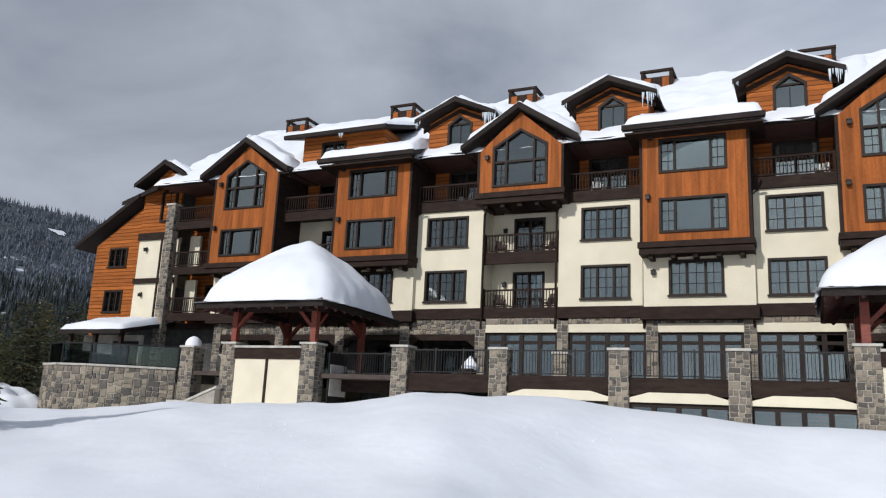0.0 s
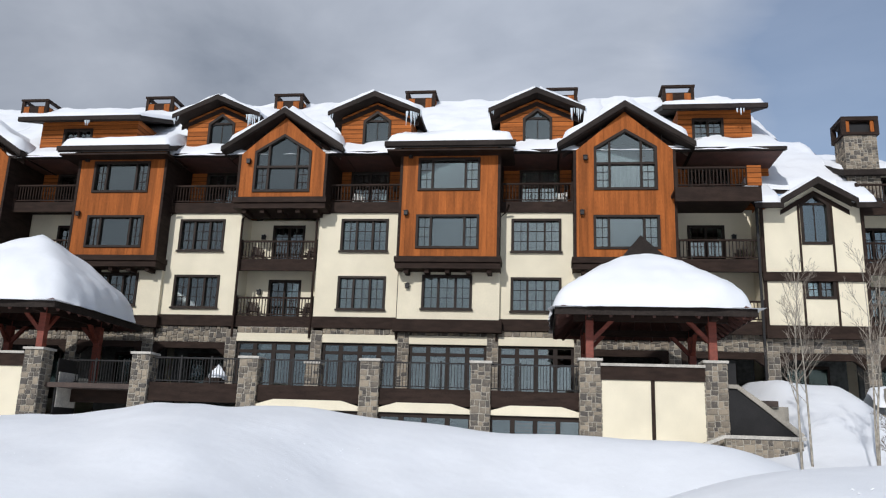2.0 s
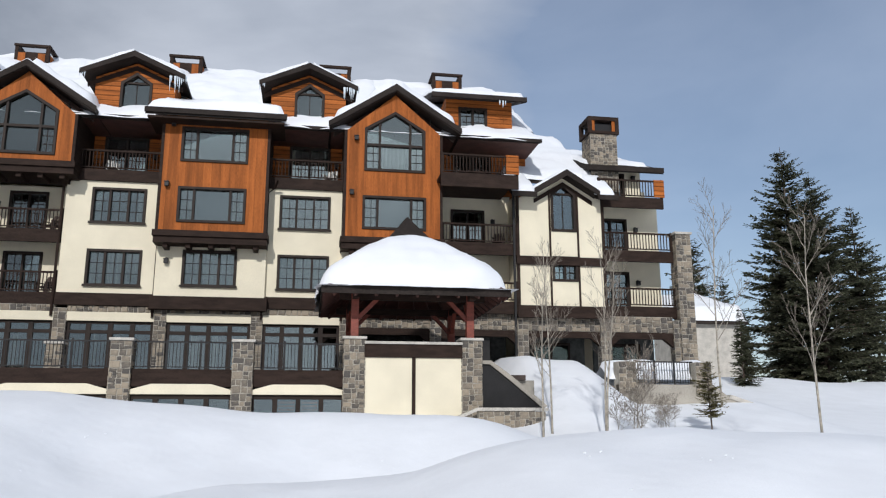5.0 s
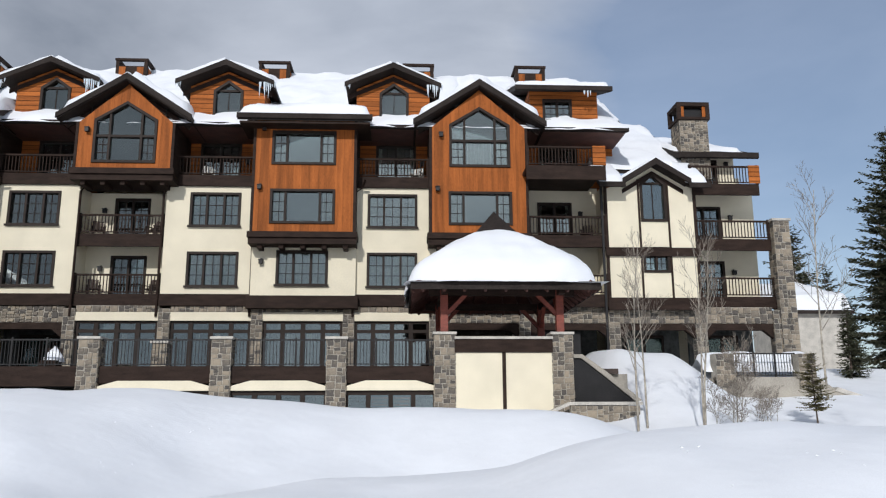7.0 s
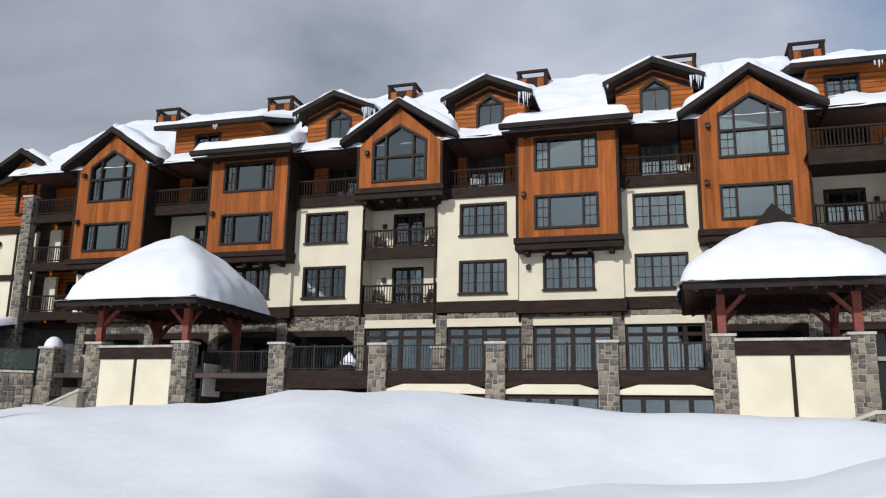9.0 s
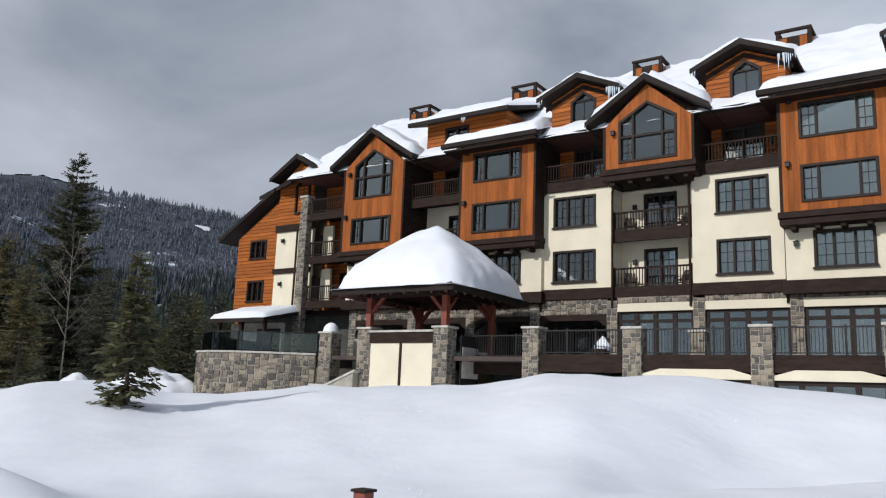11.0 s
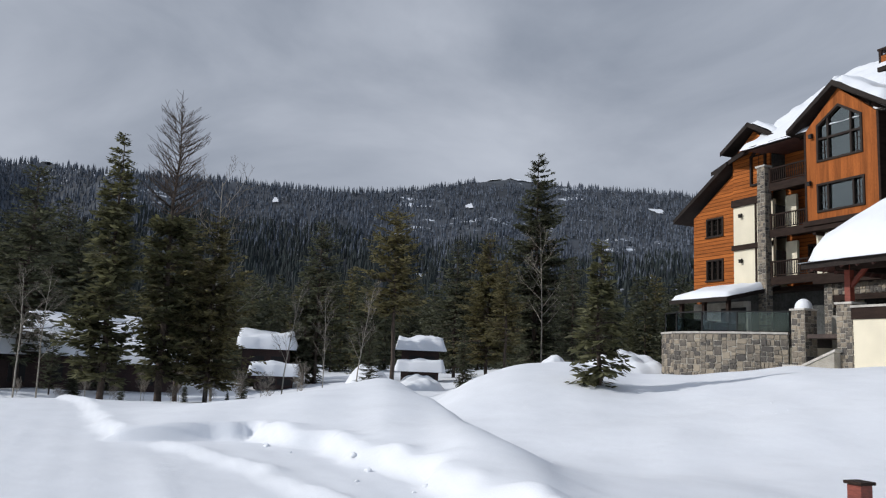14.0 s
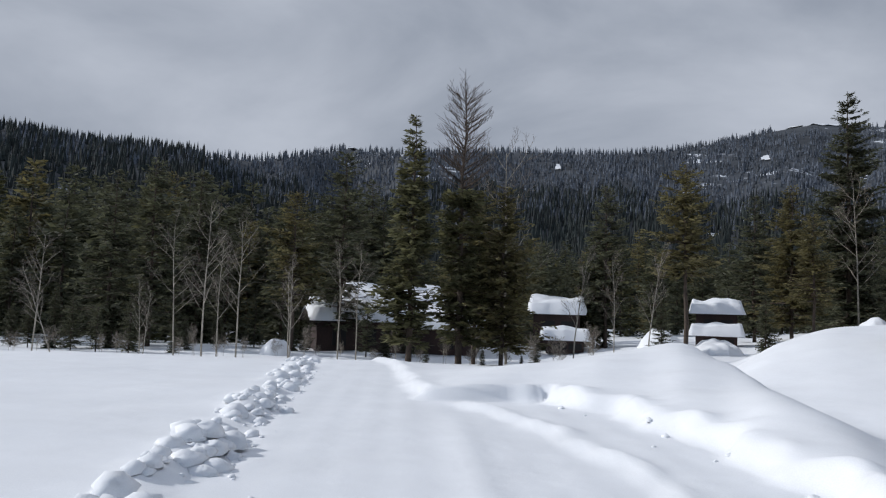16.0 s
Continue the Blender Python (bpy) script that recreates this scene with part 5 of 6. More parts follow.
    for j in range(n + 1):
        for i in range(n + 1):
            u, v = -1 + 2 * i / n, -1 + 2 * j / n
            # ease towards the rim so that it is rounded
            uu, vv = math.sin(u * math.pi / 2), math.sin(v * math.pi / 2)
            d = (abs(uu) ** 5 + abs(vv) ** 5) ** 0.2
            d = min(1.0, math.sqrt(d * d + 0.01))
            rim = math.sqrt(max(0.0, 1 - d ** 14))
            z = ez + 0.06 + rim * 0.78 + ((9.95 if cap else 10.65) - ez - 0.78) * (1 - d) ** (0.95 if cap else 0.85) * 0.98
            w = Vector((uu * 3, vv * 3, 0)) + off
            z += rim * (0.16 * noise.noise(w * 0.7) + 0.09 * noise.noise(w * 2.1) + (0.04 + 0.1 * max(0.0, uu - abs(vv))) * noise.noise(w * 4.0))
            lump = 1 + 0.03 * noise.noise(w * 1.3) + 0.015 * noise.noise(w * 4.5)
            sh.v.append((xc + uu * reach * lump, yc + vv * reach * lump, z))
    for j in range(n):
        for i in range(n):
            q = j * (n + 1) + i
            sh.f.append((q, q + 1, q + n + 2, q + n + 1))
    me = sh.mesh("pavilion_snow", SNOW, True)
    tagged(new("pavilion_snow", me), "deep rounded snow cap lying on the pavilion roof", "snow", "snow caps of the pavilions")
    for sx in (-1, 1):
        stone_pillar(xc + sx * 2.3, yc - 2.55, 0.5, 4.9, 0.8, "square rubble-stone pillar carrying a pavilion post", 0.31)


pavilion(4.02, 33.4, True)
pavilion(-23.4, 33.4, False)
sign = thing("notice_board", "white notice board in a dark frame beside the pavilion", "sign", (-20.3, 32.3, 2.2))
part("board", Shape().box(-0.02, 0.02, -0.7, 0.7, 0.3, 1.75), CAPSTONE, sign)
part("frame", Shape().box(-0.06, -0.02, -0.8, 0.8, -1.5, 2.3), IRON, sign)

# ---- curved stone terrace wall on the west side ----
bastion = thing("terrace_wall", "curved rubble-stone terrace wall with a pale coping", "wall", (-33, 31, 0))
BA = Vector((-33, 31, 0))
line = [(-39.4, 38.0), (-39.2, 35.0), (-38.6, 32.4), (-37.6, 30.4), (-36.2, 29.2), (-34.6, 28.7), (-32.9, 29.0), (-31.2, 29.8), (-29.2, 31.2)]
for (ax, ay), (bx, by) in zip(line, line[1:]):
    d = Vector((bx - ax, by - ay, 0))
    inn = Vector((0, 0, 1)).cross(d.normalized())
    sh = Shape()
    for z in (0.2, 3.5):
        sh.v += [(ax, ay, z), (bx, by, z), (bx + inn.x * 0.4, by + inn.y * 0.4, z), (ax + inn.x * 0.4, ay + inn.y * 0.4, z)]
    sh.f = [(0, 1, 5, 4), (2, 3, 7, 6), (4, 5, 6, 7), (1, 2, 6, 5), (3, 0, 4, 7)]
    part("core", sh, MORTAR, bastion).location = -BA
    stone_face(bastion, (ax, ay, 0.4), d, d.length, 3.1, 0.42, 0.04, BA)
    cp = Shape()
    o = inn * -0.1
    for z in (3.5, 3.6):
        cp.v += [(ax + o.x, ay + o.y, z), (bx + o.x, by + o.y, z), (bx + inn.x * 0.45, by + inn.y * 0.45, z), (ax + inn.x * 0.45, ay + inn.y * 0.45, z)]
    cp.f = sh.f + [(3, 2, 1, 0)]
    part("coping", cp, CAPSTONE, bastion).location = -BA
    # glass balustrade
    gl = thing("glass_railing", "clear glass balustrade panel between dark posts", "railing", (ax, ay, 3.6), "glass railings of the terrace")
    pn = Shape()
    i2 = inn * 0.2
    pn.v = [(i2.x, i2.y, 0.08), (d.x + i2.x, d.y + i2.y, 0.08), (d.x + i2.x, d.y + i2.y, 1.0), (i2.x, i2.y, 1.0)]
    pn.v += [(x + inn.x * 0.012, y + inn.y * 0.012, z) for x, y, z in pn.v]
    pn.f = [(0, 1, 2, 3), (7, 6, 5, 4), (0, 4, 5, 1), (2, 6, 7, 3), (1, 5, 6, 2), (0, 3, 7, 4)]
    part("pane", pn, CLEARGLASS, gl)
    part("post", Shape().beam((i2.x, i2.y, 0), (i2.x, i2.y, 1.08), 0.07), IRON, gl)
    part("rail", Shape().beam((i2.x, i2.y, 1.04), (d.x + i2.x, d.y + i2.y, 1.04), 0.06), IRON, gl)
on_terrace("deck", Shape().extrude([(-38.2, 3.3), (-29.0, 3.3), (-29.0, 3.49), (-38.2, 3.49)], 31.6, 42.9), DECK, "dark boarded deck")
stone_pillar(-28.6, 31.2, 0.5, 4.75, 0.8)
lump = Shape()
for j in range(9):
    for i in range(16):
        t, a = j / 8 * math.pi / 2, i / 16 * 2 * math.pi
        lump.v.append((-28.6 + 0.42 * math.cos(t) * math.cos(a), 31.6 + 0.42 * math.cos(t) * math.sin(a), 4.75 + 0.5 * math.sin(t)))
for j in range(8):
    for i in range(16):
        lump.f.append((j * 16 + i, j * 16 + (i + 1) % 16, j * 16 + 16 + (i + 1) % 16, j * 16 + 16 + i))
tagged(new("snow_lump", lump.mesh("snow_lump", SNOW, True)), "rounded lump of snow on a stone pillar", "snow")

# stair wall and retaining wall left of the first pavilion
steps = thing("stair_wall", "sloping rubble-stone stair wall with pale coping", "wall", (-27.5, 30.4, 0))
sh = Shape().extrude([(-1.2, 0.4), (1.6, 0.4), (1.6, 2.6), (-0.2, 1.9), (-1.2, 1.9)], 0, 0.4)
part("core", sh, MORTAR, steps)
stone_face(steps, (-1.2, 0, 0.4), (1, 0, 0), 2.8, 1.5, 0.34)
part("coping", Shape().extrude([(-1.3, 1.9), (-0.2, 1.9), (1.7, 2.65), (1.7, 2.77), (-0.2, 2.02), (-1.3, 2.02)], -0.06, 0.46), CAPSTONE, steps)
built("wall", Shape().box(-28.2, -26.2, 33.0, 33.3, 0.5, 4.5), MORTAR, "stone terrace back wall")

# low porch with snow at the west end
porch = thing("porch", "low dark porch with a snowy roof beside the terrace", "porch", (-40, 37, 3.5))
part("wall", Shape().box(-4.0, 1.0, 1.2, 1.5, 0, 2.6), MORTAR, porch, "stone porch wall")
# flat black panel in place of the porch's inner shade
part("opening", Shape().box(-1.3, 0.9, 1.14, 1.196, 0.1, 2.2), IRON, porch, "black panel for the shade in the porch opening")
part("roof", Shape().slab([(-4.4, -0.6, 2.75), (1.1, -0.6, 2.75), (1.1, 4.0, 3.8), (-4.4, 4.0, 3.8)], 0.25), FLASHING, porch)
for x in (-3.6, -1.4, 0.8):
    part("post", Shape().box(x - 0.12, x + 0.12, -0.3, -0.06, 0, 2.6), TRIM, porch)
snow_on(lambda u, v: (u, v, 6.25 + (v - 36.4) * 0.228), -44.3, -39.0, 36.5, 40.9, 30, 22, 0.4, "snow on the low porch roof", seed=70)

# stone pier at the west balconies, east pier and the tall chimney
def stone_shaft(name, label, x0, x1, y0, y1, z0, z1, size=0.34, category="chimney"):
    c = thing(name, label, category, (x0, y0, z0))
    part("core", Shape().box(0, x1 - x0, 0, y1 - y0, 0, z1 - z0), MORTAR, c)
    stone_face(c, (0, 0, 0), (1, 0, 0), x1 - x0, z1 - z0, size)
    stone_face(c, (x1 - x0, 0, 0), (0, 1, 0), y1 - y0, z1 - z0, size) if x0 < 0 else stone_face(c, (0, y1 - y0, 0), (0, -1, 0), y1 - y0, z1 - z0, size)
    return c


pier = stone_shaft("stone_pier", "tall rubble-stone pier beside the balconies", -39.45, -38.8, 39.6, 40.15, 3.4, 15.1, 0.3, "pier")
part("cap", Shape().box(-0.08, 0.73, -0.08, 0.63, 11.7, 11.82), CAPSTONE, pier)
pier = stone_shaft("stone_pier", "tall rubble-stone pier beside the end balconies", 19.6, 20.45, 39.8, 40.6, 1.5, 11.75, 0.36, "pier")
part("cap", Shape().box(-0.08, 0.93, -0.08, 0.88, 10.25, 10.37), CAPSTONE, pier)
chim = stone_shaft("chimney", "tall rubble-stone chimney with an orange and brown timber top", 15.5, 17.1, 41.3, 42.7, 14.3, 17.9, 0.3)
top = Shape().box(-0.12, 1.72, -0.12, 1.52, 3.6, 3.75).box(-0.12, 1.72, -0.12, 1.52, 4.4, 4.62)
for x in (-0.12, 1.5):
    for y in (-0.12, 1.3):
        top.box(x, x + 0.22, y, y + 0.22, 3.75, 4.4)
part("top_frame", top, TRIM, chim, "dark timber chimney top")
for x in (0.1, 1.32):
    part("panel", Shape().box(x, x + 0.18, -0.05, 0.0, 3.75, 4.4), SIDING_V, chim, "orange timber strip")
part("flue_box", Shape().box(0.15, 1.45, 0.15, 1.25, 3.6, 4.3), IRON, chim)

# ---- stair, retaining walls and fence at the east side ----
st = thing("stair_wall", "tan concrete stair with a snowy sloping parapet", "stairs", (7.0, 30, 0))
# black colour stands for the shaded gap below the coping
part("parapet", Shape().extrude([(-0.2, 3.9), (-0.2, 1.5), (2.3, 1.5), (2.3, 2.1), (1.0, 3.2), (0.1, 3.9)], 1.2, 1.45), IRON, st, "sloping parapet, black in place of shade")
part("coping", Shape().extrude([(-0.3, 3.92), (0.1, 3.9), (1.0, 3.2), (2.4, 2.05), (2.4, 2.3), (1.05, 3.4), (0.15, 4.05), (-0.3, 4.05)], 1.1, 1.6), CONCRETE, st, "tan coping")
part("step_wall", Shape().extrude([(-0.6, 0.6), (2.0, 0.6), (2.0, 2.05), (-0.2, 2.05), (-0.6, 2.05)], 0.0, 0.35), MORTAR, st)
stone_face(st, (-0.6, 0.0, 0.6), (1, 0, 0), 2.6, 1.45, 0.3)
part("coping", Shape().extrude([(-2.4, 1.45), (-2.4, 1.33), (-0.65, 2.07), (2.1, 2.07), (2.1, 2.19), (-0.65, 2.19)], -0.05, 0.4), CAPSTONE, st, "pale coping")
for k in range(7):
    part("step", Shape().box(0.2 + k * 0.28, 2.0, 1.5, 2.9, 3.3 - k * 0.19 - 0.19, 3.3 - k * 0.19), CONCRETE, st)
# solid black sheet: the doorway's shade is its colour
part("door", Shape().box(-0.2, 2.2, 10.3, 10.4, 3.3, 5.9), IRON, st, "black panel for a shaded doorway")

rw = thing("retaining_wall", "low tan retaining wall with stone piers and a metal fence", "wall", (15.5, 34, 0))
part("wall", Shape().extrude([(-1.9, 1.2), (7.5, 1.2), (7.5, 1.35), (3.4, 2.7), (2.6, 3.3), (-1.9, 3.3)], 0, 0.35), CONCRETE, rw, "tan concrete wall")
part("coping", Shape().extrude([(7.6, 1.35), (7.6, 1.5), (3.4, 2.86), (3.3, 2.7)], -0.06, 0.42), CAPSTONE, rw)
for x0, x1 in ((-1.9, -1.1), (1.75, 2.5)):
    part("pier", Shape().box(x0, x1, -0.1, 0.55, 2.9, 4.3), MORTAR, rw)
    stone_face(rw, (x0, -0.1, 2.9), (1, 0, 0), x1 - x0, 1.4, 0.3)
iron_rail(14.45, 17.2, 34.1, 3.3, "black metal fence in front of piled snow")
tagged(snow_sheet("snow_bank", lambda u, v: (u, v, 3.4 + 0.75 * math.exp(-((v - 35.6) / 0.9) ** 2)), 13.3, 18.5, 34.4, 38.0, 30, 20, 0.3, "", seed=80), "bank of snow piled behind a metal fence", "snow")

# snowy chair and table on the terrace
def snowy_chair(x, y):
    c = thing("garden_chair", "garden chair buried under white snow on the terrace", "chair", (x, y, 3.5), "snowy terrace chairs")
    part("frame", Shape().box(-0.3, 0.3, -0.3, 0.3, 0, 0.4).box(-0.3, 0.3, 0.22, 0.3, 0.4, 0.9), TRIM, c)
    sh = Shape()
    for j in range(7):
        for i in range(14):
            t, a = j / 6 * math.pi / 2, i / 14 * 2 * math.pi
            q = 1 + 0.12 * math.sin(3 * a + j)
            sh.v.append((0.4 * q * math.cos(t) * math.cos(a), 0.15 + 0.33 * q * math.cos(t) * math.sin(a), 0.35 + (0.45 + 0.2 * math.sin(a)) * math.sin(t)))
    for j in range(6):
        for i in range(14):
            sh.f.append((j * 14 + i, j * 14 + (i + 1) % 14, j * 14 + 14 + (i + 1) % 14, j * 14 + 14 + i))
    part("snow_cover", sh, SNOW, c, "rounded snow cover", smooth=True)


for x, y in ((-13.7, 32.3),):
    snowy_chair(x, y)


# ---- trees ----
def conifer_meshes(seed, tall, spread, bare=0.12, dense=1.0, droop=0.25, top_bare=0.0, narrow=1.0, needles=NEEDLES, ragged=0.45, gaps=0.0, spray=1.0, twigs=True):
    """Trunk and crown of a conifer: tiers of bowed limbs, each limb set with many small needle sprays. gaps: share of the limbs left nearly bare."""
    rng = random.Random(seed)
    tr = Shape()
    bend = [(rng.uniform(-0.1, 0.1), rng.uniform(-0.1, 0.1)) for _ in range(7)]
    pts = [(bend[i][0] * (i > 0), bend[i][1] * (i > 0), tall * i / 6 - (0.5 if i == 0 else 0)) for i in range(7)]
    base_r = 0.011 * tall + 0.03
    tr.tube(pts, [base_r * (1 - 0.93 * i / 6) for i in range(7)], 7)
    cr = Shape()
    lean = [rng.uniform(0.78, 1.15) for _ in range(8)]
    z = tall * bare
    while z < tall * 0.985:
        f = (z - tall * bare) / (tall * (1 - bare))
        reach = spread * (1 - f) ** (0.85 * narrow) * (0.55 + 0.45 * min(1, f * 6 + 0.3)) + 0.1
        limbs = max(3, int(rng.uniform(6, 10) * dense ** 0.5))
        for _ in range(limbs):
            a = rng.uniform(0, 2 * math.pi)
            ln = reach * rng.uniform(1 - ragged, 1.12) * lean[int(a / 2 / math.pi * 8) % 8]
            bare_limb = f > 1 - top_bare
            lift = (0.62 if bare_limb else 0.35 * f - droop * (1 - f)) + rng.uniform(-0.12, 0.12)
            d = Vector((math.cos(a), math.sin(a), lift)).normalized()
            side = Vector((-math.sin(a), math.cos(a), 0))
            p0 = Vector((0, 0, z + rng.uniform(-0.15, 0.15)))
            thick = 0.003 * tall * (1 - f) + 0.012
            if bare_limb:
                ln *= 1.55
                tip = p0 + d * ln + Vector((0, 0, 0.12 * ln))
                tr.tube([p0, p0 + d * ln * 0.5, tip], [thick * 1.2, thick * 0.8, 0.008], 3)
                for k in range(6):
                    q = p0 + d * ln * (0.25 + 0.13 * k)
                    tr.tube([q, q + (d * 0.7 + side * rng.uniform(-0.9, 0.9) + Vector((0, 0, 0.35))) * ln * 0.22], [0.013, 0.006], 3)
                continue
            bow = lambda s: Vector((0, 0, ln * (0.16 * s * s - 0.1 * s)))
            if twigs:
                tr.tube([p0, p0 + d * ln * 0.5 + bow(0.5), p0 + d * ln * 0.92 + bow(0.92)], [thick, thick * 0.6, 0.006], 3)
            poor = rng.random() < gaps
            count = max(3, int(ln * 7.5 * dense * (0.25 if poor else 1)))
            for k in range(count):
                s = (k + rng.random()) / count
                s = 0.55 + 0.45 * s if poor else s
                q = p0 + d * (ln * (0.1 + 0.9 * s)) + bow(s)
                w = spray * (0.34 + 0.36 * rng.random()) * (1.15 - 0.45 * s) * (0.5 + 0.5 * min(1.0, 2.6 * (1 - f)))
                for sd in (-1, 1):
                    out = (d * rng.uniform(0.35, 0.9) + side * sd * rng.uniform(0.4, 1.0) + Vector((0, 0, rng.uniform(-0.5, 0.35)))).normalized()
                    cross = out.cross(Vector((rng.uniform(-0.8, 0.8), rng.uniform(-0.8, 0.8), 1))).normalized() * w * 0.2
                    n = len(cr.v)
                    tip = q + out * w
                    cr.v += [tuple(q - cross * 0.4), tuple(q + out * w * 0.55 - cross), tuple(tip), tuple(q + out * w * 0.5 + cross)]
                    cr.f.append((n, n + 1, n + 2, n + 3))
        z += tall * 0.022 * rng.uniform(0.7, 1.4) + 0.06
    return tr.mesh("trunk", BARK, True), cr.mesh("crown", needles)


def plant(name, label, meshes, x, y, scale=1.0, turn=0.0, sink=0.15, group="", z=None, category="tree"):
    t = thing(name, label, category, (x, y, (float(height(x, y)) if z is None else z) - sink), group)
    t.scale = (scale, scale, scale)
    t.rotation_euler = (0, 0, turn)
    for n, m in zip(("trunk", "crown"), meshes):
        part(n, m, None, t)
    return t


def polar(theta, r):
    return r * math.sin(radians(theta)), r * math.cos(radians(theta))


FIR = [conifer_meshes(1, 12, 2.5, 0.08, 1.2, 0.2, gaps=0.15), conifer_meshes(2, 12, 1.65, 0.1, 1.5, 0.05, ragged=0.55, narrow=0.75, gaps=0.35), conifer_meshes(3, 12, 2.9, 0.12, 1.0, 0.1, ragged=0.55, narrow=0.7, gaps=0.25)]
OLIVE = [conifer_meshes(11, 12, 3.3, 0.12, 1.4, 0.12, ragged=0.5, narrow=0.62, needles=NEEDLES_BROWN, gaps=0.3),
         conifer_meshes(12, 12, 3.0, 0.3, 1.0, 0.05, ragged=0.65, narrow=0.55, needles=NEEDLES_BROWN, gaps=0.4),
         conifer_meshes(13, 12, 2.7, 0.42, 1.1, 0.0, ragged=0.65, narrow=0.5, needles=NEEDLES_BROWN, gaps=0.35)]
DARK = [conifer_meshes(21, 12, 2.8, 0.04, 0.9, 0.3, needles=NEEDLES_DARK), conifer_meshes(22, 12, 3.2, 0.1, 0.85, 0.2, narrow=0.62, ragged=0.55, needles=NEEDLES_DARK, gaps=0.2), conifer_meshes(23, 12, 2.8, 0.14, 0.85, 0.1, narrow=0.55, ragged=0.6, needles=NEEDLES_DARK, gaps=0.3)]
LARCH = conifer_meshes(31, 15.5, 1.9, 0.1, 1.5, 0.05, top_bare=0.42, narrow=0.3, needles=NEEDLES, ragged=0.35, gaps=0.2)
TALL_FIR = conifer_meshes(41, 20, 4.9, 0.05, 1.6, 0.16, narrow=0.75, ragged=0.45, needles=NEEDLES_DARK, gaps=0.1)
BIG_FIR = conifer_meshes(43, 20, 6.2, 0.04, 1.5, 0.2, narrow=0.85, ragged=0.45, needles=NEEDLES_DARK, gaps=0.05)
FAR_FIR = [conifer_meshes(61 + k, 12, sp, 0.05, 0.42, 0.2, narrow=nw, ragged=0.5, needles=nd, gaps=0.1, spray=1.7, twigs=False) for k, (sp, nw, nd) in enumerate(((2.7, 0.9, NEEDLES_DARK), (3.1, 0.6, NEEDLES_DARK), (2.7, 0.55, NEEDLES_DARK), (2.4, 0.8, NEEDLES), (2.8, 0.6, NEEDLES_BROWN)))]
LONE_SPRUCE = conifer_meshes(52, 5, 1.2, 0.05, 0.85, 0.3, narrow=1.0, ragged=0.65, needles=NEEDLES, gaps=0.5, spray=0.9)


def bare_meshes(seed, tall, spread=0.32, rise=0.8, stems=1, girth=0.0068, clear=0.28):
    """A leafless broadleaved tree: stem, limbs and fine twigs, all tapered."""
    rng = random.Random(seed)
    sh, tw = Shape(), Shape()

    def grow(p, d, ln, r, level):
        steps = 4 if level < 2 else 2
        pts, rad = [p], [r]
        q, e = p, d
        for i in range(steps):
            wander = 0.16 if level else 0.06
            e = (e + Vector((rng.uniform(-wander, wander), rng.uniform(-wander, wander), 0.05))).normalized()
            q = q + e * ln / steps
            pts.append(q)
            rad.append(max(0.0045, r * (1 - 0.8 * (i + 1) / steps)))
        (sh if level < 2 else tw).tube(pts, rad, 6 if level == 0 else 4 if level == 1 else 3)
        if level < 3:
            n = (13, 6, 3)[level]
            for k in range(n):
                s = (clear if level == 0 else 0.2) + (1 - clear if level == 0 else 0.72) * (k + rng.random()) / n
                f = s * steps
                i = min(int(f), steps - 1)
                o = pts[i].lerp(pts[i + 1], f - i)
                a = rng.uniform(0, 2 * math.pi)
                ax = e.orthogonal().normalized()
                out = (Matrix.Rotation(a, 3, e) @ ax)
                grow(o, (out * (1 - rise * 0.42) + e * rise * 0.55 + Vector((0, 0, 0.25))).normalized(), ln * (spread if level == 0 else 0.48) * (1.25 - 0.75 * s) * rng.uniform(0.7, 1.2), max(0.007, r * (0.36 if level == 0 else 0.45) * (1.1 - 0.5 * s)), level + 1)

    for s in range(stems):
        a = rng.uniform(0, 6.28)
        grow(Vector((0.25 * math.cos(a) * (stems > 1), 0.25 * math.sin(a) * (stems > 1), 0)), Vector((0.12 * math.cos(a), 0.12 * math.sin(a), 1)) if stems > 1 else Vector((0.02, 0.01, 1)), tall * rng.uniform(0.85, 1.0), girth * tall, 0)
    return sh.mesh("trunk", PALEBARK, True), tw.mesh("twigs", TWIG)


BARE = [bare_meshes(1, 8), bare_meshes(2, 8, 0.36), bare_meshes(3, 8, 0.3, 1.0), bare_meshes(4, 8, 0.3, 0.9, 2)]
SHRUB = [bare_meshes(7, 2.2, 0.45, 0.7, 3), bare_meshes(8, 3.2, 0.4, 0.9, 3)]
SLIM = [bare_meshes(15, 8, 0.26, 1.15, girth=0.0062, clear=0.34), bare_meshes(16, 8, 0.3, 1.05, girth=0.0058, clear=0.3), bare_meshes(17, 8, 0.28, 1.1, girth=0.006, clear=0.42)]
tree_rng = random.Random(9)


def standing(name, label, meshes, theta, r, base_tall, top_el, group=""):
    """Plants a tree so that its tip stands at the given elevation."""
    x, y = polar(theta, r)
    z = float(height(x, y))
    tall = EYE_HEIGHT + r * math.tan(radians(top_el)) - z
    return plant(name, label, meshes, x, y, tall / base_tall, tree_rng.uniform(0, 6.28), 0.1, group)


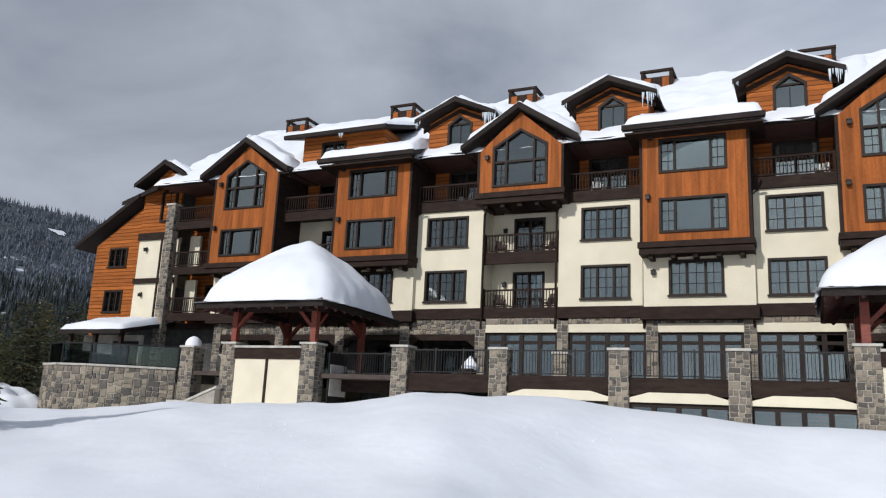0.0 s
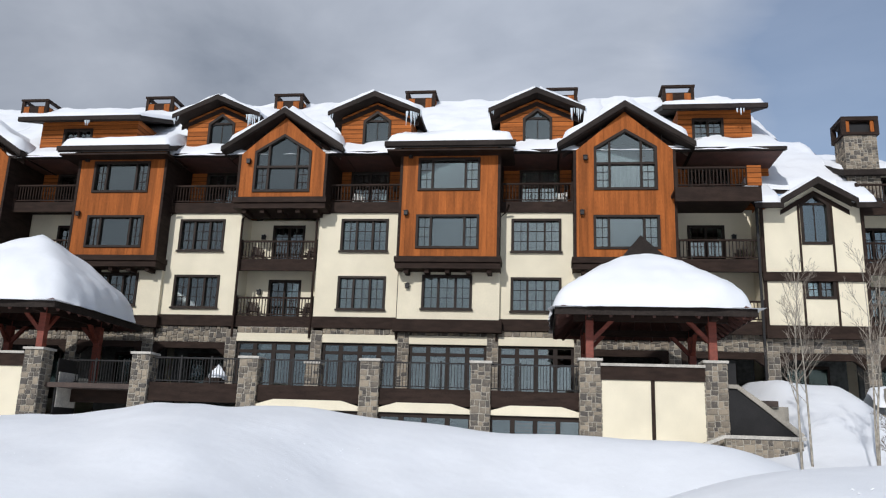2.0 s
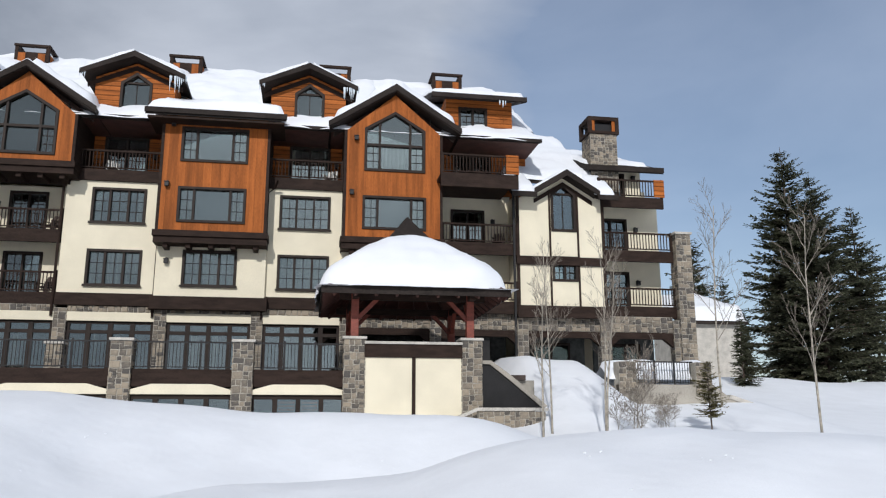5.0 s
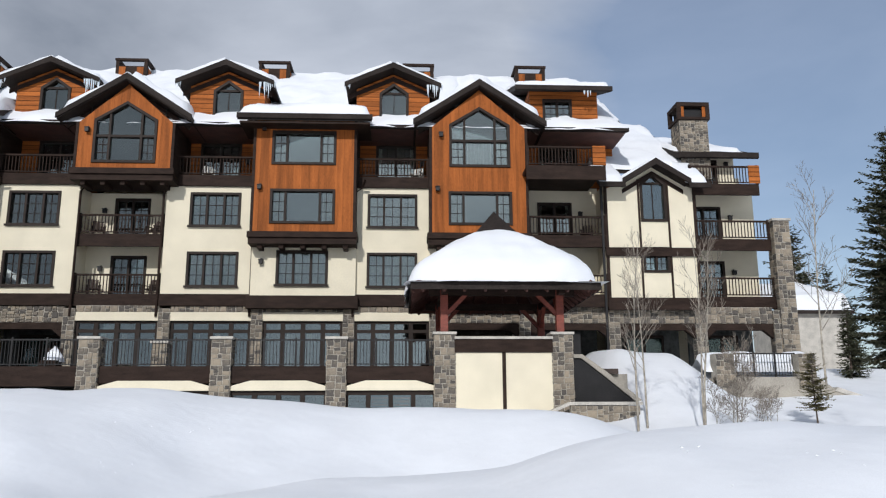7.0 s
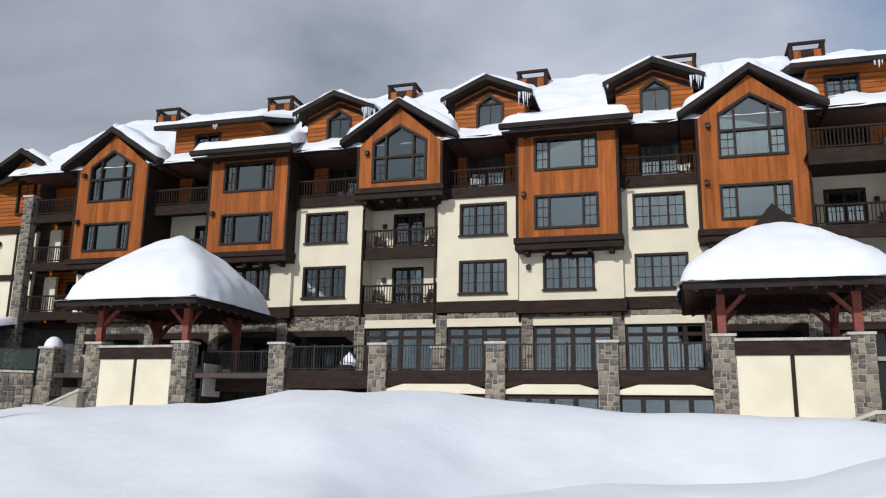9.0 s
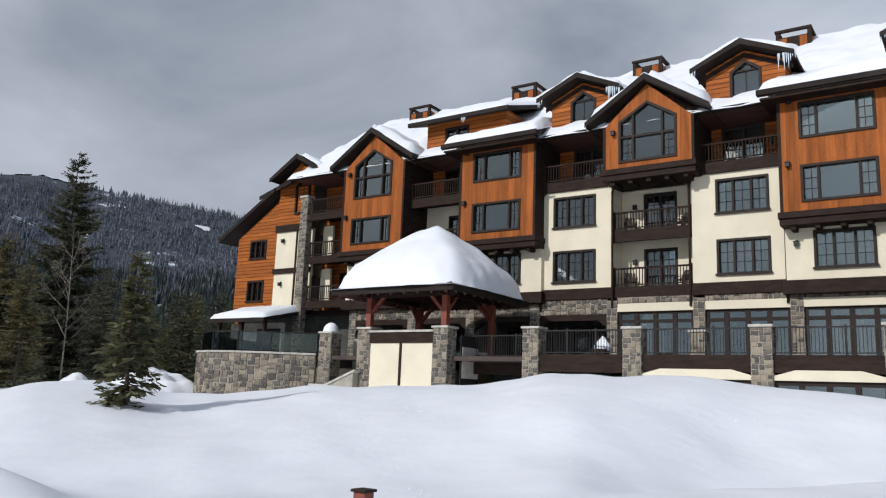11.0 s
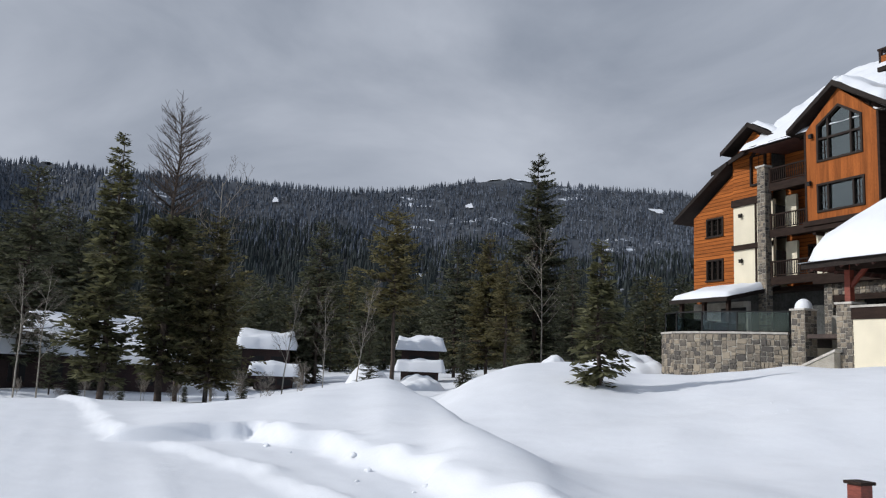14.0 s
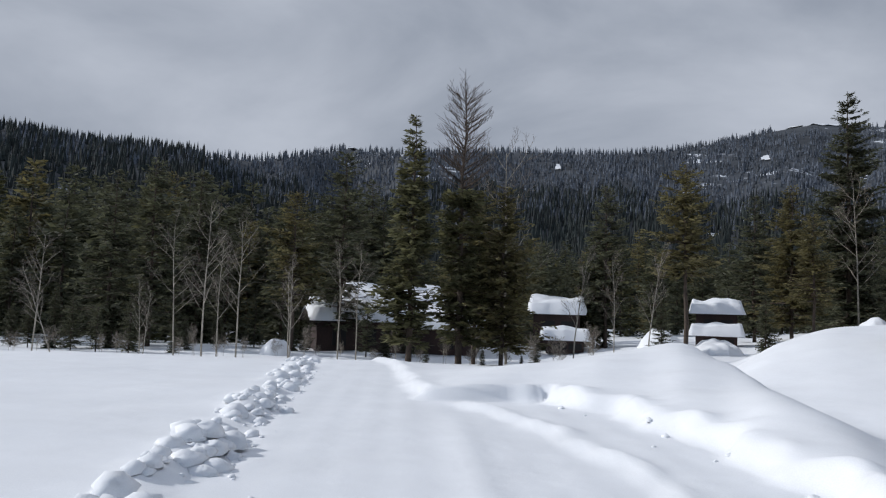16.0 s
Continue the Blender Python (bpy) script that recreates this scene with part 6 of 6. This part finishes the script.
# the named trees round the trail
standing("fir", "tall narrow olive fir with upturned limbs by the trail", FIR[1], -89.3, 37, 12, 14.3)
standing("larch", "tall conifer with a bare branching top by the trail", LARCH, -85.7, 38, 15.5, 16.2)
standing("fir", "broad olive-green fir on two dark trunks", OLIVE[0], -82.7, 38, 12, 9.4)
standing("fir", "olive-green fir standing behind the broad one", OLIVE[1], -84.6, 42, 12, 9.2)
standing("bare_tree", "leafless grey tree among the firs", BARE[1], -82.3, 41, 8, 11.8)
standing("fir", "very tall dark fir on the valley floor", TALL_FIR, -59.9, 85, 20, 15.05)
standing("fir", "yellow-green pine with a tall clear trunk", OLIVE[2], -70.0, 52, 12, 10.9)
standing("fir", "dark pine with a rounded crown", DARK[2], -75.4, 62, 12, 9.4)
standing("fir", "olive-green fir in a group", OLIVE[0], -63.3, 70, 12, 9.1)
standing("fir", "olive-green pine in a group", OLIVE[1], -62.0, 64, 12, 7.4)
standing("fir", "dark pine in a group", DARK[1], -65.6, 76, 12, 8.6)
standing("fir", "dark pine behind the lone spruce", DARK[2], -57.3, 66, 12, 7.6)
standing("small_spruce", "small open spruce standing alone on the snow", LONE_SPRUCE, -55.3, 22, 5, 8.9)
standing("small_spruce", "low dense dark spruce near the cabins", DARK[0], -64.9, 50, 12, 2.4)
standing("small_spruce", "low dense dark spruce near the cabins", DARK[1], -71.6, 50, 12, 1.6)
standing("fir", "broad dark fir beside the birches", DARK[1], -109.6, 52, 12, 9.0, "dark firs across the field")
standing("fir", "broad dark fir beside the birches", DARK[2], -107.1, 55, 12, 10.0, "dark firs across the field")
standing("fir", "broad dark fir beside the birches", DARK[0], -104.1, 60, 12, 9.5, "dark firs across the field")
standing("fir", "olive-green fir beside the trail's end", OLIVE[1], -97.6, 50, 12, 8.5)
standing("fir", "dark fir beside the trail's end", DARK[2], -94.2, 52, 12, 11.4)
standing("fir", "dark fir beside the trail's end", DARK[1], -92.2, 70, 12, 9.4)
for th, r, el, k in ((-105.4, 35, 5.8, 0), (-103.6, 34, 6.8, 1), (-102.6, 35, 5.2, 2), (-101.3, 34, 6.3, 0), (-94.3, 38, 5.1, 2), (-97.6, 40, 3.7, 3), (-93.0, 41, 5.0, 2), (-114.0, 34, 4.6, 0), (-107.5, 36, 1.8, 3)):
    standing("bare_tree", "leafless pale-barked aspen in the snow", BARE[k], th, r, 8, el, "bare aspens")
for th, r, el, k in ((-77.6, 38, 5.95, 0), (-74.8, 40, 5.0, 1), (-72.5, 40, 6.2, 0)):
    standing("bare_tree", "slim leafless young tree with upright twigs in the snow", SLIM[k], th, r, 8, el, "bare young trees")
standing("bare_tree", "leafless pale aspen under the tall fir", BARE[1], -59.4, 72, 8, 9.0)
lean = standing("bare_tree", "leaning leafless aspen at the field's edge", BARE[2], -112.9, 31, 8, 3.6)
lean.rotation_euler = (radians(14), radians(-22), 0.6)
# the wood behind
for i in range(210):
    th = -122 + 76 * (i + tree_rng.random()) / 210
    r = tree_rng.uniform(62, 150) if th < -76 else tree_rng.uniform(92, 175)
    el = tree_rng.uniform(5.6, 9.4) if th < -90 else tree_rng.uniform(3.6, 6.6)
    kind = tree_rng.choice(FAR_FIR + FAR_FIR[:3])
    standing("fir", "dark conifer in the wood on the valley floor", kind, th, r, 12, el, "conifers of the valley wood")
for i in range(26):
    th = -120 + 44 * (i + tree_rng.random()) / 26
    standing("shrub", "small leafless shrub poking out of the snow", SHRUB[i % 2], th, tree_rng.uniform(34, 46), 2.6, tree_rng.uniform(-2.6, -0.9), "bare shrubs")
for i in range(26):
    th = -121 + 32 * (i + tree_rng.random()) / 26
    standing("small_spruce", "young dark spruce under taller trees", DARK[i % 3], th, tree_rng.uniform(44, 56), 12, tree_rng.uniform(-0.8, 1.6), "young spruces")
for th, r, el in ((-84.0, 40, -2.0), (-81.2, 37, -2.4), (-80.2, 44, -0.8), (-88.0, 42, -1.9)):
    standing("small_spruce", "young dark spruce half buried in snow", DARK[0], th, r, 12, el, "young spruces")

# east side
standing("fir", "large dark fir beside the lodge", BIG_FIR, 33.5, 69, 20, 18.1)
standing("fir", "large dark fir beside the lodge", BIG_FIR, 35.1, 66, 20, 16.2)
standing("fir", "dark fir beside the lodge", TALL_FIR, 37.4, 70, 20, 13.8)
for x, y, s in ((40.5, 80, 1.0), (47, 72, 1.15), (51, 80, 1.3), (38.5, 66, 0.62), (33.6, 58, 0.5), (55, 70, 1.2), (33.4, 66, 1.15), (31.8, 62, 1.05), (35.8, 70, 0.95), (37.6, 68, 0.9)):
    plant("fir", "dark conifer behind the lodge's end", DARK[int(x) % 3], x, y, s, x, group="conifers behind the lodge's end")
for x, y, s, k in ((8.0, 27.0, 0.92, 0), (8.75, 28.4, 0.9, 1), (9.95, 26.2, 0.85, 2), (10.75, 28.2, 0.95, 0), (17.9, 33.0, 1.25, 1)):
    plant("bare_tree", "slim leafless aspen in front of the lodge", SLIM[k], x, y, s, x * 3, 0.1, "aspens by the lodge")
standing("bare_tree", "tall leafless aspen standing apart in the snow", SLIM[1], 34.4, 25, 8, 14.8)
for x, y, s, k in ((10.5, 25.4, 1.0, 1), (10.15, 25.0, 0.9, 0), (12.6, 27.2, 0.7, 0), (13.4, 28.6, 0.6, 0)):
    plant("shrub", "leafless shrub in the snow by the lodge", SHRUB[k], x, y, s, x, 0.1, "shrubs by the lodge", category="shrub")
plant("small_spruce", "thin brown-green young spruce by the wall", OLIVE[1], 14.5, 27.6, 0.24, 1.0)
plant("small_spruce", "slim young spruce by the lodge's end", DARK[0], 26.9, 46.6, 0.42, 1.0)

# ---- distant hills ----
def hill_z(th, r):
    el = np.interp(th, [-140, -125, -116.7, -112.8, -105.3, -100.7, -97.2, -94, -91, -82.5, -75, -71, -66.9, -64, -61.9, -57.7, -50, -44, -36],
                   [9.5, 11.0, 11.1, 10.8, 10.7, 10.4, 11.1, 11.8, 11.5, 11.9, 11.7, 11.9, 12.5, 13.0, 13.2, 12.7, 12.1, 11.0, 7.0])
    crest = np.interp(th, [-140, -105, -98, -94, -90, -75, -60, -36], [1100, 1150, 1500, 2000, 1500, 1600, 2000, 1900])
    g = np.clip((r - 150) / (crest - 150), 0, 1)
    g = 0.72 * g + 0.28 * g * g * (3 - 2 * g)
    bumps = 0.35 * np.sin(th * 0.55 + r * 0.004) * g * (1 - g) * 4 + 0.2 * np.sin(th * 1.3 - r * 0.007) * g * (1 - g) * 4
    z = r * np.tan(np.radians(np.clip(el * g ** 0.9 + bumps, 0, 14)))
    return np.where(r > crest, z - (r - crest) * 0.35, z) - 3.0


th_axis, r_axis = np.linspace(-140, -36, 150), np.concatenate([np.linspace(150, 2100, 90), np.linspace(2150, 2900, 8)])
tt, rr = np.meshgrid(th_axis, r_axis)
hz = hill_z(tt, rr)
hv = np.stack([rr * np.sin(np.radians(tt)), rr * np.cos(np.radians(tt)), hz], -1).reshape(-1, 3)
ids = np.arange(tt.size).reshape(tt.shape)
hf = np.stack([ids[:-1, :-1].ravel(), ids[1:, :-1].ravel(), ids[1:, 1:].ravel(), ids[:-1, 1:].ravel()], 1)
me = bpy.data.meshes.new("hillside")
me.from_pydata(hv.tolist(), [], hf.tolist())
# dark tone holds tree cover and its shade on snow; white patches are open snow
HILL = surface("tree_shaded_snow_floor", (0.045, 0.051, 0.06), 0.9, 0.5, 0.03, 0.006, 0.0, tint=(0.022, 0.026, 0.032))
ramp = [n for n in HILL.node_tree.nodes if n.type == "VALTORGB"][0]
ramp.color_ramp.elements.new(0.84).color = (0.05, 0.056, 0.066, 1)
ramp.color_ramp.elements[-1].position, ramp.color_ramp.elements[-1].color = 0.90, (0.72, 0.75, 0.8, 1)
me.materials.append(HILL)
me.polygons.foreach_set("use_smooth", [True] * len(me.polygons))
tagged(new("backdrop_hills", me), "long forested mountainside dusted with snow", "hills", kind="structure")


# open snowfields high on the slope: angle, distance, half width, half depth
CLEARINGS = ((-92.8, 1985, 1.6, 45), (-63.4, 1955, 1.1, 40), (-61.4, 1985, 1.0, 40), (-66.4, 1900, 0.5, 25), (-64.9, 1560, 0.3, 26), (-51.5, 1720, 0.5, 22), (-78.9, 1400, 0.22, 26), (-68.2, 960, 0.4, 14))
for c_th, c_r, w_th, w_r in CLEARINGS:
    patch = Shape()
    for j in range(9):
        for i in range(24):
            a, q = i / 24 * 2 * math.pi, j / 8 * (1 + 0.22 * math.sin(3 * i / 24 * 2 * math.pi + c_th) + 0.12 * math.sin(7 * i / 24 * 2 * math.pi))
            th, r = c_th + w_th * q * math.cos(a), c_r + w_r * q * math.sin(a)
            patch.v.append((r * math.sin(radians(th)), r * math.cos(radians(th)), float(hill_z(th, r)) + 2.5))
    for j in range(8):
        for i in range(24):
            patch.f.append((j * 24 + i, j * 24 + (i + 1) % 24, j * 24 + 24 + (i + 1) % 24, j * 24 + 24 + i))
    tagged(new("snowfield", patch.mesh("snowfield", SNOW, True)), "open white snowfield high on the forested mountainside", "snow", "snowfields on the mountain")


def far_wood(name, label, count, r_lo, r_hi, material, tall, seed, th_lo=-138, th_hi=-38):
    """Many small far conifers in one mesh: two stacked ragged cones each."""
    rng = np.random.default_rng(seed)
    th = rng.uniform(th_lo, th_hi, count)
    r = np.sqrt(rng.uniform(r_lo ** 2, r_hi ** 2, count))
    clump = np.sin(th * 2.1 + r * 0.013) * np.sin(th * 0.9 - r * 0.021) + rng.normal(0, 0.4, count)
    keep = clump > -0.75
    for c_th, c_r, w_th, w_r in CLEARINGS:
        keep &= (np.abs(th - c_th) > w_th * 0.95) | (np.abs(r - c_r + w_r) > w_r * 2.2)
    th, r = th[keep], r[keep]
    z = hill_z(th, r)
    h = tall * rng.uniform(0.55, 1.25, len(r))
    x, y = r * np.sin(np.radians(th)), r * np.cos(np.radians(th))
    sides = 5
    verts, faces = [], []
    ang = np.arange(sides) * 2 * np.pi / sides
    k = 0
    for i in range(len(r)):
        a = ang + i
        w = h[i] * 0.15
        for lo, hi, ww in ((0.03, 0.5, w), (0.3, 0.76, w * 0.75), (0.56, 1.0, w * 0.48)):
            for q in range(sides):
                j = 0.8 + 0.4 * ((i * 7 + q * 3) % 5) / 5
                verts.append((x[i] + math.cos(a[q]) * ww * j, y[i] + math.sin(a[q]) * ww * j, z[i] + h[i] * lo))
            verts.append((x[i], y[i], z[i] + h[i] * hi))
            for q in range(sides):
                faces.append((k + q, k + (q + 1) % sides, k + sides))
            k += sides + 1
    m = bpy.data.meshes.new(name)
    m.from_pydata(verts, [], faces)
    m.materials.append(material)
    return tagged(new(name, m), label, "forest", kind="stuff")


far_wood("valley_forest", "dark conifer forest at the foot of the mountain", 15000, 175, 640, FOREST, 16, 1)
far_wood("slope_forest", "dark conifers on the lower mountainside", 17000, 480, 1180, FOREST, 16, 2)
# upper trees: snow dust and far haze share one colour
far_wood("frosted_forest", "snow-dusted conifers high on the mountainside, distance haze in their colour", 31000, 980, 2000, FROSTED_HAZY, 14, 3)

# ---- cabins in the valley ----
def cabin(theta, r, w, d, zb, wall_h, roof_h, label, turn):
    x, y = polar(theta, r)
    c = thing("cabin", label, "cabin", (x, y, zb), "cabins in the valley")
    c.rotation_euler = (0, 0, radians(turn))
    part("wall", Shape().box(-w / 2, w / 2, -d / 2, d / 2, 0, wall_h), REDWALL, c, "dark red-brown timber wall")
    for k in range(2):
        part("window", Shape().box(-w * 0.3 + k * w * 0.4, -w * 0.3 + k * w * 0.4 + 0.9, -d / 2 - 0.05, -d / 2 - 0.004, wall_h * 0.35, wall_h * 0.8), IRON, c)
    sh = Shape()
    a, b = w / 2 + 0.5, d / 2 + 0.5
    sh.v = [(-a, -b, wall_h), (a, -b, wall_h), (a, 0, wall_h + roof_h), (-a, 0, wall_h + roof_h), (-a, b, wall_h), (a, b, wall_h)]
    sh.f = [(0, 1, 2, 3), (3, 2, 5, 4), (0, 3, 4), (1, 5, 2)]
    part("roof", sh, FLASHING, c)
    cosr, sinr = math.cos(radians(turn)), math.sin(radians(turn))

    def over(u, v):
        z = zb + wall_h + roof_h * (1 - abs(v) / b)
        return (x + u * cosr - v * sinr, y + u * sinr + v * cosr, z)

    tagged(snow_sheet("cabin_snow", over, -a, a, -b, b, 20, 20, 0.75, "", seed=int(r)), "deep snow on a cabin roof", "snow", "snow on the cabins")


cabin(-68.0, 66, 3.0, 4, 0.2, 2.0, 0.4, "small dark red cabin under deep snow", 68)
cabin(-68.0, 61, 2.8, 2, -0.3, 0.9, 0.2, "low dark shed under deep snow", 68)
cabin(-78.8, 62, 3.4, 5, -0.6, 2.4, 0.7, "dark cabin under deep snow among trees", 79)
cabin(-78.2, 57, 2.6, 2, -0.9, 0.9, 0.2, "low dark shed under deep snow", 79)
cabin(-90.6, 60, 7.0, 6, -1.4, 3.0, 1.4, "broad dark cabin under deep snow among trees", 94)
cabin(-93.6, 55, 5.0, 5, -1.5, 2.4, 0.9, "dark cabin under deep snow among trees", 104)
cabin(-87.4, 56, 6.0, 5, -1.4, 1.9, 1.0, "dark cabin under deep snow behind firs", 82)


def snowbank(theta, r, wide, tall, seed, label):
    """A ploughed pile of broken snow."""
    x, y = polar(theta, r)
    zb = float(height(x, y)) - 0.15
    n = 22
    sh = Shape()
    for j in range(n + 1):
        for i in range(n + 1):
            u, v = -1 + 2 * i / n, -1 + 2 * j / n
            p = Vector((u * wide, v * wide, seed))
            rise = max(0.0, 1 - (u * u + v * v)) ** 0.6
            lump = 0.8 + 0.3 * noise.noise(p * 0.9) + 0.13 * noise.noise(p * 2.1)
            sh.v.append((x + u * wide + 0.12 * noise.noise(p * 2.3), y + v * wide, zb + tall * rise * lump))
    for j in range(n):
        for i in range(n):
            q = j * (n + 1) + i
            sh.f.append((q, q + 1, q + n + 2, q + n + 1))
    tagged(new("snowbank", sh.mesh("snowbank", SNOW, True)), label, "snow", "ploughed snow")


snowbank(-68.0, 52, 1.7, 1.3, 1, "pile of broken ploughed snow before a cabin")
snowbank(-71.6, 56, 1.5, 1.6, 2, "pile of broken ploughed snow beside a spruce")
snowbank(-98.6, 46, 0.9, 1.3, 3, "tall pile of ploughed snow under the trees")
snowbank(-58.6, 60, 1.3, 1.5, 5, "rounded pile of snow behind the drift")
snowbank(-53.4, 50, 3.2, 2.4, 6, "broad bank of ploughed snow beside the terrace wall")
out = thing("snow_house", "pale building end under deep snow beside the lodge", "building", (29.6, 55, 3.0))
part("wall", Shape().box(-2, 2.2, 0, 6, 0, 5.9), CAPSTONE, out, "pale wall")
part("roof", Shape().slab([(-2.4, -0.4, 6.0), (2.6, -0.4, 6.0), (2.6, 6, 8.2), (-2.4, 6, 8.2)], 0.25), FLASHING, out)
tagged(snow_sheet("cabin_snow", lambda u, v: (u, v, 9.0 + (v - 54.6) * 0.34), 27.2, 32.2, 54.6, 61, 20, 20, 0.9, "", seed=90), "deep snow on a small roof", "snow", "snow on the cabins")

# ---- snow along the trail ----
lumps = Shape()
lump_rng = random.Random(3)


def snow_clod(x, y, s):
    z = float(height(x, y))
    k = len(lumps.v)
    pts = []
    for j in range(4):
        for i in range(7):
            t, a = -0.4 + j * 0.55, i / 7 * 2 * math.pi + j
            q = s * lump_rng.uniform(0.75, 1.15)
            pts.append((x + q * math.cos(t) * math.cos(a), y + q * math.cos(t) * math.sin(a), z + 0.62 * q * math.sin(t) + s * 0.1))
    lumps.v.extend(pts + [(x, y, z + s * 0.78)])
    for j in range(3):
        for i in range(7):
            lumps.f.append((k + j * 7 + i, k + j * 7 + (i + 1) % 7, k + j * 7 + 7 + (i + 1) % 7, k + j * 7 + 7 + i))
    for i in range(7):
        lumps.f.append((k + 21 + i, k + 21 + (i + 1) % 7, k + 28))


for i in range(330):
    x = -5.2 - 22 * lump_rng.random() ** 1.25
    if math.sin(x * 1.3 + 0.7 * math.sin(x * 0.6)) + 0.5 * math.sin(x * 3.9) < lump_rng.uniform(-1.6, 0.5):
        continue
    y = float(np.interp(x, [-30, -25, -14, -8, -4], [-3.1, -2.8, -2.2, -2.0, -1.85])) + lump_rng.gauss(0, 0.2)
    snow_clod(x, y, lump_rng.choice((0.04, 0.06, 0.08, 0.11, 0.15, 0.19)) * lump_rng.uniform(0.8, 1.15))
for i in range(40):
    x = -5.2 - 16 * lump_rng.random()
    snow_clod(x, float(np.interp(x, [-25, -14, -8, -4], [-2.4, -1.8, -1.5, -1.4])) + lump_rng.gauss(0, 0.12), lump_rng.uniform(0.012, 0.04))
for i in range(10):
    x = -6 - 8.4 * lump_rng.random()
    y = float(np.interp(x, [-14.7, -12.9, -11, -8.4, -7], [2.5, 3.0, 3.3, 3.55, 3.45]))
    snow_clod(x, y + lump_rng.gauss(0.05, 0.16), lump_rng.uniform(0.015, 0.07))
# crumbs of snow lying about on the drifts
for i in range(26):
    th, r = lump_rng.uniform(-44, 34), lump_rng.uniform(9.5, 20)
    for k in range(lump_rng.randint(1, 5)):
        x, y = polar(th + lump_rng.gauss(0, 0.9), r + lump_rng.gauss(0, 0.35))
        snow_clod(x, y, lump_rng.uniform(0.008, 0.024))
tagged(new("snow_clods", lumps.mesh("snow_clods", SNOW, True)), "broken clods of snow thrown up along the trail", "snow", kind="stuff")
px, py = polar(-39.2, 11.2)
post = thing("trail_post", "short reddish wooden post with a dark cap in the snow", "post", (px, py, float(height(px, py)) - 0.1))
pz = EYE_HEIGHT + 11.2 * math.tan(radians(-6.4)) - post.location.z
part("shaft", Shape().box(-0.1, 0.1, -0.1, 0.1, 0, pz - 0.04), REDWOOD, post, "", 0.01)
part("cap", Shape().box(-0.13, 0.13, -0.13, 0.13, pz - 0.04, pz), TRIM, post, "dark flat cap", 0.01)
